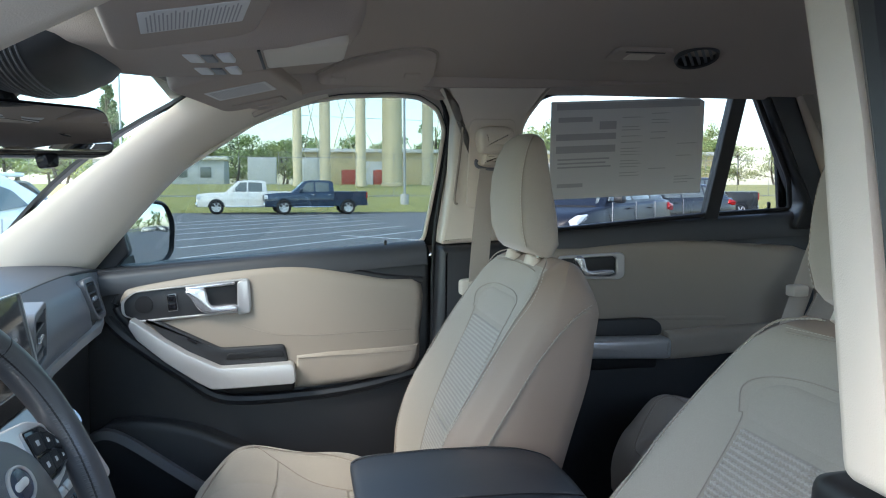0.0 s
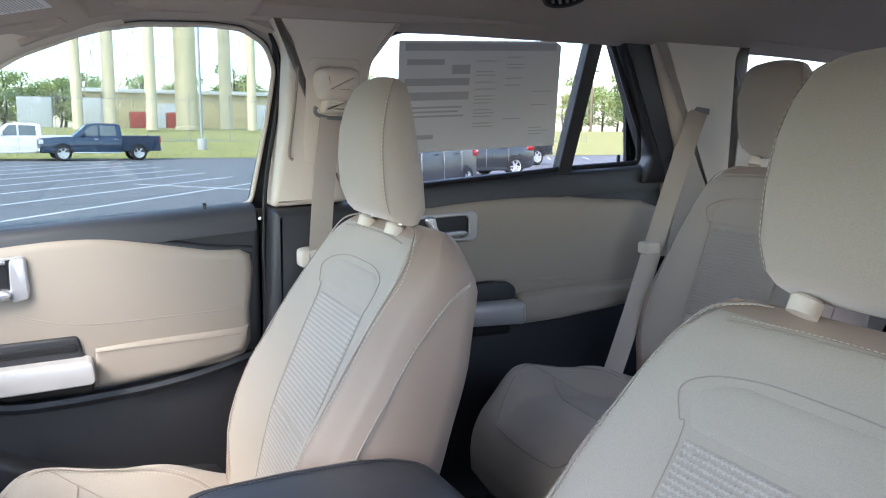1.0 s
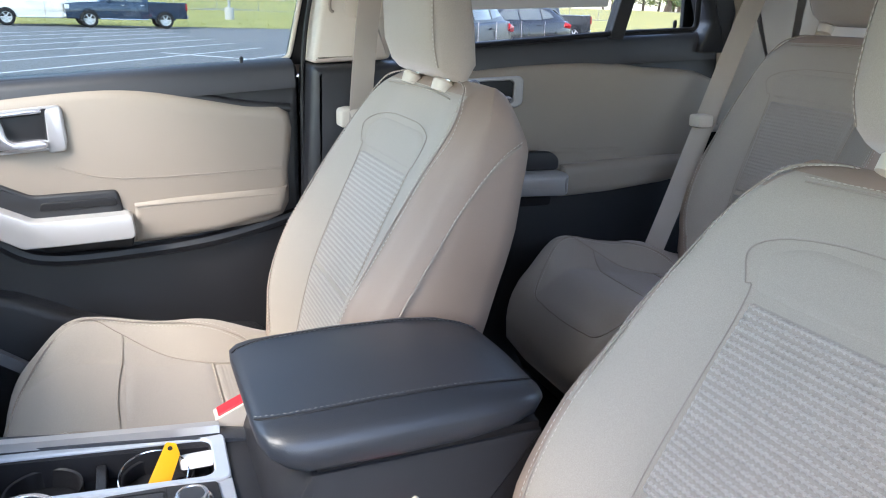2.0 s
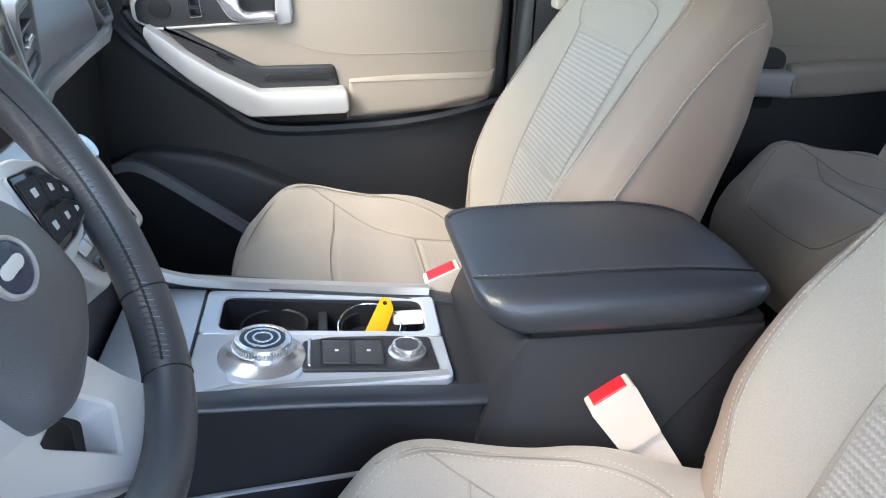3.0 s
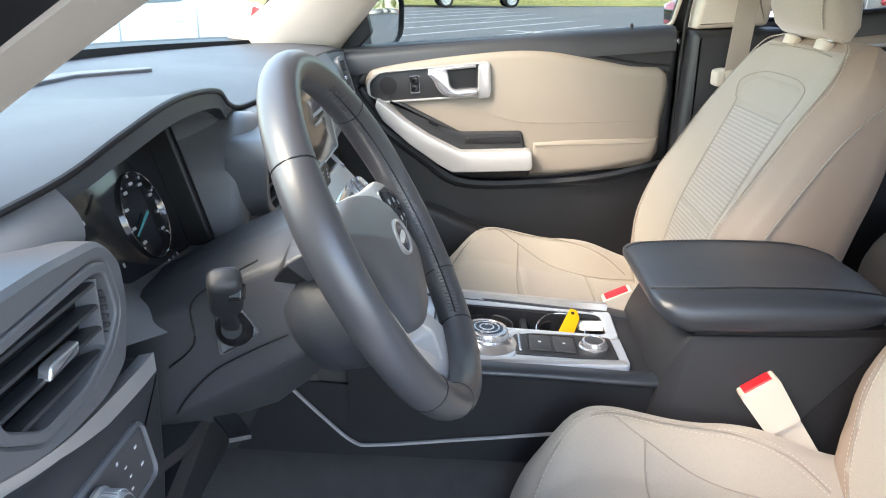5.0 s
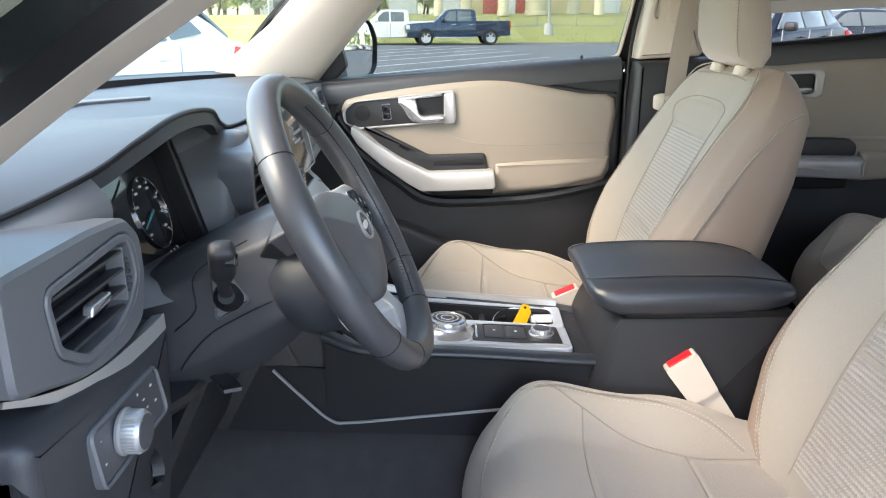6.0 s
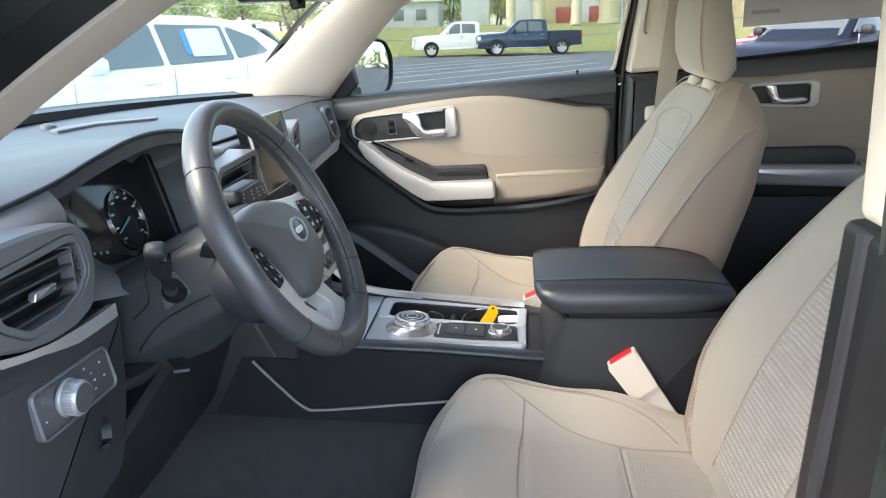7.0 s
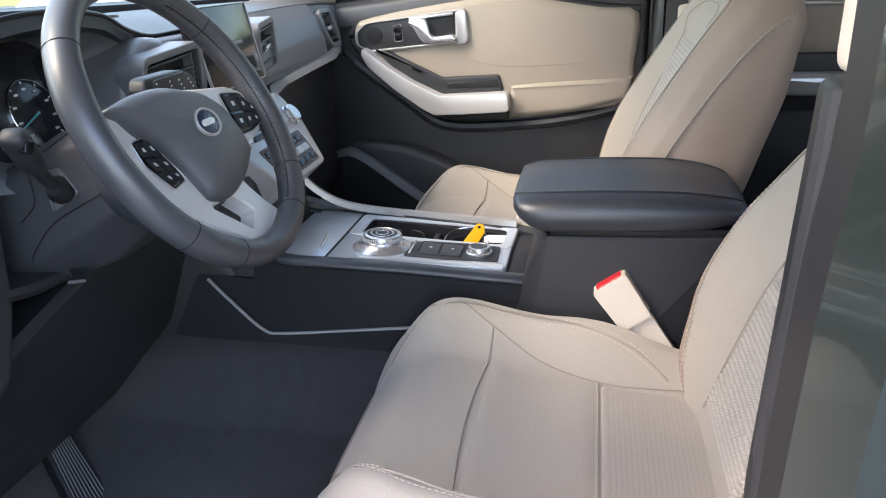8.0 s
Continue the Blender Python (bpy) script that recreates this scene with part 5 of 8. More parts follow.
part("bin_gap", slab([(-0.2425, -0.115), (-0.2400, -0.115), (-0.2400, 0.115), (-0.2425, 0.115)], -0.01, 0.0026, 0.0002, TQ), RUBBER, console)
part("tray_side", slab(rpoly([(0.052, -0.088), (0.052, 0.0055), (-0.2395, 0.0055), (-0.2395, -0.122), (-0.10, -0.106)], [0.012, 0.001, 0.001, 0.001, 0.05]), -0.02, 0.002, 0.002, TQ), TRAYSILVER, console, "silver tray plate")
part("tray_ridge", sweep(spline([TQ(0.045, -0.080, 0.003), TQ(-0.04, -0.092, 0.004), TQ(-0.12, -0.100, 0.004), TQ(-0.2, -0.112, 0.002)], 6), [(-0.004, -0.004), (0.004, -0.004), (0.003, 0.003), (-0.003, 0.003)]), SILVER, console, "bright ridge along the tray")
# cup well, walls and two cups
_m = bmesh.new()
skin(_m, [[TQ(p.x, p.y, -0.002) for p in CUP], [TQ(p.x, p.y, -0.03) for p in inset(CUP, 0.002)], [TQ(p.x, p.y, -0.075) for p in inset(CUP, 0.004)]], caps=False)
_m.faces.new([_m.verts.new(TQ(p.x, p.y, -0.075)) for p in inset(CUP, 0.004)])
well = part("cup_well", _m, PLASTIC, console, "black cup holder well")
for _x in (-0.155, -0.03):
    part("cup_ring", lathe([(0.040, -0.07), (0.0405, -0.018), (0.0425, -0.016), (0.0425, -0.02), (0.042, -0.072)], 32, Matrix.Translation((_x, 0.060, tz(_x))), ring=True), PLASTIC, well)
part("well_rib", box(-0.10, -0.088, 0.02, 0.10, 0.755, 0.805, 0.003), PLASTIC, well)
# shift dial
DM = Matrix.Translation((-0.162, -0.046, tz(-0.162) + 0.002)) @ Matrix.Rotation(radians(4), 4, "Y")
sd = part("shift_dial", lathe([(0, 0), (0.050, 0), (0.0495, 0.003), (0.041, 0.008), (0.036, 0.0125), (0.0345, 0.016), (0.0325, 0.0165), (0.0323, 0.0235), (0.031, 0.0255), (0.026, 0.0265), (0.025, 0.0250), (0, 0.0250)], 48, DM), SATIN, console, "knurled satin chrome rotary shift dial")
part("dial_face", lathe([(0, 0.0249), (0.0248, 0.0249), (0.0246, 0.0258), (0, 0.0262)], 40, DM), GLOSS, sd)
for r in (0.0105, 0.019):
    part("dial_ring", lathe([(r - 0.0016, 0.0255), (r + 0.0010, 0.0255), (r + 0.0008, 0.0268), (r - 0.0014, 0.0268)], 36, DM, ring=True), SATIN, sd)
_m = bmesh.new()
for _k in range(60):
    merge(_m, box(-0.0007, 0.0007, -0.0005, 0.0006, 0.0172, 0.0225, 0.0002, seg=1), DM @ Matrix.Rotation(2 * math.pi * _k / 60, 4, "Z") @ Matrix.Translation((0.0324, 0, 0)))
part("knurling", _m, SILVER, sd)
part("dial_slope", slab(rpoly([(-0.20, -0.10), (-0.13, -0.104), (-0.112, -0.07), (-0.112, -0.015), (-0.135, 0.002), (-0.20, 0.002)], 0.02), 0.001, 0.0045, 0.003, TQ), TRAYSILVER, console, "dished silver base round the dial")
# switch block and terrain knob
sb = part("switch_block", slab(rpoly([(-0.118, -0.078), (0.036, -0.076), (0.034, -0.004), (-0.02, -0.002), (-0.085, -0.006), (-0.118, -0.016)], 0.005), 0.0, 0.006, 0.002, TQ), PLASTIC, console, "black switch block")
for _x in (-0.079, -0.042):
    part("switch", slab(rpoly([(_x - 0.0165, -0.066), (_x + 0.0165, -0.066), (_x + 0.0165, -0.016), (_x - 0.0165, -0.016)], 0.004), 0.004, 0.0078, 0.002, TQ), SILLSKIN, sb)
    part("mark", slab([(_x - 0.0022, -0.042), (_x + 0.0022, -0.042), (_x + 0.0022, -0.038), (_x - 0.0022, -0.038)], 0.007, 0.0082, 0.0002, TQ), MARK, sb)
part("switch_rim", frame_ring(rpoly([(-0.098, -0.07), (-0.0235, -0.07), (-0.0235, -0.012), (-0.098, -0.012)], 0.005), rpoly([(-0.0965, -0.0685), (-0.025, -0.0685), (-0.025, -0.0135), (-0.0965, -0.0135)], 0.004), 0.004, 0.0072, TQ, 0.0005), RUBBER, sb)
part("block_joint", slab([(-0.0235, -0.076), (-0.0225, -0.076), (-0.0225, -0.004), (-0.0235, -0.004)], 0.004, 0.0064, 0.0001, TQ), RUBBER, sb)
part("chrome_edge", slab(rpoly([(-0.112, -0.070), (-0.108, -0.072), (-0.108, -0.012), (-0.112, -0.016)], 0.0015), 0.004, 0.0075, 0.001, TQ), SATIN, sb, "bright edge of the switch block")
TM = Matrix.Translation((0.003, -0.040, tz(0.003) + 0.005))
tk = part("terrain_knob", lathe([(0, 0), (0.0225, 0), (0.0225, 0.003), (0.019, 0.0045), (0.0185, 0.010), (0.0175, 0.0120), (0.0150, 0.0126), (0.0142, 0.0112), (0, 0.0112)], 40, TM), SATIN, sb, "small satin chrome drive mode knob")
part("knob_face", lathe([(0, 0.0111), (0.0138, 0.0111), (0.0135, 0.0118), (0, 0.0120)], 32, TM), SILLSKIN, tk)
# padded rails either side of the tray
for _s in (-1, 1):
    _p = spline([(0.088, _s * 0.112, 0.806), (0.03, _s * 0.120, 0.813), (-0.10, _s * 0.128, 0.826), (-0.22, _s * 0.138, 0.836), (-0.30, _s * 0.142, 0.842), (-0.36, _s * 0.130, 0.86)], 6)
    part("side_rail", sweep(_p, [(-0.018, -0.009), (0.008, -0.009), (0.013, -0.006), (0.014, -0.001), (0.011, 0.003), (0.0, 0.005), (-0.018, 0.002)] if _s > 0 else [(-0.008, -0.009), (0.018, -0.009), (0.018, 0.002), (0.0, 0.005), (-0.011, 0.003), (-0.014, -0.001), (-0.013, -0.006)][::-1]), LIDSKIN, console, "black padded tray rail", 50)
for _s in (-1, 1):   # the panel that hangs flush under each rail
    part("side_panel", loft([[(x, _s * (y - 0.03), zt), (x, _s * y, zt), (x, _s * (y - 0.002), 0.70), (x, _s * (y - 0.03), 0.70)] for x, y, zt in ((0.084, 0.119, 0.800), (0.03, 0.125, 0.806), (-0.10, 0.129, 0.818), (-0.22, 0.131, 0.828), (-0.30, 0.132, 0.834), (-0.36, 0.130, 0.85))]), CONSOLEP, console, "", 30)
part("silver_rail", sweep(spline([(0.05, 0.116, 0.822), (-0.10, 0.121, 0.832), (-0.22, 0.124, 0.842), (-0.285, 0.120, 0.856), (-0.33, 0.112, 0.885), (-0.36, 0.105, 0.92)], 6), [(-0.008, -0.006), (0.008, -0.006), (0.007, 0.004), (-0.007, 0.005)]), SILVER, console, "silver rail rising to the stack")
part("foot_trim", sweep(spline([(0.05, -0.133, 0.737), (-0.02, -0.134, 0.731), (-0.20, -0.134, 0.714), (-0.32, -0.134, 0.703), (-0.355, -0.134, 0.708), (-0.40, -0.133, 0.750), (-0.445, -0.131, 0.797)], 8), [(-0.002, -0.0016), (0.0025, -0.0016), (0.0025, 0.0016), (-0.002, 0.0016)]), INK, console, "grey edge strip on the console side")
part("side_carpet", slab(rpoly([(-0.60, 0.45), (0.35, 0.45), (0.35, 0.60), (-0.02, 0.630), (-0.33, 0.632), (-0.49, 0.641), (-0.60, 0.665)], 0.01), -0.120, -0.133, 0.004, PY), CARPET, console)

# keys left in the cup holder
keys = thing("car_keys", "car keys on a wire ring with a yellow tag", "keys")
part("ring", sweep([Vector((-0.035 + 0.040 * math.cos(a), 0.052 + 0.030 * math.sin(a), 0.806 + 0.016 * math.sin(a))) for a in np.linspace(0, 2 * math.pi, 41)[:-1]], 0.0011, closed=True), CHROME, keys, "thin wire key ring")
_ku = Vector((0.012, 0.040, 0.026)).normalized()
_kx = (Vector((1, 0, -0.15)) - _ku * _ku.dot(Vector((1, 0, -0.15)))).normalized()
_KM = Matrix.Translation((-0.020, 0.060, 0.816)) @ Matrix((_kx, _ku, _kx.cross(_ku))).transposed().to_4x4()
part("tag", merge(bmesh.new(), slab(rpoly([(-0.016, -0.030), (0.009, -0.030), (0.015, 0.012), (0.008, 0.026), (-0.004, 0.026)], 0.003), 0, 0.0012, 0.0004, PZ), _KM), YELLOW, keys, "yellow card key tag")
part("tag_hole", merge(bmesh.new(), lathe([(0, 0.0013), (0.003, 0.0013), (0.003, 0.0015), (0, 0.0015)], 16, Matrix.Translation((0.002, 0.018, 0)))), RUBBER, keys)
bpy.data.objects["tag_hole"].matrix_local = _KM
part("fob", merge(bmesh.new(), slab(rpoly([(-0.022, -0.016), (0.022, -0.016), (0.022, 0.016), (-0.022, 0.016)], 0.010), -0.006, 0.006, 0.005, PZ), Matrix.Translation((0.018, 0.070, 0.806)) @ Matrix.Rotation(radians(-15), 4, "X")), WHITE, keys, "white key fob")
part("key_blade", box(-0.045, 0.005, 0.044, 0.052, 0.785, 0.788, 0.001), CHROME, keys)
part("fob", box(-0.012, 0.028, 0.040, 0.062, 0.778, 0.792, 0.005), GLOSS, keys, "black key fob")


def buckle(name, label, base, top, width=0.044, face=(0, 1, 0)):
    """A belt buckle on its stalk, from base to top."""
    base, top = Vector(base), Vector(top)
    ax = (top - base).normalized()
    side = ax.cross(Vector(face)).normalized()
    th = side.cross(ax)
    L = (top - base).length
    ob = thing(name, label, "belt buckle", base, "front belt buckles")
    B = lambda u, v, d: side * u + ax * v + th * d
    w = width / 2
    part("stalk", slab(rpoly([(-w * 0.82, 0), (w * 0.82, 0), (w * 0.9, L * 0.62), (-w * 0.9, L * 0.62)], 0.004), -0.009, 0.009, 0.004, B), PILLAR, ob)
    head = part("head", slab(rpoly([(-w * 0.92, L * 0.623), (w * 0.92, L * 0.623), (w * 1.05, L * 0.97), (w * 1.0, L), (-w * 1.0, L), (-w * 1.05, L * 0.97)], 0.004), -0.015, 0.015, 0.005, B), PILLAR, ob, "beige buckle head")
    C = lambda u, v, d: side * u + th * v + ax * (L + d)
    part("button", slab(rpoly([(-w * 0.78, -0.0105), (w * 0.78, -0.0105), (w * 0.78, 0.0105), (-w * 0.78, 0.0105)], 0.002), -0.004, 0.002, 0.0015, C), RED, head, "red release button")
    return ob


buckle("belt_buckle", "beige belt buckle with red release button beside the console", (0.325, -0.148, 0.655), (0.212, -0.142, 0.820), 0.054)
buckle("belt_buckle", "beige belt buckle with red release button beside the console", (0.150, 0.160, 0.66), (0.070, 0.142, 0.836), 0.052)


# ---- passenger doors ----
door = thing("door_1", "closed front passenger door with tan panel and silver grip", "car door", kind="structure")
D = lambda u, v, d: (u, 0.80 - d, v)          # d: inwards from the door's inner face
part("door_shell", slab(rpoly([(-0.60, 0.40), (0.31, 0.40), (0.312, 1.245), (-0.30, 1.205), (-0.56, 1.185)], 0.02), -0.12, 0.0, 0.012, D), PLASTIC, door, "black lower door panel", 50)
part("belt_cap", sweep([D(u, v, -0.004) for u, v in ((-0.56, 1.172), (-0.30, 1.196), (0.0, 1.220), (0.30, 1.243))], [(-0.036, -0.05), (0.018, -0.05), (0.022, -0.012), (0.010, 0.004), (-0.036, 0.008)][::-1]), SILLSKIN, door, "black soft window sill", 50)
TAN = [(-0.437, 1.10), (-0.432, 1.135), (-0.40, 1.152), (-0.258, 1.176), (-0.10, 1.193), (0.0, 1.192), (0.10, 1.176), (0.20, 1.158), (0.288, 1.143), (0.284, 1.02), (0.270, 0.925), (0.14, 0.900), (-0.035, 0.886), (-0.10, 0.92), (-0.22, 0.945), (-0.30, 0.995), (-0.40, 1.055)]
part("tan_panel", slab([(p.x, p.y) for p in spline([(a, b, 0) for a, b in TAN], 3, True)], 0.0, 0.026, 0.02, D), VINYL, door, "tan padded vinyl panel", 60)
part("dark_border", sweep(spline([D(a, b, 0.004) for a, b in [(0.292, 1.150)] + TAN[7:0:-1] + [(-0.45, 1.10), (-0.41, 1.045)]], 4), 0.010), PLASTIC, door, "", 60)
# arm pad: swelling lower part with two stitched lines
part("arm_pad", slab([(-0.030, 0.975), (0.05, 0.982), (0.12, 0.985), (0.20, 0.988), (0.280, 0.992), (0.276, 0.955), (0.266, 0.930), (0.14, 0.902), (0.05, 0.894), (-0.030, 0.890)], 0.0, 0.033, 0.018, D, 8), VINYL, door, "tan padded arm pad with stitched seam", 60)
for _path in ([(-0.16, 1.052), (-0.12, 1.038), (-0.07, 1.026), (0.0, 1.022), (0.10, 1.024), (0.268, 1.030)], [(-0.025, 0.966), (0.05, 0.969), (0.15, 0.972), (0.262, 0.976)]):
    _p = spline([D(u, v, 0.0262 if _path[0][1] > 1 else 0.0332) for u, v in _path], 8)
    part("seam", sweep(_p, 0.0009, up=(0, 1, 0)), SEAM, door)
    part("stitching", stitches([Vector(q) + Vector((0, -0.0002, -0.005)) for q in _p], 0.005, 0.003, 0.0006, (0, 1, 0)), SEAM, door)
# black recess, silver grip; black plates paint the shade in cup and underneath
part("pull_recess", slab(rpoly([(-0.385, 1.075), (-0.345, 1.068), (-0.205, 0.998), (-0.055, 1.002), (-0.045, 0.955), (-0.20, 0.945), (-0.30, 0.99)], 0.01), 0.0, 0.034, 0.006, D), PLASTIC, door, "black pull pocket")
part("pull_cup_shade", slab(rpoly([(-0.19, 0.984), (-0.06, 0.988), (-0.055, 0.972), (-0.195, 0.968)], 0.006), 0.03, 0.0365, 0.002, D), RUBBER, door)
part("window_switch", slab(rpoly([(-0.285, 1.022), (-0.262, 1.010), (-0.258, 1.016), (-0.282, 1.028)], 0.002), 0.03, 0.040, 0.002, D), GLOSS, door)
GRIP = [(-0.406, 1.080), (-0.388, 1.068), (-0.345, 1.034), (-0.28, 0.992), (-0.205, 0.955), (-0.17, 0.956), (-0.040, 0.960), (-0.032, 0.955), (-0.028, 0.918), (-0.035, 0.911), (-0.16, 0.906), (-0.225, 0.905), (-0.26, 0.925), (-0.33, 0.975), (-0.392, 1.030), (-0.410, 1.062)]
part("silver_grip", slab(rpoly(GRIP, 0.006), 0.0, 0.070, 0.003, D), GRIPSILVER, door, "satin silver door grip")
part("under_grip_shade", slab(rpoly([(-0.215, 0.904), (-0.03, 0.909), (-0.035, 0.882), (-0.19, 0.882)], 0.008), 0.0, 0.030, 0.005, D), RUBBER, door)
part("lower_swage", sweep(spline([D(-0.47, 1.07, 0.0), D(-0.42, 1.02, 0.012), D(-0.30, 0.93, 0.014), D(-0.20, 0.868, 0.014), D(0.0, 0.868, 0.010), D(0.15, 0.885, 0.008), D(0.30, 0.92, 0.0)], 6), 0.014), PLASTIC, door)
# handle bezel
BZ = rpoly([(-0.425, 1.082), (-0.427, 1.118), (-0.400, 1.140), (-0.137, 1.168), (-0.132, 1.092), (-0.150, 1.085), (-0.39, 1.066)], 0.012, 5)
BI = [Vector((-0.28 + (p.x + 0.28) * 0.972 - 0.008, 1.112 + (p.y - 1.112) * 0.89)) for p in BZ]
part("handle_bezel", frame_ring(BZ, BI, 0.02, 0.034, D, 0.0015), SILVER, door, "bright silver handle bezel")
part("bezel_field", slab(BI, 0.018, 0.028, 0.002, D), PLASTIC, door, "black field of the handle bezel")
part("bezel_end", slab(rpoly([(-0.165, 1.078), (-0.134, 1.083), (-0.138, 1.164), (-0.165, 1.160)], 0.008), 0.02, 0.0355, 0.003, D), SILVER, door)
# handle cup is not sunk; a black plate carries its shade
part("handle_cup", slab(rpoly([(-0.262, 1.092), (-0.168, 1.096), (-0.168, 1.152), (-0.262, 1.142)], 0.012), 0.02, 0.0295, 0.002, D), RUBBER, door)
part("door_handle", slab([(p.x, p.y) for p in spline([(-0.285, 1.140, 0), (-0.245, 1.146, 0), (-0.235, 1.135, 0), (-0.230, 1.112, 0), (-0.215, 1.102, 0), (-0.170, 1.105, 0), (-0.170, 1.088, 0), (-0.235, 1.085, 0), (-0.258, 1.098, 0), (-0.272, 1.122, 0)], 4, True)], 0.022, 0.046, 0.006, D), SATIN, door, "satin chrome inner door handle")
part("handle_top", slab(rpoly([(-0.285, 1.141), (-0.170, 1.153), (-0.170, 1.160), (-0.285, 1.148)], 0.003), 0.022, 0.040, 0.003, D), SATIN, door)
part("speaker", lathe([(0, 0.0), (0.021, 0), (0.0205, 0.002), (0, 0.003)], 28, Matrix.Translation(D(-0.382, 1.108, 0.028)) @ Matrix.Rotation(radians(90), 4, "X")), RUBBER, door, "small round tweeter grille")
part("lock_switch", frame_ring(rpoly([(-0.327, 1.090), (-0.303, 1.092), (-0.307, 1.134), (-0.330, 1.131)], 0.004), rpoly([(-0.324, 1.0935), (-0.3062, 1.095), (-0.3095, 1.131), (-0.327, 1.128)], 0.003), 0.026, 0.032, D, 0.001), CHROME, door, "chrome framed lock switch")
for _z in (1.102, 1.121):
    part("lock_button", slab(rpoly([(-0.324, _z - 0.007), (-0.308, _z - 0.006), (-0.309, _z + 0.008), (-0.325, _z + 0.007)], 0.002), 0.026, 0.0335, 0.001, D), GLOSS, door)
part("lock_pin", lathe([(0, 0), (0.004, 0), (0.0035, 0.010), (0.0045, 0.014), (0.002, 0.018), (0, 0.018)], 12, Matrix.Translation((0.20, 0.812, 1.236))), PLASTIC, door, "black lock pin")
part("sail_panel", slab(rpoly([(-0.62, 1.17), (-0.46, 1.19), (-0.425, 1.225), (-0.44, 1.31), (-0.47, 1.29), (-0.62, 1.185)], 0.008), -0.03, 0.015, 0.006, GP(1)), PLASTIC, door, "black triangle behind the mirror")
part("door_pocket", slab([(p.x, p.y) for p in spline([(-0.50, 0.80, 0), (-0.30, 0.815, 0), (-0.10, 0.73, 0), (0.10, 0.69, 0), (0.22, 0.66, 0), (0.20, 0.50, 0), (-0.52, 0.50, 0)], 4, True)], 0.0, 0.05, 0.02, D), PLASTIC, door, "black moulded door pocket", 50)
part("pocket_mouth", sweep(spline([D(-0.50, 0.80, 0.05), D(-0.44, 0.80, 0.055), D(-0.30, 0.70, 0.055), D(-0.18, 0.615, 0.055), D(-0.10, 0.60, 0.05)], 6), [(-0.016, -0.010), (0.016, -0.010), (0.012, 0.010), (-0.012, 0.010)]), SOFT, door, "rounded pocket edge")
part("door_seal", sweep(spline([(0.318, 0.792, 0.42), (0.316, 0.790, 0.9), (0.322, 0.795, 1.24), (0.345, 0.775, 1.42), (0.353, 0.745, 1.53), (0.33, 0.725, 1.60)], 6), 0.005), RUBBER, door)

rdoor = thing("door_2", "closed rear passenger door with tan panel and silver grip", "car door", kind="structure")
E_ = lambda u, v, d: (u, 0.835 - d, v)
part("door_shell", slab(rpoly([(0.545, 0.40), (1.30, 0.40), (1.44, 0.80), (1.45, 1.27), (0.545, 1.24)], 0.03), -0.10, 0.0, 0.012, E_), PLASTIC, rdoor, "black lower door panel", 50)
part("belt_cap", sweep([E_(u, v, -0.004) for u, v in ((0.50, 1.255), (0.80, 1.282), (1.10, 1.305), (1.42, 1.318))], [(-0.036, -0.065), (0.018, -0.065), (0.022, -0.012), (0.010, 0.004), (-0.036, 0.008)][::-1]), SILLSKIN, rdoor, "black soft window sill", 50)
RT = [(0.565, 1.20), (0.73, 1.226), (0.90, 1.240), (1.06, 1.243), (1.20, 1.232), (1.42, 1.203), (1.40, 1.05), (1.36, 0.945), (1.10, 0.918), (0.97, 0.912), (0.80, 0.93), (0.565, 0.95)]
part("tan_panel", slab([(p.x, p.y) for p in spline([(a, b, 0) for a, b in RT], 3, True)], 0.0, 0.026, 0.02, E_), VINYL, rdoor, "tan padded vinyl panel", 60)
for _z, _d, _r in ((1.085, 0.020, 0.014), (1.02, 0.022, 0.012)):
    part("swelling", sweep(spline([E_(0.60, _z, _d), E_(0.9, _z + 0.01, _d), E_(1.15, _z + 0.004, _d), E_(1.385, _z - 0.02, _d - 0.01)], 6), [(-_r, -0.004), (-_r * 0.5, 0.004), (_r * 0.5, 0.004), (_r, -0.004)], up=(0, -1, 0)), VINYL, rdoor, "", 70)
part("arm_pad", slab([(0.965, 0.995), (1.10, 1.004), (1.25, 1.008), (1.385, 1.008), (1.365, 0.952), (1.25, 0.936), (1.10, 0.922), (0.965, 0.916)], 0.0, 0.056, 0.024, E_, 8), VINYL, rdoor, "tan padded arm pad", 60)
part("pull_recess", slab(rpoly([(0.60, 1.035), (0.93, 1.032), (0.955, 1.015), (0.955, 0.985), (0.60, 0.985)], 0.012), 0.0, 0.040, 0.006, E_), PLASTIC, rdoor, "black pull pocket")
part("silver_grip", slab(rpoly([(0.58, 0.992), (0.955, 0.985), (0.966, 0.978), (0.966, 0.932), (0.955, 0.926), (0.58, 0.94)], 0.012), 0.0, 0.080, 0.014, E_), SILVER, rdoor, "satin silver door grip")
# black plate paints the shade below the grip
part("under_grip_shade", slab(rpoly([(0.60, 0.935), (0.955, 0.925), (0.95, 0.89), (0.60, 0.89)], 0.008), 0.0, 0.02, 0.005, E_), RUBBER, rdoor)
RB = rpoly([(0.66, 1.145), (0.66, 1.205), (0.835, 1.213), (0.845, 1.205), (0.845, 1.150), (0.83, 1.14)], 0.008, 5)
RI = [Vector((0.745 + (p.x - 0.745) * 0.84 - 0.008, 1.177 + (p.y - 1.177) * 0.74)) for p in RB]
part("handle_bezel", frame_ring(RB, RI, 0.02, 0.036, E_, 0.003), SILVER, rdoor, "bright silver handle bezel")
part("handle_cup", slab(RI, 0.018, 0.029, 0.002, E_), RUBBER, rdoor)
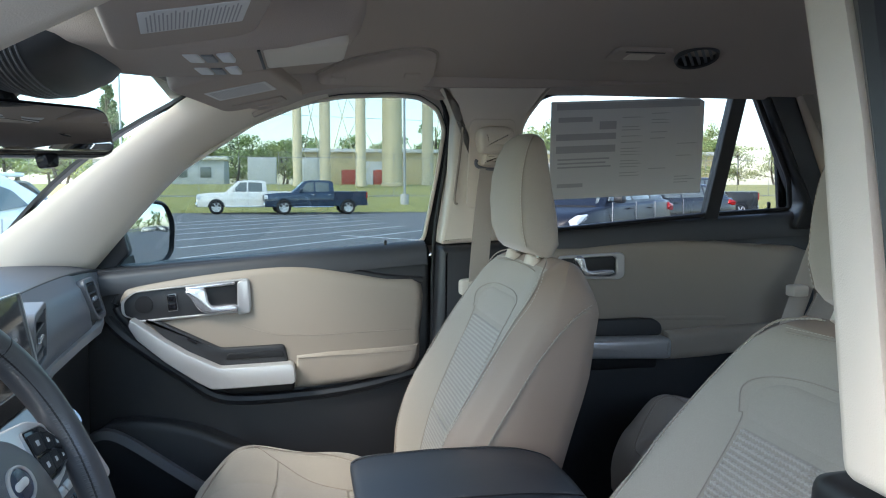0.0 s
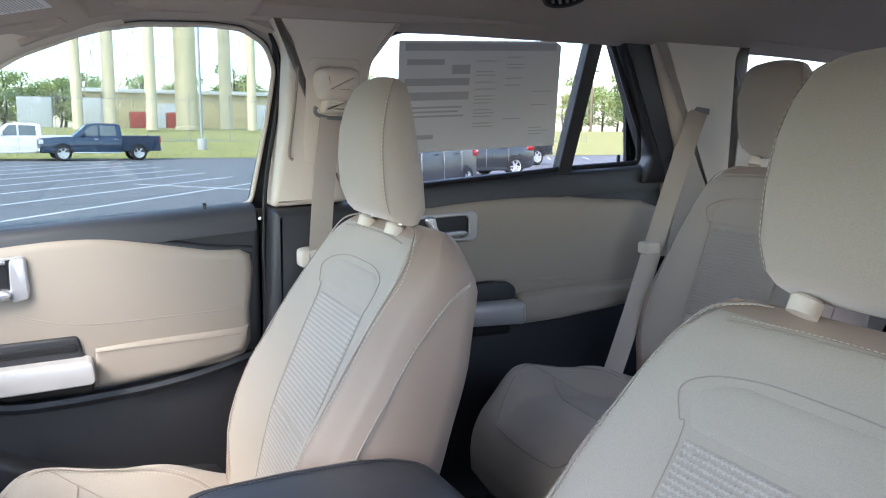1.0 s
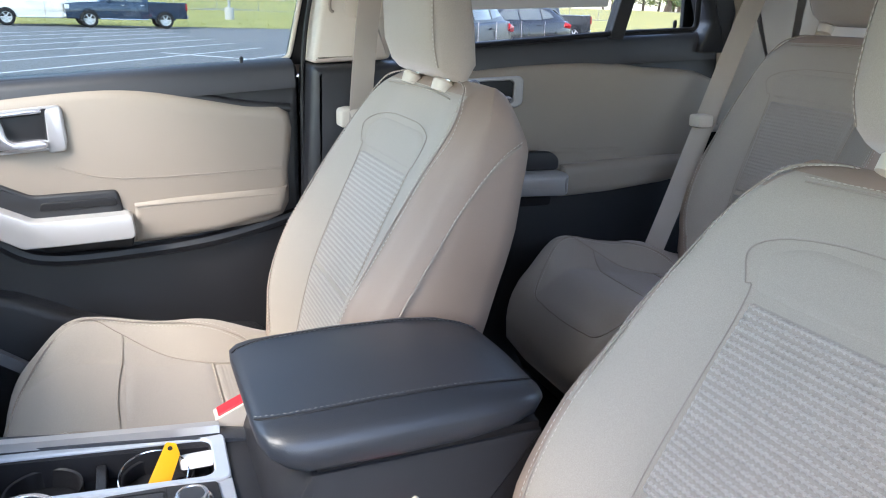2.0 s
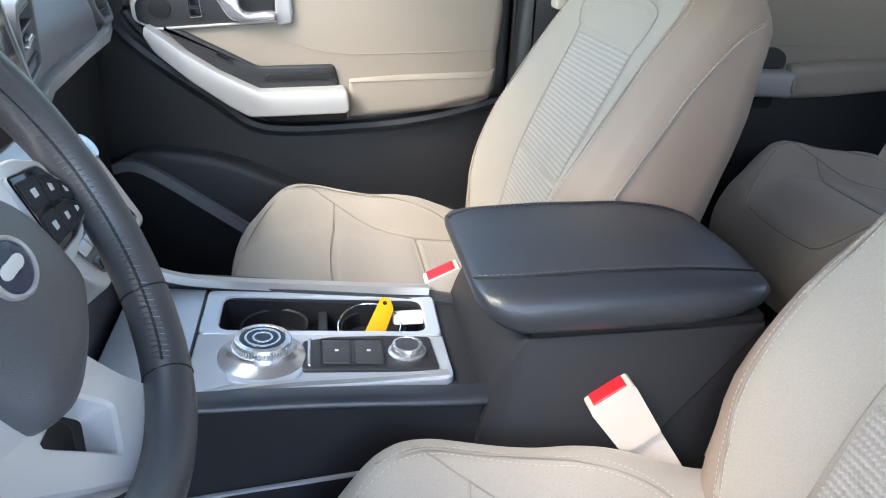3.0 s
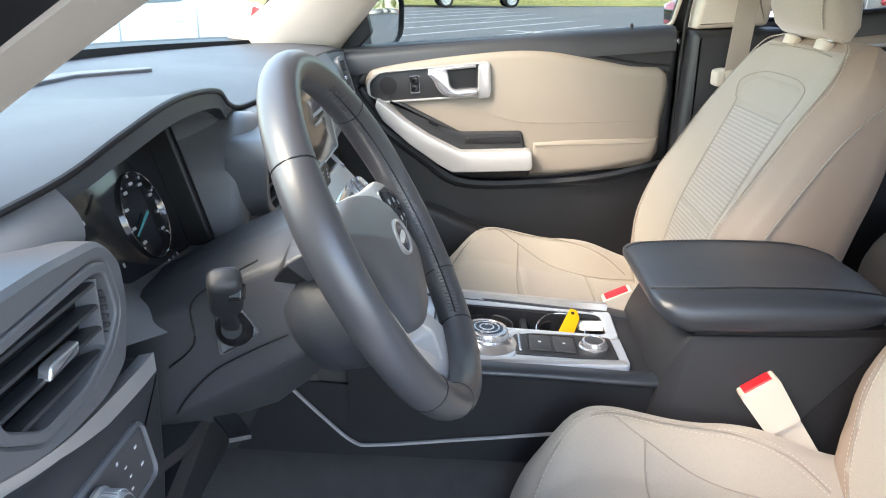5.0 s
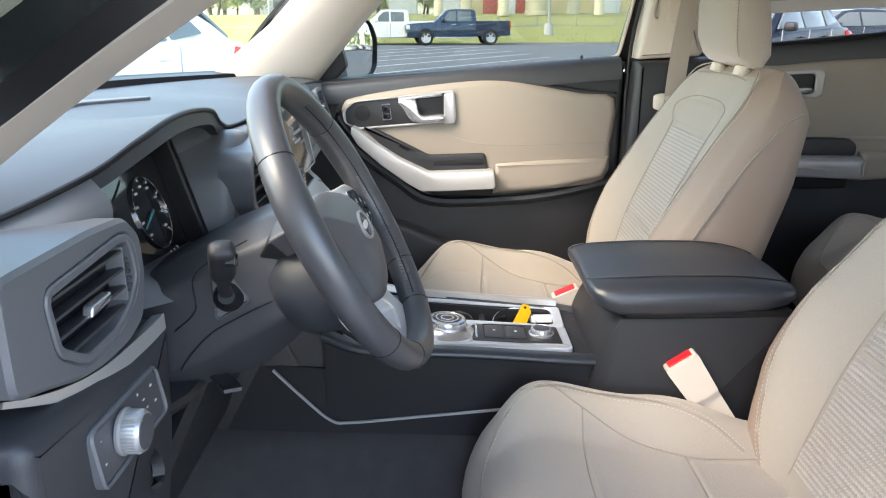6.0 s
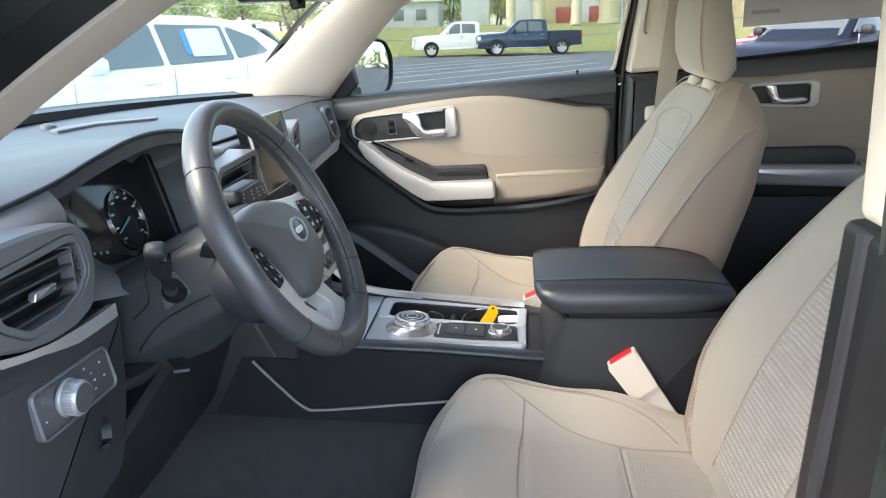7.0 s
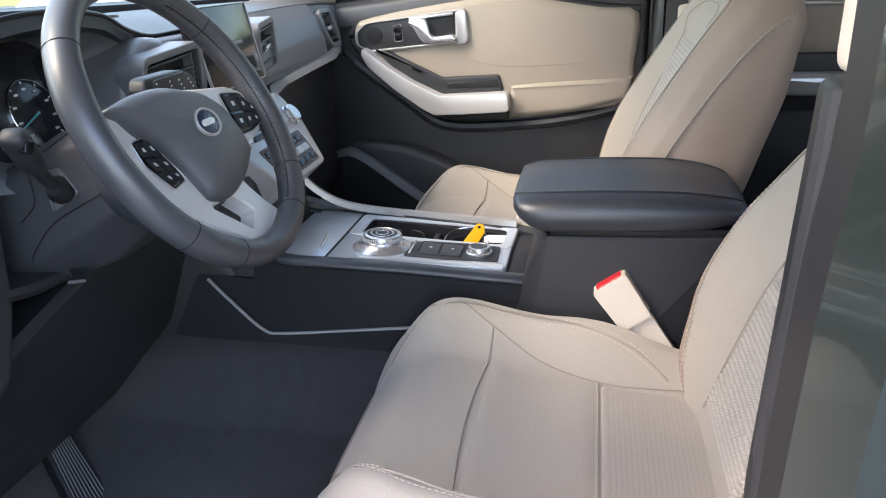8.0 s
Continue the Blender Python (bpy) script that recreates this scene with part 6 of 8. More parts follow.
part("door_handle", slab([(p.x, p.y) for p in spline([(0.70, 1.200, 0), (0.725, 1.203, 0), (0.735, 1.175, 0), (0.75, 1.166, 0), (0.805, 1.168, 0), (0.805, 1.155, 0), (0.735, 1.152, 0), (0.712, 1.170, 0)], 4, True)], 0.02, 0.046, 0.006, E_), SATIN, rdoor, "satin chrome inner door handle")
part("lock_pin", lathe([(0, 0), (0.005, 0), (0.0045, 0.016), (0.0055, 0.024), (0.003, 0.030), (0, 0.030)], 12, Matrix.Translation((1.285, 0.83, 1.318))), PLASTIC, rdoor, "black lock pin")
part("door_seal", sweep(spline([(0.55, 0.80, 0.45), (0.545, 0.80, 0.9), (0.545, 0.80, 1.25)], 6), 0.010), RUBBER, rdoor)

# ---- seals and body at the open driver's doorway ----
_seal = spline([(-0.66, -0.80, 0.55), (-0.66, -0.81, 1.0), (-0.607, -0.82, 1.182), (-0.437, -0.82, 1.304), (-0.264, -0.815, 1.415), (-0.027, -0.80, 1.540), (0.10, -0.775, 1.585), (0.24, -0.765, 1.605), (0.318, -0.77, 1.57), (0.330, -0.80, 1.40), (0.324, -0.83, 1.22), (0.312, -0.835, 1.10), (0.302, -0.835, 0.9), (0.29, -0.835, 0.5)], 8)
part("door_seal", sweep(_seal, [(-0.020, -0.060), (0.016, -0.062), (0.022, -0.030), (0.026, 0.0), (0.020, 0.018), (-0.020, 0.018)], up=(0, 1, 0)), RUBBER, wall_driver, "black rubber door seal", 50)
part("door_flange", sweep([p + Vector((-0.004, -0.09, 0.006)) for p in _seal], [(-0.028, -0.045), (0.004, -0.045), (0.004, 0.03), (-0.028, 0.03)], up=(0, 1, 0)), BODY, wall_driver, "dark green painted door frame flange", 50)


# ---- unseen driver's door, swung wide open, added to shade the seat ----
open_door = thing("door_3", "open driver door with tan inner panel and clear glass", "car door", (-0.68, -0.93, 0.0), kind="structure")
open_door.rotation_euler.z = radians(-64)
OD = lambda u, v, d: (u, d, v)      # closed, it would run along +x with its inner face towards +y
part("door_shell", slab(rpoly([(0.02, 0.42), (0.98, 0.42), (1.0, 1.24), (0.55, 1.215), (0.12, 1.18), (0.0, 0.90)], 0.03), -0.10, 0.02, 0.015, OD), PLASTIC, open_door, "black lower door panel", 50)
part("door_skin", slab(rpoly([(0.0, 0.40), (1.0, 0.40), (1.02, 1.25), (0.55, 1.225), (0.10, 1.185), (-0.02, 0.90)], 0.03), -0.09, -0.125, 0.02, OD), BODY, open_door, "dark green outer door skin", 50)
part("tan_panel", slab(rpoly([(0.22, 1.15), (0.60, 1.19), (0.96, 1.14), (0.95, 0.92), (0.62, 0.89), (0.46, 0.93), (0.26, 1.04)], 0.04), 0.02, 0.045, 0.02, OD), VINYL, open_door, "tan padded vinyl panel", 60)
part("silver_grip", slab(rpoly([(0.26, 1.07), (0.46, 0.955), (0.63, 0.955), (0.63, 0.905), (0.44, 0.90), (0.25, 1.02)], 0.012), 0.02, 0.075, 0.008, OD), SILVER, open_door, "satin silver door grip")
_fr = rpoly([(0.14, 1.19), (0.99, 1.25), (1.03, 1.53), (0.95, 1.61), (0.70, 1.60), (0.42, 1.46)], 0.03, 4)
DLEAN = lambda u, v, d: (u, 0.30 * (v - 1.20) - 0.03 + d, v)
part("window_frame", frame_ring(inset(_fr, -0.035), _fr, -0.03, 0.02, DLEAN, 0.006), RUBBER, open_door, "black door window frame", 50)
_g = part("glass", slab(inset(_fr, -0.01), -0.004, 0.0, 0.001, DLEAN), GLASS, open_door, "clear door glass")
_g.visible_shadow = False


# ---- belts, lamps, visors, mirrors ----
def ribbon(name, path, width, across, parent, mat=None, thick=0.0012, label=""):
    """A flat belt along a path; across: the way its width lies, at each point or once."""
    P = [Vector(p) for p in path]
    rings = []
    for i, p in enumerate(P):
        t = (P[min(i + 1, len(P) - 1)] - P[max(i - 1, 0)]).normalized()
        a = Vector(across) - t * t.dot(Vector(across))
        a.normalize()
        n = t.cross(a)
        rings.append([p - a * width / 2 - n * thick, p + a * width / 2 - n * thick, p + a * width / 2 + n * thick, p - a * width / 2 + n * thick])
    return part(name, loft(rings), mat or BELT, parent, label)


belt = thing("seat_belt", "beige front seat belt hanging from its pillar guide", "seat belt")
part("adjuster_track", slab(rpoly([(0.392, 1.335), (0.498, 1.335), (0.503, 1.55), (0.388, 1.55)], 0.02), 0.07, 0.0868, 0.003, GP(1)), PILLAR, belt, "", 60)
part("height_adjuster", slab(rpoly([(0.412, 1.472), (0.424, 1.466), (0.472, 1.466), (0.484, 1.472), (0.494, 1.500), (0.490, 1.524), (0.470, 1.531), (0.425, 1.531), (0.405, 1.524), (0.402, 1.500)], 0.012), 0.08, 0.135, 0.020, GP(1), 5), PILLAR, belt, "beige height adjuster cover", 60)
part("guide_plate", slab(rpoly([(0.420, 1.440), (0.474, 1.440), (0.470, 1.470), (0.424, 1.470)], 0.008), 0.085, 0.116, 0.010, GP(1), 4), PILLAR, belt, "", 60)
part("guide_loop", sweep(spline([GP(1)(0.405, 1.452, 0.118), GP(1)(0.402, 1.446, 0.120), GP(1)(0.406, 1.437, 0.123), GP(1)(0.425, 1.431, 0.126), GP(1)(0.447, 1.430, 0.127), GP(1)(0.470, 1.431, 0.126), GP(1)(0.488, 1.437, 0.123), GP(1)(0.492, 1.446, 0.120), GP(1)(0.489, 1.452, 0.118)], 5), 0.0042), SOFT, belt, "dark belt guide")
part("adjuster_slot", sweep(spline([GP(1)(0.372, 1.53, 0.086), GP(1)(0.368, 1.45, 0.086), GP(1)(0.362, 1.36, 0.086), GP(1)(0.370, 1.345, 0.086)], 5), 0.003, up=(0, 1, 0)), SEAM, belt)
ribbon("webbing", spline([GP(1)(0.434, 1.432, 0.128), GP(1)(0.430, 1.33, 0.125), (0.418, 0.690, 1.20), (0.408, 0.685, 1.05), (0.40, 0.68, 0.80), (0.40, 0.68, 0.55)], 6), 0.048, (1, 0.1, 0), belt, label="ribbed beige belt webbing")
part("latch_tongue", slab(rpoly([(0.372, 1.122), (0.372, 1.158), (0.392, 1.162), (0.436, 1.158), (0.436, 1.140), (0.396, 1.122)], 0.008), 0.12, 0.155, 0.006, GP(1, 0.0)), PILLAR, belt, "beige latch tongue cover")
rbelt = thing("seat_belt", "beige second row belt running down from its dark guide", "seat belt")
part("guide", sweep([(1.410, 0.745, 1.478), (1.435, 0.735, 1.470), (1.485, 0.715, 1.462)], [(-0.006, -0.008), (0.006, -0.008), (0.006, 0.008), (-0.006, 0.008)]), SOFT, rbelt, "dark belt guide")
ribbon("webbing", spline([(1.450, 0.715, 1.462), (1.385, 0.705, 1.32), (1.29, 0.685, 1.10), (1.21, 0.665, 0.92), (1.13, 0.65, 0.74)], 5), 0.048, (0.9, -0.5, 0.2), rbelt)
part("latch_tongue", box(1.255, 1.30, 0.66, 0.70, 1.10, 1.13, 0.006), PILLAR, rbelt)

visor = thing("sun_visor", "beige folded passenger sun visor with a white label", "sun visor")
def visor_quad(parent, c, ux, uy, n, w, h, name, mat, d0, d1, r=0.01, label=""):
    Q = lambda u, v, d: Vector(c) + Vector(ux) * u + Vector(uy) * v + Vector(n) * d
    return part(name, slab(rpoly([(-w, -h), (w, -h), (w, h), (-w, h)], min(w, h) * 0.5 if r > 0.005 else 0.002), d0, d1, r, Q), mat, parent, label)
def visor_at(root, side):
    ux, uy = Vector((0.16, side * 0.98, 0.0)).normalized(), Vector((0.97, -side * 0.16, 0.20)).normalized()
    n = ux.cross(uy) * (1 if ux.cross(uy).z < 0 else -1)
    c = Vector((-0.110, side * 0.335, 1.566))
    visor_quad(root, c, ux, uy, n, 0.19, 0.085, "pad", HEADLINER, -0.014, 0.010, 0.008)
    lab = visor_quad(root, c + ux * -0.035 + uy * 0.004, ux, uy, n, 0.05, 0.054, "label", PAPER, 0.008, 0.0112, 0.001, "white printed warning label")
    Q = lambda u, v, d: c + ux * (u - 0.035) + uy * (v + 0.004) + n * d
    for k in range(24):
        v = -0.047 + 0.0040 * k
        part("print_bar", slab([(-0.044, v), (0.030 + 0.014 * ((k * 7) % 5) / 4, v), (0.030 + 0.014 * ((k * 7) % 5) / 4, v + 0.0015), (-0.044, v + 0.0015)], 0.011, 0.0115, 0.0001, Q), INK, lab)
    part("vanity_flap", slab(rpoly([(0.10, -0.05), (0.16, -0.05), (0.16, 0.05), (0.10, 0.05)], 0.006), 0.009, 0.013, 0.002, lambda u, v, d: c + ux * u + uy * v + n * d), HEADLINER, root)
visor_at(visor, 1)
visor_l = thing("sun_visor", "beige folded driver sun visor with a white label", "sun visor")
visor_at(visor_l, -1)

overhead = thing("overhead_console", "beige overhead console with map lamps and glasses bin", "overhead console")
_rings = []
for _x, _w, _z in ((-0.36, 0.15, 1.575), (-0.30, 0.165, 1.560), (-0.22, 0.155, 1.553), (-0.12, 0.125, 1.556), (-0.02, 0.11, 1.570), (0.06, 0.10, 1.59), (0.085, 0.085, 1.62)):
    _rings.append([(_x, q.x, q.y) for q in rpoly([(-_w, 1.70 if _x > -0.1 else 1.66), (_w, 1.70 if _x > -0.1 else 1.66), (_w, _z + 0.02), (_w * 0.85, _z), (-_w * 0.85, _z), (-_w, _z + 0.02)], 0.015, 3)])
part("body", loft(_rings), HEADLINER, overhead, "", 50)
for _s in (-1, 1):
    part("map_lamp", slab(rpoly([(-0.155, _s * 0.055 - 0.028), (-0.135, _s * 0.055 - 0.028), (-0.132, _s * 0.055 + 0.028), (-0.152, _s * 0.055 + 0.028)], 0.004), 1.57, 1.5530, 0.002, PZ), WHITE, overhead, "white map lamp lens")
    part("map_lamp", slab(rpoly([(-0.112, _s * 0.055 - 0.028), (-0.094, _s * 0.055 - 0.028), (-0.091, _s * 0.055 + 0.028), (-0.109, _s * 0.055 + 0.028)], 0.004), 1.57, 1.5545, 0.002, PZ), WHITE, overhead, "white map lamp lens")
    part("lamp_switch", slab(rpoly([(-0.132, _s * 0.055 - 0.026), (-0.116, _s * 0.055 - 0.026), (-0.114, _s * 0.055 + 0.026), (-0.130, _s * 0.055 + 0.026)], 0.003), 1.57, 1.5535, 0.002, PZ), SOFT, overhead)
part("bin_lid", slab(rpoly([(-0.055, -0.075), (0.062, -0.07), (0.062, 0.07), (-0.055, 0.075)], 0.012), 1.60, 1.563, 0.008, lambda u, v, d: (u, v, d + 0.12 * (u + 0.05))), PILLAR, overhead, "beige glasses bin lid")
part("bin_gap", slab([(-0.060, -0.077), (-0.056, -0.077), (-0.056, 0.077), (-0.060, 0.077)], 1.60, 1.5625, 0.0005, PZ), RUBBER, overhead)
COVER = [(-0.43, 0.115, 0.045), (-0.40, 0.145, 0.062), (-0.36, 0.160, 0.070), (-0.32, 0.160, 0.066), (-0.285, 0.145, 0.048), (-0.262, 0.120, 0.022)]
def cover_at(x, a, grow=0.0):
    for (x0, w0, h0), (x1, w1, h1) in zip(COVER, COVER[1:]):
        if x0 <= x <= x1:
            k = (x - x0) / (x1 - x0)
            return (x, (w0 + (w1 - w0) * k + grow) * math.cos(a), 1.578 - (h0 + (h1 - h0) * k + grow) * max(0.0, math.sin(a)) ** 0.7)
part("sensor_cover", loft([[cover_at(x, math.pi * k / 20) for k in range(21)] for x in np.linspace(-0.43, -0.2625, 16)]), PLASTIC, overhead, "dark ribbed sensor cover", 60)
for _k in range(15):
    part("cover_rib", sweep([cover_at(-0.425 + 0.0068 * _k, math.pi * (0.06 + 0.88 * q / 24), 0.0008) for q in range(25)], 0.0013), SOFT, overhead)
part("front_shroud", loft([[(x, w * math.cos(math.pi * k / 20), 1.578 - h * max(0.0, math.sin(math.pi * k / 20)) ** 0.7) for k in range(21)] for x, w, h in ((-0.462, 0.16, 0.050), (-0.455, 0.18, 0.072), (-0.44, 0.185, 0.080), (-0.425, 0.178, 0.076), (-0.415, 0.16, 0.066))]), HEADLINER, overhead, "beige rim of the sensor housing", 60)

mirror = thing("rear_view_mirror", "black framed rear view mirror on the windscreen", "mirror")
_mx = Vector((-0.345, 0.0, 1.463))
_mu, _mv = Vector((0.46, 0.89, 0.03)).normalized(), Vector((-0.125, 0.055, 1)).normalized()
_mn = _mu.cross(_mv).normalized()
MQ = lambda u, v, d: _mx + _mu * u + _mv * v + _mn * d
_mo = rpoly([(-0.125, -0.028), (-0.11, -0.036), (0.11, -0.036), (0.128, -0.026), (0.122, 0.030), (0.10, 0.038), (-0.10, 0.038), (-0.122, 0.030)], 0.012)
part("housing", slab(_mo, -0.03, 0.003, 0.008, MQ), GLOSS, mirror)
part("glass", slab(inset(_mo, 0.006), 0.0025, 0.0035, 0.0005, MQ), MIRROR, mirror, "mirror glass")
part("lever", slab(rpoly([(-0.014, -0.034), (0.014, -0.034), (0.010, -0.052), (-0.010, -0.052)], 0.004), -0.015, 0.002, 0.003, MQ), GLOSS, mirror)
part("arm", sweep([MQ(0, 0.01, -0.025), MQ(0, 0.05, -0.06), (-0.44, 0.0, 1.56)], 0.012), PLASTIC, mirror)

def grab_handle(outline, label):
    """A folded handle on the curved roof edge; a plate paints shade round it."""
    ob = thing("grab_handle", label, "grab handle")
    R = lambda u, v, d: (u, v, roof_z(u, v) - d)
    o = [(p.x, p.y) for p in spline([(a, b, 0) for a, b in outline], 4, True)]
    # darker plate, slightly proud, paints the shade of the gap
    part("gap_shade", slab([(p[0], p[1]) for p in inset(o, -0.006)] if area2(o) > 0 else [(p[0], p[1]) for p in inset(o, -0.006)], -0.004, 0.003, 0.001, R), SEAM, ob, "dark plate painting the shade round the handle")
    part("grip", slab(o, -0.002, 0.022, 0.010, R), HEADLINER, ob, "", 60)
    for x, y in ((0.075, 0.600), (0.235, 0.560)):
        part("mount_cover", slab(rpoly([(x - 0.018, y - 0.018), (x + 0.018, y - 0.018), (x + 0.018, y + 0.018), (x - 0.018, y + 0.018)], 0.008), 0.015, 0.0245, 0.003, R), HEADLINER, ob)
    return ob
grab_handle([(0.035, 0.635), (0.060, 0.580), (0.115, 0.520), (0.185, 0.475), (0.235, 0.458), (0.268, 0.470), (0.280, 0.515), (0.275, 0.640), (0.150, 0.660)], "beige folded grab handle above the passenger window")
dome = thing("dome_lamp", "beige rear dome lamp flush in the headliner", "lamp")
_dm = Matrix.Translation((0.715, 0.450, 1.6745)) @ Matrix.Rotation(radians(174), 4, "X")
part("housing", merge(bmesh.new(), slab(rpoly([(-0.065, -0.045), (0.065, -0.045), (0.065, 0.045), (-0.065, 0.045)], 0.02), -0.012, 0.007, 0.004, PZ), _dm), HEADLINER, dome)
part("lens", merge(bmesh.new(), slab(rpoly([(-0.030, -0.022), (0.030, -0.022), (0.030, 0.022), (-0.030, 0.022)], 0.006), 0.0, 0.0085, 0.002, PZ), _dm), PILLAR, dome, "frosted lamp lens")
part("switch_slot", merge(bmesh.new(), slab(rpoly([(-0.045, 0.030), (0.045, 0.030), (0.045, 0.037), (-0.045, 0.037)], 0.003), 0.0, 0.0078, 0.001, PZ), _dm), RUBBER, dome)
roof_vent = thing("roof_vent", "round dark slatted vent in the headliner", "air vent")
_rv = Matrix.Translation((0.845, 0.440, 1.671)) @ Matrix.Rotation(radians(162), 4, "X")
part("ring", lathe([(0.043, -0.01), (0.049, 0.0), (0.046, 0.008), (0.041, 0.006), (0.040, -0.008)], 32, _rv, ring=True), PLASTIC, roof_vent)
part("duct", lathe([(0, -0.008), (0.041, -0.008), (0.041, -0.006), (0, -0.006)], 24, _rv), RUBBER, roof_vent)
for _k in range(5):
    _u = -0.028 + 0.014 * _k
    _h = math.sqrt(max(0, 0.04 ** 2 - _u ** 2))
    part("slat", merge(bmesh.new(), box(_u - 0.002, _u + 0.004, -_h, _h, -0.005, 0.003, 0.001), _rv @ Matrix.Rotation(radians(35), 4, "Z")), SOFT, roof_vent)

# ---- window sticker on the rear door glass ----
sticker = thing("window_sticker", "large printed price sheet stuck inside the rear glass", "paper sheet")
ST = lambda u, v, d: GP(1)(0.598 + u + 0.02 * (0.24 - v) / 0.24 + 0.012, 1.354 + v + 0.02 * u / 0.42, 0.008 + d)
part("sheet", slab(rpoly([(0, 0), (0.425, 0), (0.413, 0.236), (0.395, 0.246), (0.0, 0.246)], 0.003), 0, 0.001, 0.0003, ST), PAPER, sticker)
_rng = random.Random(5)
PRINT = material("pale_grey_print", (0.46, 0.46, 0.47), 0.7, vary=0.08)
for _v, _h, _u0, _u1, _m_ in ((0.225, 0.016, 0.015, 0.40, PRINT), (0.195, 0.012, 0.02, 0.11, PRINT), (0.175, 0.020, 0.13, 0.175, PRINT), (0.150, 0.016, 0.015, 0.175, PRINT), (0.118, 0.018, 0.015, 0.175, PRINT), (0.10, 0.004, 0.02, 0.16, PRINT), (0.09, 0.004, 0.02, 0.15, PRINT), (0.08, 0.004, 0.02, 0.165, PRINT), (0.03, 0.010, 0.02, 0.09, PRINT)):
    part("print_bar", slab([(_u0, _v), (_u1, _v), (_u1, _v + _h), (_u0, _v + _h)], 0.001, 0.0016, 0.0001, ST), _m_, sticker)
for _k in range(24):
    _u, _v = _rng.choice((0.19, 0.27, 0.345)), 0.03 + 0.0078 * _k
    part("print_line", slab([(_u, _v), (_u + 0.03 + 0.035 * _rng.random(), _v), (_u + 0.03 + 0.03 * _rng.random(), _v + 0.0022), (_u, _v + 0.0022)], 0.001, 0.0015, 0.0001, ST), material("faint_print", (0.5, 0.5, 0.5), 0.7) if _k == 0 else bpy.data.materials["faint_print"], sticker)

# ---- pedals ----
pedal = thing("accelerator_pedal", "long black ribbed accelerator pedal", "pedal")
_pa, _pb = Vector((-0.68, -0.300, 0.628)), Vector((-0.565, -0.362, 0.488))
_pt = (_pb - _pa).normalized()
_ps = Vector((0.1, 1, 0)).normalized()
_pn = _ps.cross(_pt).normalized()
_pn = _pn if _pn.x > 0 else -_pn
PQ = lambda u, v, d: _pa + _pt * v + _ps * u + _pn * d
_L = (_pb - _pa).length
part("pad", slab(rpoly([(-0.026, 0), (0.022, 0), (0.034, _L), (-0.034, _L)], 0.014), -0.014, 0.006, 0.006, PQ), RUBBER, pedal)
for _k in range(9):
    _w = -0.022 + 0.0055 * _k
    part("rib", sweep([PQ(_w * 0.8, 0.02, 0.006), PQ(_w * 1.2, _L - 0.012, 0.006)], 0.0012, up=_pn), SOFT, pedal)
brake = thing("brake_pedal", "black ribbed rubber brake pedal", "pedal")
BQ = lambda u, v, d: Vector((-0.66, -0.428, 0.600)) + Vector((0, u, 0)) + Vector((0.45, 0, 0.9)).normalized() * v + Vector((0.9, 0, -0.45)).normalized() * -d
part("pad", slab(rpoly([(-0.055, -0.03), (0.055, -0.03), (0.055, 0.03), (-0.055, 0.03)], 0.012), 0.02, -0.006, 0.006, BQ), RUBBER, brake)
for _k in range(7):
    part("rib", sweep([BQ(-0.05, -0.024 + 0.008 * _k, -0.0065), BQ(0.05, -0.024 + 0.008 * _k, -0.0065)], 0.0012), SOFT, brake)
part("lever", sweep([BQ(0, 0, 0.01), (-0.82, -0.43, 0.75), (-0.84, -0.43, 0.95)], 0.008), PLASTIC, brake)

# ---- outside mirror on the passenger door ----
omirror = thing("door_mirror", "black passenger door mirror", "door mirror")
_oc = Vector((-0.430, 1.07, 1.262))
_ou, _ov = Vector((0.53, 0.85, 0.0)).normalized(), Vector((-0.022, 0.014, 1)).normalized()
_on = _ou.cross(_ov).normalized()
OQ = lambda u, v, d: _oc + _ou * u + _ov * v + _on * d
_oo = rpoly([(-0.115, -0.065), (-0.06, -0.092), (0.07, -0.088), (0.105, -0.06), (0.115, 0.03), (0.085, 0.085), (-0.02, 0.10), (-0.10, 0.08), (-0.12, 0.02)], 0.025)
part("housing", loft([[OQ(p.x, p.y, d) for p in inset(_oo, o)] for o, d in ((0.055, -0.12), (0.02, -0.10), (0.002, -0.06), (0.0, 0.0), (0.006, 0.006), (0.010, 0.002), (0.011, -0.004))]), PLASTIC, omirror, "black mirror housing", 60)
part("glass", slab(inset(_oo, 0.011), -0.005, -0.001, 0.0005, OQ), MIRROR, omirror, "mirror glass")
part("foot", sweep([(-0.52, 0.87, 1.185), (-0.50, 0.95, 1.185), (-0.47, 1.0, 1.19)], [(-0.035, -0.02), (0.035, -0.02), (0.03, 0.02), (-0.03, 0.02)]), PLASTIC, omirror)


# ---- the car's outer body ----
car = thing("sport_utility_vehicle", "dark green sport utility vehicle with an open driver doorway", "car")


def arch_cut(cx, r, z0, n=10):
    return [(cx + r * math.cos(a), z0 + r * math.sin(a)) for a in [math.pi * k / n for k in range(n + 1)]]


FRONT_AXLE, REAR_AXLE = -1.18, 1.84


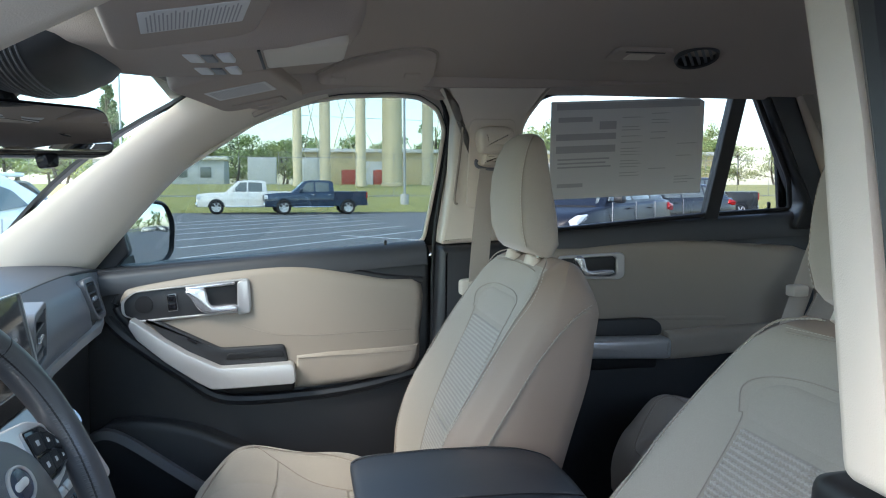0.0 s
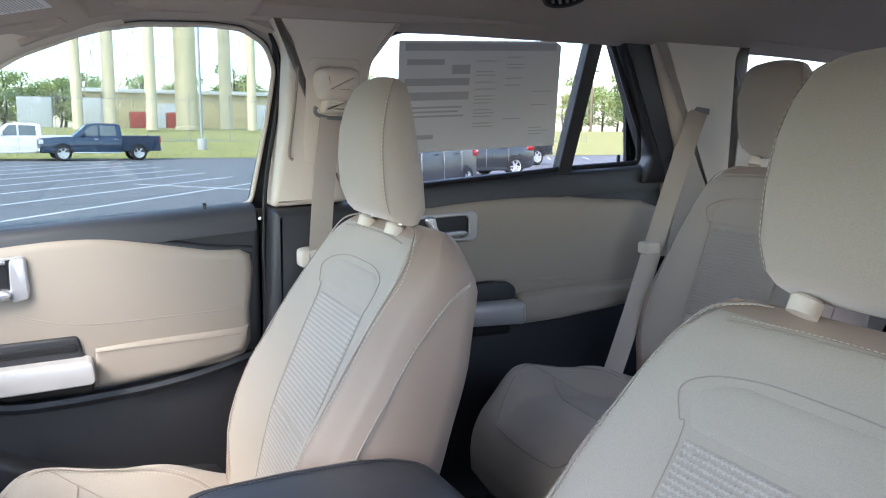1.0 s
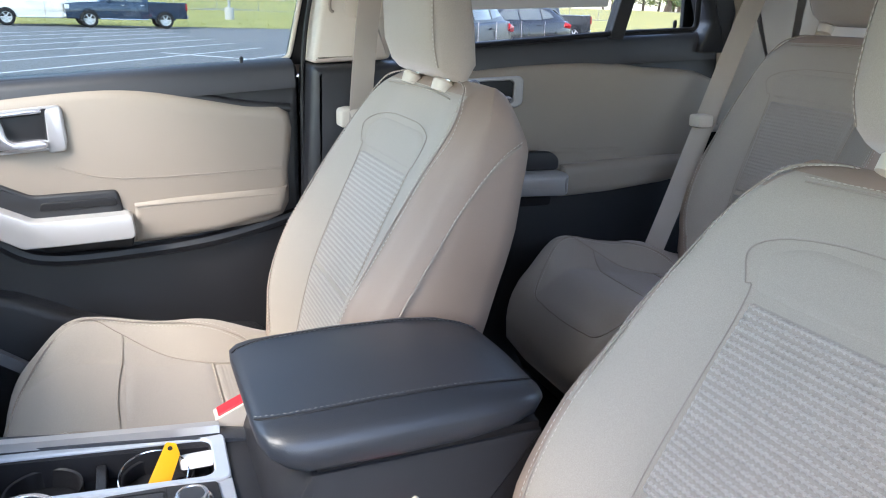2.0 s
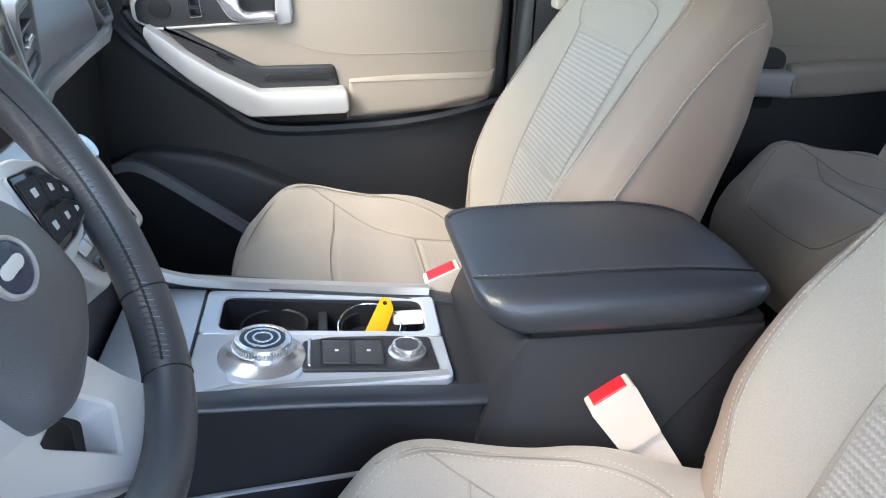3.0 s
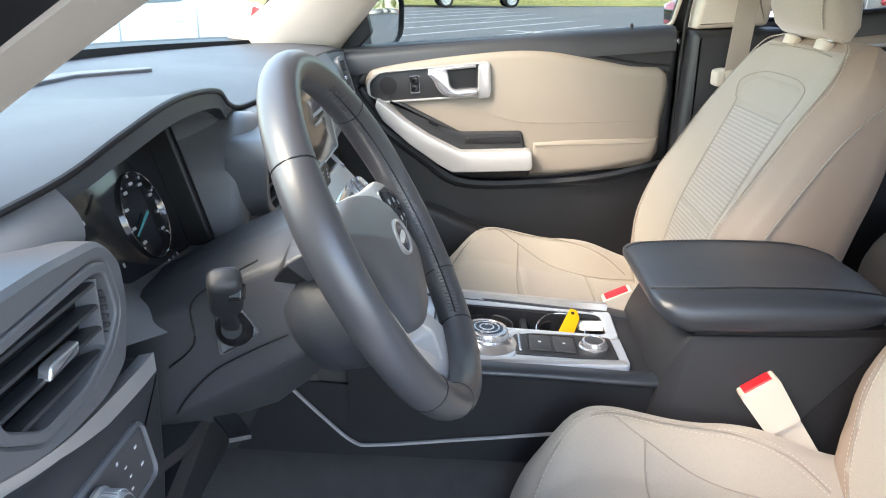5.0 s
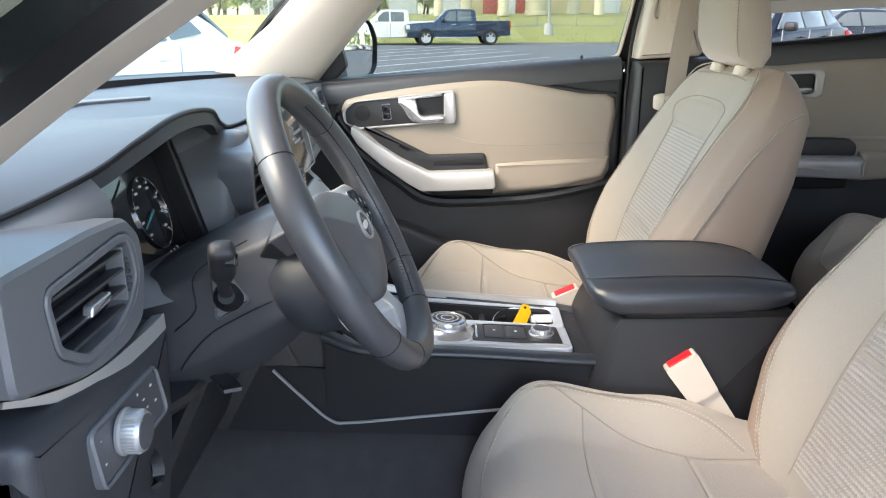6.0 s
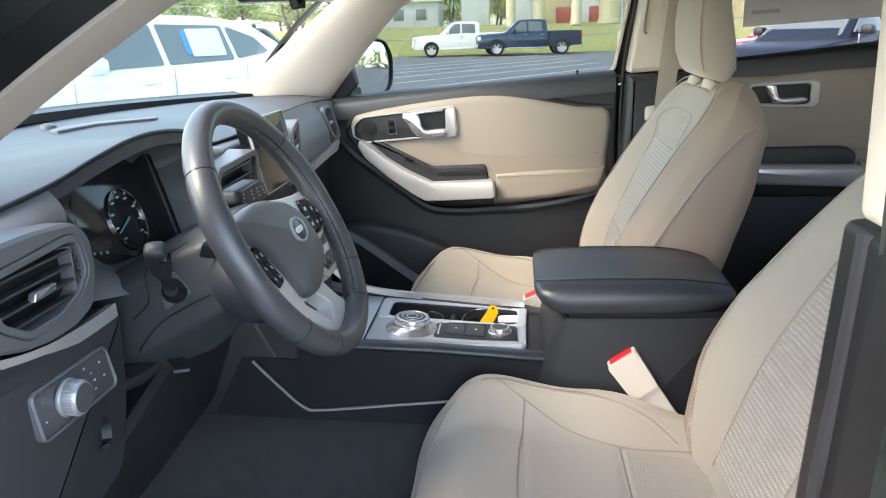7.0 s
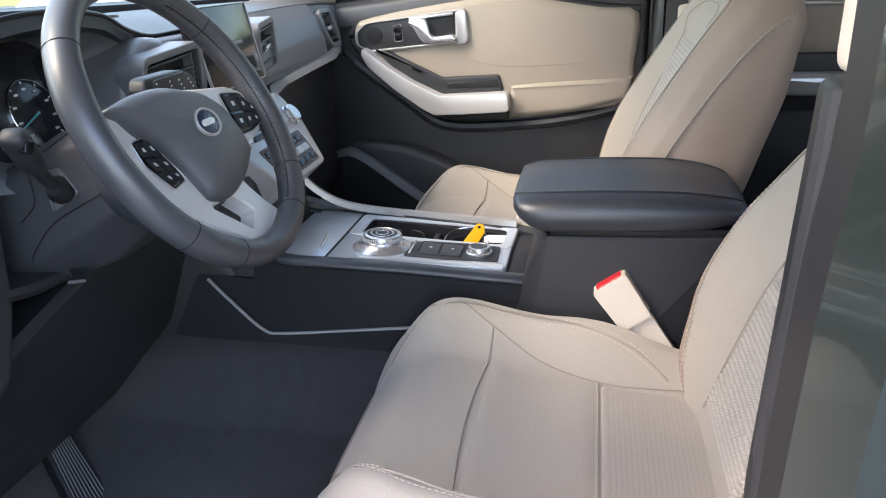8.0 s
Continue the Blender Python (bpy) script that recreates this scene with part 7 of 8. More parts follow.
def flank(side, x0, x1, ztop, name, arch=None, label=""):
    """An outer side panel between x0 and x1, with a wheel arch cut out."""
    o = [(x0, 0.30)]
    if arch:
        o += arch_cut(arch, 0.40, 0.36)[::-1]
    o += [(x1, 0.30), (x1, ztop(x1))] + [(x1 + (x0 - x1) * k / 6, ztop(x1 + (x0 - x1) * k / 6)) for k in range(1, 7)]
    sk = lambda u, v, d: (u, side * (0.985 - 0.06 * smooth(0.75, 1.3, v) - 0.05 * smooth(0.7, 0.3, v) - 0.10 * smooth(1.2, 2.6, u) ** 2 - 0.14 * smooth(-1.2, -2.1, u) ** 2 + d), v)
    return part(name, slab(o, -0.05, 0.0, 0.012, sk), BODY, car, label, 30)


belt_z = lambda x: 1.17 + 0.075 * smooth(-0.7, 1.4, x)
for _s in (-1, 1):
    flank(_s, -2.05, -0.66, lambda x: 0.98 + 0.19 * smooth(-2.0, -0.9, x), "front_fender", FRONT_AXLE)
    flank(_s, 1.305, 2.62, belt_z, "rear_quarter", REAR_AXLE)
    flank(_s, 0.345, 1.30, belt_z, "rear_door_skin")
    if _s > 0:
        flank(_s, -0.655, 0.340, belt_z, "front_door_skin")
    part("rocker", box(-0.9, 1.45, _s * 0.90 - 0.06, _s * 0.90 + 0.06, 0.26, 0.42, 0.03), PLASTIC, car, "black rocker panel")
    G = GP(_s)
    part("roof_side", sweep(spline([Vector(G(u, v, -0.045)) for u, v in ((-0.75, 1.18), (-0.45, 1.36), (-0.2, 1.54), (0.02, 1.64), (0.4, 1.675), (1.2, 1.69), (2.0, 1.66), (2.45, 1.58))], 4), [(-0.03, -0.03), (0.03, -0.03), (0.03, 0.03), (-0.03, 0.03)]), BODY, car, "dark green roof side", 40)
    part("pillar_skin", slab([(0.335, 1.22), (0.50, 1.24), (0.56, 1.66), (0.36, 1.66)], -0.055, -0.07, 0.004, G), GLOSS, car, "black outer door pillar")
    part("rear_pillar_skin", slab([(1.36, 1.27), (1.62, 1.32), (1.555, 1.60), (1.57, 1.66), (1.25, 1.66)], -0.055, -0.07, 0.004, G), BODY, car)
    part("quarter_skin", slab([(1.60, 1.215), (2.50, 1.215), (2.36, 1.505), (1.60, 1.552)], -0.025, -0.045, 0.004, G), BODY, car)
    part("rear_pillar_skin", slab([(2.31, 1.508), (2.365, 1.507), (2.45, 1.33), (2.40, 1.65), (2.22, 1.65), (2.27, 1.60)], -0.025, -0.042, 0.004, G), BODY, car)
part("roof_skin", sheet(lambda u, v: Vector((-0.33 + 2.8 * u, -0.72 + 1.44 * v, 1.748 - 0.032 * abs(2 * v - 1) ** 2.5 - 0.08 * (1 - smooth(0, 0.12, u)) - 0.045 * smooth(0.75, 1, u))), 16, 12, -0.015), BODY, car, "dark green roof")
part("bonnet", sheet(lambda u, v: Vector((-2.08 + 1.08 * u + 0.24 * abs(2 * v - 1) ** 3 * u, -0.86 + 1.72 * v, 0.98 + 0.19 * smooth(0, 1, u) + 0.03 * (1 - abs(2 * v - 1) ** 2))), 16, 16, -0.02), BODY, car, "dark green bonnet")
part("nose", loft([[(x, y, z) for y, z in ((-w, 0.30), (w, 0.30), (w, zt), (-w, zt))] for x, w, zt in ((-2.02, 0.86, 0.99), (-2.20, 0.78, 0.93), (-2.26, 0.66, 0.80))]), BODY, car, "dark green nose")
part("grille", slab(rpoly([(-0.62, 0.58), (0.62, 0.58), (0.58, 0.86), (-0.58, 0.86)], 0.04), -2.20, -2.275, 0.02, PX), GLOSS, car, "black grille")
part("tailgate", slab(rpoly([(-0.80, 0.36), (0.80, 0.36), (0.82, 1.16), (0.70, 1.20), (-0.70, 1.20), (-0.82, 1.16)], 0.05), 2.48, 2.60, 0.03, PX), BODY, car, "dark green tailgate")
rear_glass = part("window_8", slab(rpoly([(-0.70, 1.20), (0.70, 1.20), (0.60, 1.60), (-0.60, 1.60)], 0.06), 0.0, 0.006, 0.002, lambda u, v, d: (2.56 - 0.35 * (v - 1.2) + d, u, v)), PRIVACY)
tagged(rear_glass, "dark privacy glass of the tailgate", "car window", kind="structure")
rear_glass.visible_shadow = False
TYRE = material("tyre_rubber", (0.018, 0.018, 0.019), 0.85, vary=0.2, bump=0.4, bump_scale=120)
ALLOY = material("alloy_rim", (0.66, 0.67, 0.68), 0.35, metal=0.3, vary=0.05)


def road_wheel(parent, at, side, r=0.36, w=0.24, spokes=6):
    """Tyre and spoked rim, axle along Y."""
    x, y, z = at
    M = Matrix.Translation(at) @ Matrix.Rotation(radians(-90 * side), 4, "X")
    t = part("tyre", lathe([(r * 0.66, -w / 2), (r * 0.9, -w / 2), (r * 0.985, -w * 0.38), (r, -w * 0.2), (r, w * 0.2), (r * 0.985, w * 0.38), (r * 0.9, w / 2), (r * 0.66, w / 2)], 32, M, ring=True), TYRE, parent, "black tyre")
    m = lathe([(r * 0.66, -w * 0.3), (r * 0.70, w * 0.45), (r * 0.66, w * 0.47), (r * 0.60, w * 0.30), (r * 0.1, w * 0.20), (r * 0.01, w * 0.20)], 32, M)
    rim = part("rim", m, SILVER, t)
    for k in range(spokes):
        b = slab(rpoly([(r * 0.06, -r * 0.10), (r * 0.66, -r * 0.055), (r * 0.66, r * 0.055), (r * 0.06, r * 0.10)], 0.01), w * 0.22, w * 0.42, 0.01, PZ)
        part("spoke", merge(bmesh.new(), b, M @ Matrix.Rotation(2 * math.pi * k / spokes, 4, "Z")), ALLOY, t)
    part("rim_lip", lathe([(r * 0.62, w * 0.40), (r * 0.70, w * 0.47), (r * 0.70, w * 0.50), (r * 0.63, w * 0.44)], 32, M, ring=True), ALLOY, t)
    return t


for _x in (FRONT_AXLE, REAR_AXLE):
    for _s in (-1, 1):
        road_wheel(car, (_x, _s * 0.86, 0.37), _s, 0.37)


# ---- outdoors ----
def rise(y):
    """Height of the bank behind the parking lot."""
    return 0.062 * max(0.0, min(y, 78.0) - 46.5)


ASPHALT = material("asphalt", (0.165, 0.167, 0.170), 0.9, vary=0.28, scale=0.5, bump=0.7, bump_scale=60)
GRASS = material("mown_grass", (0.27, 0.32, 0.08), 0.95, vary=0.35, scale=0.35, bump=1.0, bump_scale=25, second=(0.48, 0.42, 0.14))
LINE = material("worn_white_line", (0.66, 0.67, 0.67), 0.8, vary=0.25, scale=3)
_ys = [-600, -200, -60, -20, 0, 20, 40, 46.5, 50, 55, 60, 65, 70, 74, 78, 90, 130, 250, 600]
_xs = [-600, -250, -120, -60, -30, -10, 10, 30, 60, 120, 250, 600]
_b = bmesh.new()
_V = [[_b.verts.new((x, y, rise(y) - (0.03 if y > 46.6 else 0))) for x in _xs] for y in _ys]
for _i in range(len(_ys) - 1):
    for _j in range(len(_xs) - 1):
        _b.faces.new((_V[_i][_j], _V[_i][_j + 1], _V[_i + 1][_j + 1], _V[_i + 1][_j]))
ground = tagged(part("ground", _b, ASPHALT), "grey asphalt parking lot, worn and dry", "ground", kind="structure")
lawn = tagged(part("lawn", sheet(lambda u, v: Vector((-260 + 520 * u, 46.5 + 0.4 * noise.noise(Vector((u * 90, 0, 3))) * (v < 0.01) + 130 * v * v, rise(46.5 + 130 * v * v) + 0.02 + 0.10 * noise.noise(Vector((u * 60, v * 30, 0))) * min(1, v * 8))), 130, 40), GRASS), "yellowed green grass bank behind the lot", "grass", kind="structure")
lawn_b = tagged(part("lawn", sheet(lambda u, v: Vector((75 + 60 * u, -120 + 160 * v, 0.03)), 10, 20), GRASS), "green grass strip at the lot's far end", "grass", kind="structure")
# fallen blades along the bank, sparse tufts
_rng = random.Random(11)
_b = bmesh.new()
for _k in range(5000):
    x, y = _rng.uniform(-14, 34), 46.7 + _rng.random() ** 1.6 * 14
    h, a = _rng.uniform(0.05, 0.16), _rng.uniform(0, 6.28)
    c, s = 0.02 * math.cos(a), 0.02 * math.sin(a)
    z = rise(y) + 0.0
    _b.faces.new([_b.verts.new(p) for p in ((x - c, y - s, z), (x + c, y + s, z), (x + c * 0.5 + 0.03 * math.cos(a * 3), y + s * 0.5, z + h))])
tagged(part("grass_tufts", _b, GRASS), "uneven tufts of dry grass", "grass", kind="stuff")


def stall_line(a, b, w=0.11):
    a, b = Vector((*a, 0)), Vector((*b, 0))
    t = (b - a).normalized()
    s = Vector((-t.y, t.x, 0)) * w / 2
    ob = part("parking_line", loft([[a + s + Vector((0, 0, 0.0)), a - s, a - s + Vector((0, 0, 0.004)), a + s + Vector((0, 0, 0.004))], [b + s, b - s, b - s + Vector((0, 0, 0.004)), b + s + Vector((0, 0, 0.004))]]), LINE)
    return tagged(ob, "worn white painted parking line", "parking line", "parking lines", "structure")


for _k in range(-1, 7):
    a = Vector((-2.55 - 0.48 * _k, 15.0 + 2.95 * _k))
    stall_line(a, a + Vector((0.55, 0.835)) * 12.5)
stall_line((1.1, 22.4), (5.2, 17.2))
for _k in range(6):
    stall_line((14 + 2.8 * _k, 38.5), (17 + 2.8 * _k, 43.5))


# ---- parked vehicles ----
TINT = material("dark_car_glass", (0.16, 0.185, 0.18), 0.06, vary=0.1)
LAMP = material("clear_lamp", (0.75, 0.77, 0.78), 0.12, vary=0.05)
REDLAMP = material("red_lamp", (0.45, 0.01, 0.01), 0.2, vary=0.1)
def paint(name, c, metal=0.2):
    return material(name, c, 0.28, metal=metal, vary=0.04, scale=2, coat=1.0)
P_WHITE, P_BLUE, P_BLACK, P_NAVY, P_RED, P_GREY = paint("white_paint", (0.88, 0.85, 0.78), 0.0), paint("blue_paint", (0.014, 0.034, 0.068)), paint("charcoal_paint", (0.022, 0.025, 0.028)), material("navy_paint", (0.006, 0.009, 0.018), 0.35, vary=0.05, scale=2), paint("red_paint", (0.45, 0.012, 0.018)), paint("silver_grey_paint", (0.30, 0.31, 0.33), 0.5)


def body_loft(stations):
    """Rings across the car: (x, half width, bottom, top), rounded."""
    return loft([[(x, q.x, q.y) for q in rpoly([(-w, b), (w, b), (w * 1.0, b + (t - b) * 0.55), (w * 0.95, t), (-w * 0.95, t), (-w * 1.0, b + (t - b) * 0.55)], 0.07, 3)] for x, w, b, t in stations])


def side_pane(root, side, pts, y0, y1, z0, z1, mat=None, name="side_window"):
    """A pane on the leaning glass house: y0 at height z0, y1 at z1."""
    Q = lambda u, v, d: (u, side * (y0 + (y1 - y0) * (v - z0) / (z1 - z0) + d), v)
    return part(name, slab(rpoly(pts, 0.03), -0.02, 0.012, 0.004, Q), mat or TINT, root)


def pickup(label, mat, at, yaw, group="parked pickups"):
    """A four door pickup, nose towards -X, 5.9 m long."""
    root = thing("pickup_truck", label, "pickup truck", at, group)
    root.rotation_euler.z = radians(yaw)
    part("lower_body", body_loft([(-2.95, 0.80, 0.45, 1.02), (-2.85, 0.92, 0.42, 1.16), (-2.2, 0.985, 0.42, 1.22), (-1.3, 0.99, 0.42, 1.26), (0.9, 0.99, 0.44, 1.27), (0.98, 0.985, 0.46, 1.27)]), mat, root, "", 40)
    part("bed", loft([[(x, y, z) for y, z in ((-0.985, 0.50), (0.985, 0.50), (0.985, 1.30), (0.90, 1.32), (0.86, 0.80), (-0.86, 0.80), (-0.90, 1.32), (-0.985, 1.30))] for x in (1.0, 2.85)]), mat, root, "", 40)
    part("tailgate", box(2.80, 2.93, -0.94, 0.94, 0.52, 1.31, 0.03), mat, root)
    part("cab", loft([[(x, y, z) for y, z in ((-w0, 1.20), (w0, 1.20), (w1, zt - 0.05), (w1 * 0.9, zt), (-w1 * 0.9, zt), (-w1, zt - 0.05))] for x, w0, w1, zt in ((-1.35, 0.90, 0.86, 1.27), (-0.62, 0.93, 0.76, 1.90), (-0.2, 0.93, 0.76, 1.95), (0.72, 0.93, 0.76, 1.94), (0.95, 0.92, 0.76, 1.86), (1.02, 0.91, 0.76, 1.30))]), mat, root, "", 35)
    part("windscreen", slab(rpoly([(-0.80, 0.0), (0.80, 0.0), (0.68, 0.86), (-0.68, 0.86)], 0.05), -0.01, 0.015, 0.004, lambda u, v, d: (-1.25 + v * 0.66 - d * 0.7, u, 1.30 + v * 0.66 + d * 0.7)), TINT, root)
    for s in (-1, 1):
        side_pane(root, s, [(-1.0, 1.30), (-0.15, 1.30), (-0.15, 1.84), (-0.50, 1.82)], 0.93, 0.765, 1.20, 1.90)
        side_pane(root, s, [(-0.06, 1.30), (0.72, 1.30), (0.70, 1.80), (-0.06, 1.84)], 0.93, 0.765, 1.20, 1.90)
        part("headlight", box(-2.93, -2.72, s * 0.82 - 0.13, s * 0.82 + 0.11, 0.88, 1.10, 0.03), LAMP, root, "clear headlight")
        part("tail_light", box(2.84, 2.945, s * 0.92 - 0.06, s * 0.92 + 0.07, 0.92, 1.26, 0.02), REDLAMP, root, "red tail light")
        part("side_mirror", box(-0.95, -0.78, s * 1.06 - 0.09, s * 1.06 + 0.09, 1.28, 1.52, 0.04), mat, root)
        part("running_board", box(-1.35, 0.95, s * 1.0 - 0.09, s * 1.0 + 0.05, 0.40, 0.46, 0.02), CHROME, root, "bright running board")
        for x in (-1.85, 1.80):
            part("wheel_arch", loft([[(x + r * math.cos(a), s * y, 0.42 + r * math.sin(a)) for r, y in ((0.52, 0.96), (0.52, 1.015), (0.46, 1.015), (0.46, 0.96))] for a in [math.pi * k / 14 for k in range(15)]]), mat, root)
            # black half disc on the body paints the shadow inside the arch
            part("arch_shadow", slab([(x + 0.47 * math.cos(a), 0.42 + 0.47 * math.sin(a)) for a in [math.pi * k / 14 for k in range(15)]], s * 0.6, s * 0.998, 0.002, PY), RUBBER, root)
            road_wheel(root, (x, s * 0.915, 0.41), s, 0.41, 0.27)
        for x in (-0.10, 0.86):
            part("door_line", box(x, x + 0.012, s * 0.97, s * 1.0, 0.50, 1.26, 0.002), RUBBER, root)
            part("door_handle", box(x - 0.24, x - 0.06, s * 0.985 - 0.015, s * 0.985 + 0.025, 1.10, 1.14, 0.008), CHROME if mat is not P_WHITE else mat, root)
    part("grille", slab(rpoly([(-0.66, 0.72), (0.66, 0.72), (0.66, 1.10), (-0.66, 1.10)], 0.05), -2.86, -2.965, 0.02, PX), GLOSS, root, "dark grille")
    part("bumper", body_loft([(-3.02, 0.80, 0.46, 0.66), (-2.90, 0.96, 0.44, 0.70)]), CHROME, root, "bright bumper")
    part("bumper", box(2.86, 3.0, -0.92, 0.92, 0.50, 0.68, 0.04), CHROME, root, "bright bumper")
    return root


def crossover(label, mat, at, yaw, k=1.0, group="parked cars", sheet_in_window=False, h=1.62):
    """A rounded five door crossover, nose towards -X, 4.7 m long."""
    root = thing("parked_car", label, "car", at, group)
    root.rotation_euler.z = radians(yaw)
    root.scale = (k, k, k)
    part("lower_body", body_loft([(-2.32, 0.55, 0.35, 0.66), (-2.25, 0.74, 0.28, 0.80), (-2.0, 0.86, 0.24, 0.92), (-1.2, 0.92, 0.22, 1.02), (-0.6, 0.93, 0.22, 1.06), (0.8, 0.94, 0.22, 1.10), (1.7, 0.92, 0.24, 1.13), (2.15, 0.86, 0.30, 1.12), (2.33, 0.76, 0.38, 1.02)]), mat, root, "", 45)
    top = [(-1.25, 0.84, 0.80, 1.04), (-0.75, 0.87, 0.70, 1.34), (-0.35, 0.88, 0.645, h - 0.06), (0.1, 0.885, 0.63, h), (0.8, 0.885, 0.63, h - 0.005), (1.45, 0.88, 0.62, h - 0.07), (1.85, 0.86, 0.64, 1.36), (2.18, 0.82, 0.74, 1.08)]
    part("glass_house", loft([[(x, q.x, q.y) for q in rpoly([(-w0, 1.0), (w0, 1.0), (w1 + 0.01, zt - 0.05), (w1 * 0.88, zt), (-w1 * 0.88, zt), (-w1 - 0.01, zt - 0.05)], 0.04, 3)] for x, w0, w1, zt in top]), mat, root, "", 45)
    part("windscreen", slab(rpoly([(-0.74, 0.0), (0.74, 0.0), (0.58, 0.98), (-0.58, 0.98)], 0.08), -0.01, 0.02, 0.005, lambda u, v, d: (-1.17 + v * 0.80 - d * 0.6, u, 1.06 + v * 0.50 + d * 0.8)), TINT, root)
    part("rear_window", slab(rpoly([(-0.66, 0.0), (0.66, 0.0), (0.56, 0.5), (-0.56, 0.5)], 0.08), -0.01, 0.02, 0.005, lambda u, v, d: (2.12 - v * 0.72 + d * 0.6, u, 1.14 + v * 0.66 + d * 0.8)), TINT, root)
    part("spoiler", box(1.40, 1.72, -0.58, 0.58, h - 0.10, h - 0.055, 0.02), mat, root)
    for s in (-1, 1):
        side_pane(root, s, [(-0.92, 1.12), (0.10, 1.13), (0.08, h - 0.09), (-0.30, h - 0.11)], 0.885, 0.635, 1.0, h - 0.04)
        w = side_pane(root, s, [(0.17, 1.13), (1.02, 1.15), (0.98, h - 0.11), (0.15, h - 0.09)], 0.885, 0.635, 1.0, h - 0.04)
        side_pane(root, s, [(1.08, 1.16), (1.55, 1.22), (1.40, 1.38), (1.05, h - 0.12)], 0.885, 0.64, 1.0, h - 0.04)
        if sheet_in_window:
            side_pane(root, s, [(0.48, 1.20), (0.92, 1.20), (0.92, 1.48), (0.48, 1.48)], 0.902, 0.652, 1.0, h - 0.04, PAPER, "price_sheet")
            side_pane(root, s, [(0.42, 1.22), (0.50, 1.22), (0.50, 1.47), (0.42, 1.47)], 0.900, 0.650, 1.0, h - 0.04, material("blue_print", (0.05, 0.25, 0.6), 0.6), "sheet_edge")
        part("headlight", slab(rpoly([(-2.22, 0.66), (-1.80, 0.80), (-1.78, 0.90), (-2.05, 0.88), (-2.24, 0.78)], 0.03), s * 0.6, s * 0.875, 0.05, PY), LAMP, root, "clear headlight")
        part("tail_light", slab(rpoly([(1.90, 0.92), (2.24, 0.88), (2.26, 1.02), (2.0, 1.08)], 0.03), s * 0.6, s * 0.885, 0.04, PY), REDLAMP, root, "red tail light")
        part("side_mirror", box(-0.86, -0.66, s * 0.99 - 0.10, s * 0.99 + 0.10, 1.08, 1.24, 0.05), mat if mat is P_WHITE else PLASTIC, root)
        part("sill", box(-1.0, 1.1, s * 0.90 - 0.05, s * 0.90 + 0.045, 0.22, 0.34, 0.02), PLASTIC, root)
        for x in (-1.42, 1.36):
            # no opening is cut; a black plate paints the arch's shadow
            part("arch_shadow", slab([(x + 0.41 * math.cos(a), 0.34 + 0.41 * math.sin(a)) for a in [math.pi * q / 14 for q in range(15)]], s * 0.5, s * 0.938, 0.004, PY), RUBBER, root)
            road_wheel(root, (x, s * 0.865, 0.35), s, 0.35, 0.23)
        for x in (-0.95, 0.13, 1.08):
            part("door_line", box(x, x + 0.008, s * 0.925, s * 0.9425, 0.36, 1.10, 0.001), INK, root)
        for x in (-0.12, 0.88):
            part("door_handle", box(x - 0.10, x + 0.08, s * 0.94 - 0.01, s * 0.94 + 0.022, 0.96, 0.99, 0.008), mat, root)
    part("grille", slab(rpoly([(-0.52, 0.40), (0.52, 0.40), (0.58, 0.68), (-0.58, 0.68)], 0.05), -2.24, -2.335, 0.03, PX), GLOSS, root, "dark grille")
    return root


pickup("white four door pickup parked beside the grass", P_WHITE, (-3.25, 45.2, 0), 6)
pickup("dark blue four door pickup parked beside the grass", P_BLUE, (0.55, 44.2, 0), 6)
pickup("charcoal four door pickup parked across the lot", P_BLACK, (17.6, 31.5, 0), 12)
crossover("white crossover with a price sheet in its window", P_WHITE, (-4.25, 6.45, 0.0), 62, sheet_in_window=True)
crossover("dark navy crossover facing along the lot", P_NAVY, (6.0, 14.4, 0), 42, 1.04, h=1.66)
crossover("red crossover parked behind the navy one", P_RED, (7.6, 20.5, 0), 8)
crossover("charcoal crossover parked across the lot", P_BLACK, (11.9, 23.0, 0), 8)
for _k, _m in enumerate((P_WHITE, P_GREY, P_BLACK, P_WHITE, P_NAVY, P_WHITE, P_GREY, P_RED)):
    crossover("parked car far behind in a row", _m, (42 + 1.2 * _k, 14.0 + 3.1 * _k, 0), -80, group="far row of cars")


# ---- water tower legs, sheds, fence, poles ----
CREAM = material("cream_tower_paint", (0.62, 0.54, 0.36), 0.6, vary=0.08, scale=0.4, bump=0.2, bump_scale=8)
SHED = material("buff_metal_siding", (0.52, 0.45, 0.27), 0.6, vary=0.08, scale=0.3)
ROOFING = material("pale_grey_roofing", (0.55, 0.57, 0.58), 0.6, vary=0.1)
CONCRETE = material("pale_concrete", (0.45, 0.44, 0.42), 0.9, vary=0.2, scale=2, bump=0.4, bump_scale=40)
STEEL = material("galvanised_steel", (0.38, 0.39, 0.40), 0.5, metal=0.7, vary=0.15)
RUSTRED = material("faded_red_container", (0.40, 0.09, 0.07), 0.7, vary=0.2)
tower = thing("water_tower", "cream painted legs and riser of a water tower", "water tower", (0, 75, 1.75))
_legs = ((-0.7, 0.45, 0), (2.0, 0.55, 1.5), (5.3, 0.50, -2), (8.55, 1.0, 0), (12.6, 0.60, 3), (14.0, 0.42, -3))
for _x, _r, _dy in _legs:
    part("riser" if _r > 0.9 else "leg", lathe([(_r * 1.10, 0), (_r * 1.10, 0.3), (_r, 0.4), (_r * 0.98, 30), (_r * 1.02, 32)], 28, Matrix.Translation((_x, _dy, 0))), CREAM, tower)
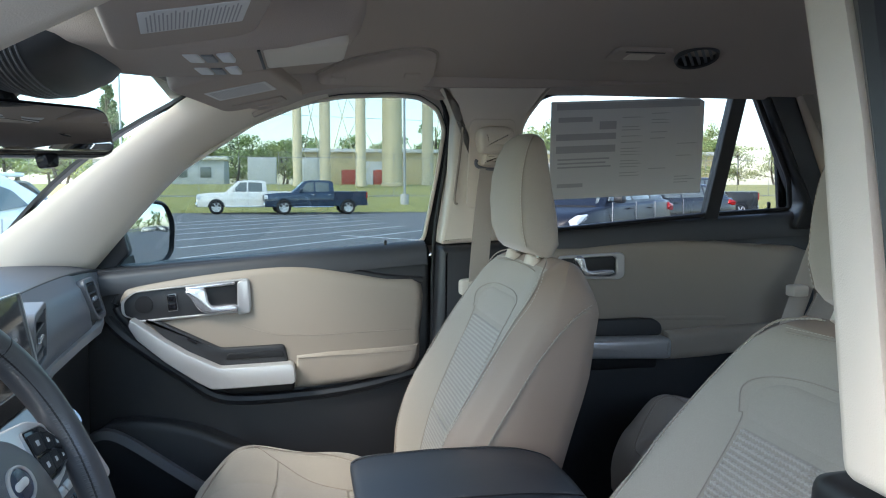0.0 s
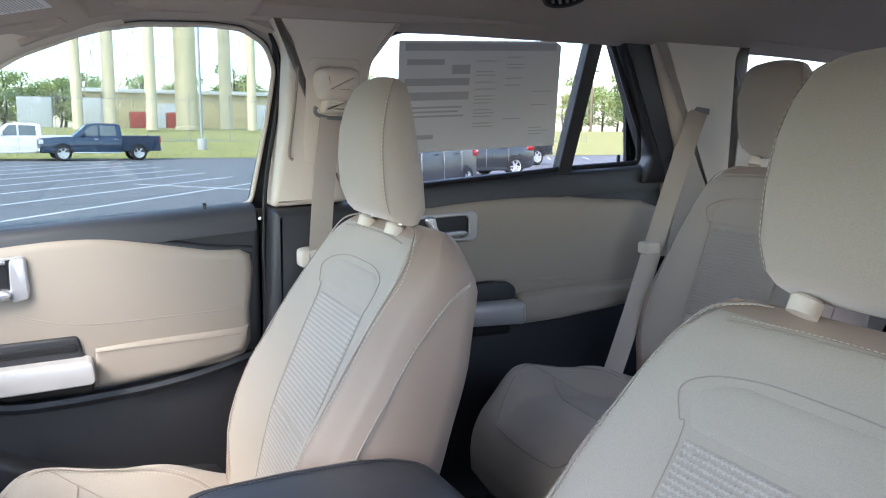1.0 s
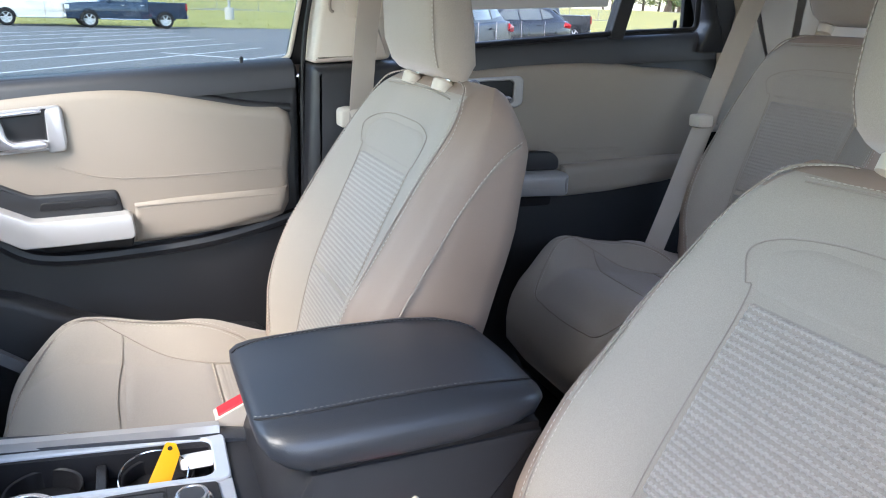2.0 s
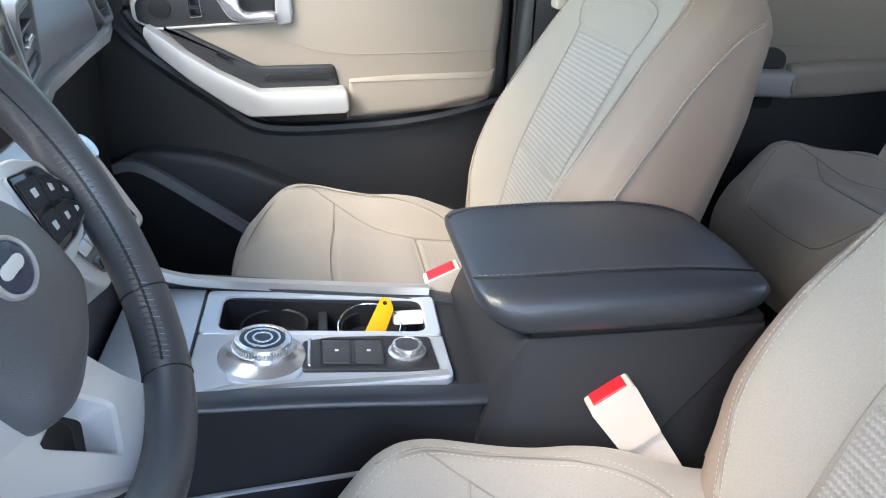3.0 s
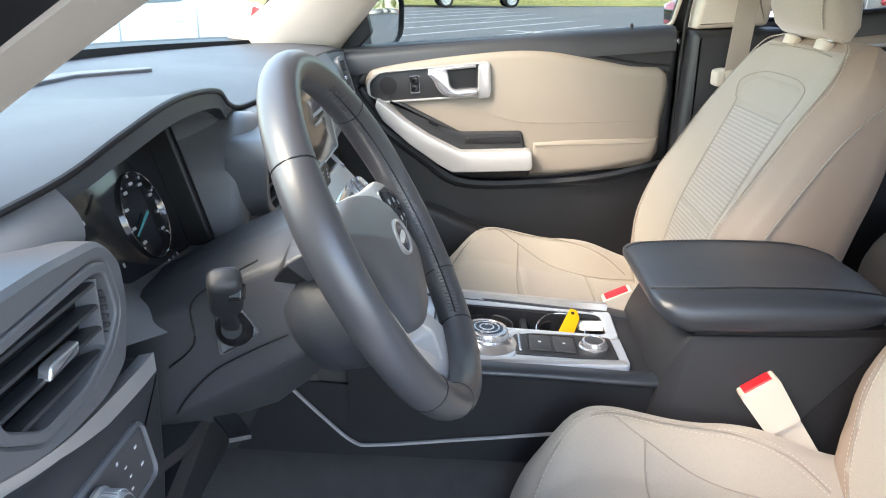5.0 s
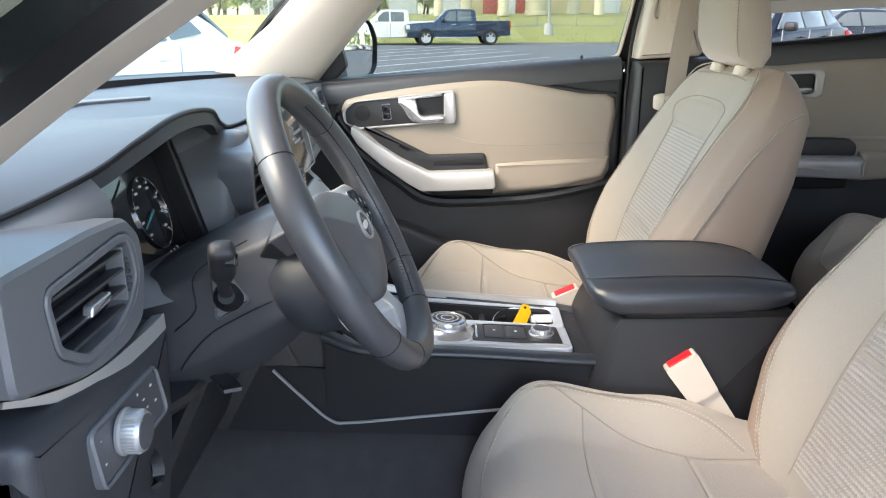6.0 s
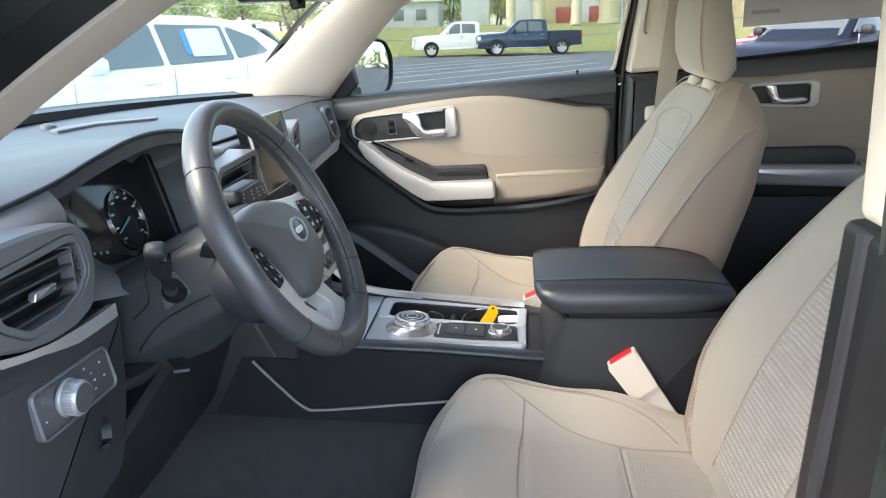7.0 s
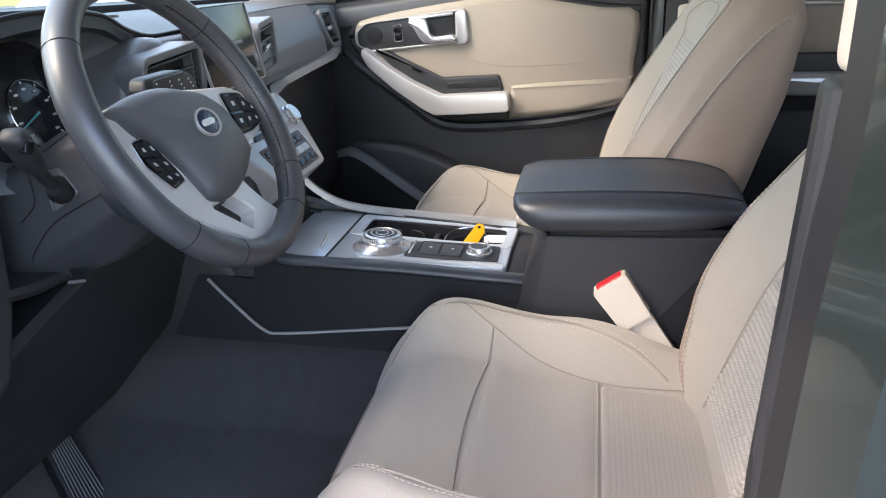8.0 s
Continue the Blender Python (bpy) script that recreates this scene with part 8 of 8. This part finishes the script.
for a, b in ((0, 1), (1, 2), (2, 4), (4, 5), (1, 3)):
    for z0, z1 in ((0.6, 13), (13, 0.6), (13.5, 28)):
        part("brace_rod", sweep([(_legs[a][0], _legs[a][2], z0), (_legs[b][0], _legs[b][2], z1)], 0.035), CREAM, tower)
shed = thing("long_shed", "buff metal sided industrial shed with a pale roof", "building", (16, 97, 1.8))
part("wall", box(-16, 40, -1, 12, 0, 4.3, 0.05), SHED, shed, "buff ribbed metal wall")
part("roof", box(-16.4, 40.4, -1.5, 12.5, 4.3, 4.75, 0.05), ROOFING, shed, "pale metal roof edge")
_b = bmesh.new()
for _k in range(140):
    box(-15.9 + 0.4 * _k, -15.82 + 0.4 * _k, -1.06, -1.0, 0.1, 4.2, 0, _b)
part("siding_ribs", _b, SHED, shed)["kind"] = "stuff"
for _x in (-9.0, 2.0, 14.0):
    part("shed_door", box(_x, _x + 3.2, -1.08, -1.0, 0, 3.2, 0.02), ROOFING, shed, "pale roller door")
for _x, _l, _m, _lab in ((5.4, 2.6, RUSTRED, "faded red steel storage container"), (8.9, 2.4, RUSTRED, "faded red steel storage container"), (1.0, 3.6, ROOFING, "white box trailer beside the shed"), (-4.6, 3.0, ROOFING, "white box trailer beside the shed")):
    cnt = thing("storage_container", _lab, "container", (_x, 86, rise(86)), "containers by the shed")
    part("box", box(-_l / 2, _l / 2, -1.2, 1.2, 0, 1.7 if _m is RUSTRED else 3.0, 0.03), _m, cnt)
    for _k in range(int(_l / 0.3)):
        part("rib", box(-_l / 2 + 0.1 + 0.3 * _k, -_l / 2 + 0.18 + 0.3 * _k, -1.24, -1.2, 0.1, 1.6 if _m is RUSTRED else 2.9, 0.01), _m, cnt)
low_shed = thing("low_building", "low white building among the trees", "building", (-16, 92, 1.8))
part("wall", box(-7, 7, -3, 3, 0, 3.0, 0.05), ROOFING, low_shed)
part("roof", box(-7.4, 7.4, -3.5, 3.5, 3.0, 3.4, 0.05), P_WHITE, low_shed)
for _k in range(5):
    part("window", box(-6 + 2.6 * _k, -4.8 + 2.6 * _k, -3.05, -3.0, 1.0, 2.2, 0.01), TINT, low_shed)

fence = thing("chain_link_fence", "tall chain link fence with steel posts", "fence", (0, 60, rise(60)))
for _k in range(30):
    _m4 = Matrix.Translation((-44 + 3.0 * _k, 0, 0))
    part("post", sweep([_m4 @ Vector((0, 0, 0)), _m4 @ Vector((0, 0, 3.1)), _m4 @ Vector((0, -0.25, 3.5))], 0.035), STEEL, fence)
for _z in (0.06, 3.1):
    part("rail", sweep([(-44, 0, _z), (43, 0, _z)], 0.022), STEEL, fence)
for _k in range(3):
    part("barbed_wire", sweep([(-44, -0.08 - 0.08 * _k, 3.2 + 0.13 * _k), (43, -0.08 - 0.08 * _k, 3.2 + 0.13 * _k)], 0.006), STEEL, fence)
_b = bmesh.new()
for _k in range(-6, 174):
    for _d in (-1, 1):
        x0 = -44 + 0.5 * _k
        pts = [Vector((x0, 0, 0.06)), Vector((x0 + _d * 3.04, 0, 3.1))]
        s = Vector((0.004, 0, 0.004 * -_d))
        _b.faces.new([_b.verts.new(p) for p in (pts[0] - s, pts[0] + s, pts[1] + s, pts[1] - s)])
part("wire_mesh", _b, STEEL, fence, "thin crossing fence wires")["kind"] = "stuff"


def lamp_post(at, h, label):
    ob = thing("lamp_post", label, "lamp post", at, "lot lamp posts")
    part("footing", lathe([(0.3, 0), (0.3, 0.75), (0.26, 0.8), (0.01, 0.8)], 20), CONCRETE, ob, "round concrete footing")
    part("pole", lathe([(0.10, 0.8), (0.07, h)], 12), STEEL, ob, "square grey pole")
    part("arm", box(-0.7, 0.7, -0.04, 0.04, h - 0.1, h, 0.01), STEEL, ob)
    for s in (-1, 1):
        part("lamp_head", box(s * 0.9 - 0.3, s * 0.9 + 0.3, -0.18, 0.18, h - 0.12, h + 0.04, 0.03), STEEL, ob)
    return ob


lamp_post((6.9, 52.5, rise(52.5) - 0.05), 11.0, "tall grey lamp post on a concrete footing")
lamp_post((-14.0, 62, rise(62) - 0.05), 11.0, "tall grey lamp post on a concrete footing")
upole = thing("utility_pole", "wooden utility pole with a wire", "utility pole", (57, 79, rise(79) - 0.1))
part("pole", lathe([(0.16, 0), (0.11, 8.2)], 12), material("weathered_wood", (0.20, 0.16, 0.12), 0.9, vary=0.2), upole)
part("crossarm", box(-1.0, 1.0, -0.06, 0.06, 7.4, 7.55, 0.01), bpy.data.materials["weathered_wood"], upole)
for _y in (-0.9, 0.9):
    part("wire", sweep(spline([(-70, 4, 7.9), (-35, 2, 6.9), (0, 0, 7.6), (35, -2, 6.9), (70, -4, 7.8)], 6), 0.02), RUBBER, upole)

# ---- trees ----
BARK = material("grey_brown_bark", (0.10, 0.08, 0.06), 0.9, vary=0.3, scale=3, bump=0.6, bump_scale=20)
LEAF_A = material("mid_green_leaves", (0.28, 0.36, 0.13), 0.6, vary=0.4, scale=0.5)
LEAF_B = material("yellow_green_leaves", (0.33, 0.37, 0.14), 0.6, vary=0.4, scale=0.5)
LEAF_C = material("dark_pine_needles", (0.16, 0.22, 0.10), 0.7, vary=0.4, scale=0.5)


def tree(seed, h, w, leaf, conifer=False, n=2600):
    """Tapered trunk with limbs and a crown of many small leaf sprays."""
    rng = random.Random(seed)
    root = thing("tree", "leafy green tree at the lot's edge" if not conifer else "dark conifer at the lot's edge", "tree", (0, 0, -50), "trees round the lot")
    m = sweep(spline([(0, 0, 0), (0.1 * w * rng.uniform(-1, 1), 0, h * 0.35), (0, 0.1 * w * rng.uniform(-1, 1), h * 0.9)], 5), [(0.03 * h * math.cos(a), 0.03 * h * math.sin(a)) for a in [k * math.pi / 4 for k in range(8)]], scale=[1 - 0.08 * k for k in range(11)], up=(1, 0, 0))
    lobes = []
    for k in range(14 if not conifer else 22):
        a = rng.uniform(0, 6.28)
        if conifer:
            z = h * (0.12 + 0.86 * k / 22)
            r = w * 0.5 * (1 - 0.92 * k / 22) * rng.uniform(0.5, 1.0)
            lobes.append((Vector((r * math.cos(a), r * math.sin(a), z)), w * (0.26 - 0.20 * k / 22), h * 0.05))
        else:
            z = h * rng.uniform(0.22, 0.90)
            r = w * 0.40 * math.sqrt(max(0.05, 1 - ((z / h - 0.5) / 0.5) ** 2)) * rng.uniform(0.3, 1.1)
            lobes.append((Vector((r * math.cos(a), r * math.sin(a), z)), w * rng.uniform(0.14, 0.26), h * rng.uniform(0.07, 0.14)))
        c = lobes[-1][0]
        sweep([(0, 0, max(h * 0.12, c.z * 0.7)), c * 0.5 + Vector((0, 0, c.z * 0.38)), c], 0.010 * h, bm=m, scale=[1, 0.6, 0.25])
    part("trunk", m, BARK, root)
    vs, fs = [], []
    for k in range(n):
        c, rw, rh = rng.choice(lobes)
        d = Vector((rng.gauss(0, 1), rng.gauss(0, 1), rng.gauss(0, 1))).normalized() * rng.random() ** 0.45
        p = c + Vector((d.x * rw, d.y * rw, d.z * rh))
        s = rng.uniform(0.10, 0.24) * (h / 9)
        u = Vector((rng.gauss(0, 1), rng.gauss(0, 1), rng.gauss(0, 0.6))).normalized()
        v = u.orthogonal().normalized()
        v = (v * math.cos(k) + u.cross(v) * math.sin(k)) * 0.55
        i = len(vs)
        vs += [p - u * s, p + v * s, p + u * s + Vector((0, 0, -0.3 * s)), p - v * s]
        fs.append((i, i + 1, i + 2, i + 3))
    me = bpy.data.meshes.new("crown")
    me.from_pydata(vs, [], fs)
    me.materials.append(leaf)
    ob = new("crown", me)
    ob.parent = root
    return root


_kinds = [tree(1, 8.5, 7.5, LEAF_A), tree(2, 7.0, 7.0, LEAF_B), tree(3, 9.5, 6.5, LEAF_A), tree(4, 11.0, 5.0, LEAF_C, True), tree(5, 6.0, 6.5, LEAF_B)]
_rng = random.Random(21)
_spots = []
for _k in range(40):
    _spots.append((-60 + 2.6 * _k, _rng.uniform(112, 124), _rng.uniform(0.95, 1.25)))
for _k in range(26):
    _spots.append((-75 + 3.0 * _k, _rng.uniform(98, 112) if _k > 18 else _rng.uniform(74, 100), _rng.uniform(0.75, 1.1)))
for _k in range(34):
    _spots.append((6 + 4.4 * _k, _rng.uniform(118, 135), _rng.uniform(0.85, 1.2)))
for _k in range(22):
    _spots.append((46 + 3.6 * _k, _rng.uniform(84, 112), _rng.uniform(0.85, 1.2)))
for _k in range(24):
    _spots.append((88 + _rng.uniform(0, 14), -60 + 5.4 * _k, _rng.uniform(0.9, 1.3)))
for _x, _y, _s in _spots:
    _low = _y > 104 and -14 < _x < 30      # a low line of trees shows behind the shed
    t = copy_thing(_kinds[_rng.choice((0, 1, 2, 4)) if _low else _rng.choice((0, 0, 1, 2, 2, 3, 4))], Matrix.Translation((_x, _y, rise(_y) - 0.1)) @ Matrix.Rotation(_rng.uniform(0, 6.28), 4, "Z"))
    _s *= 0.86 if _low else 1.0
    t.scale = (_s, _s, _s * _rng.uniform(0.9, 1.1))
for _t in _kinds:
    _t.location = (_rng.uniform(-40, -20), _rng.uniform(100, 115), rise(100))
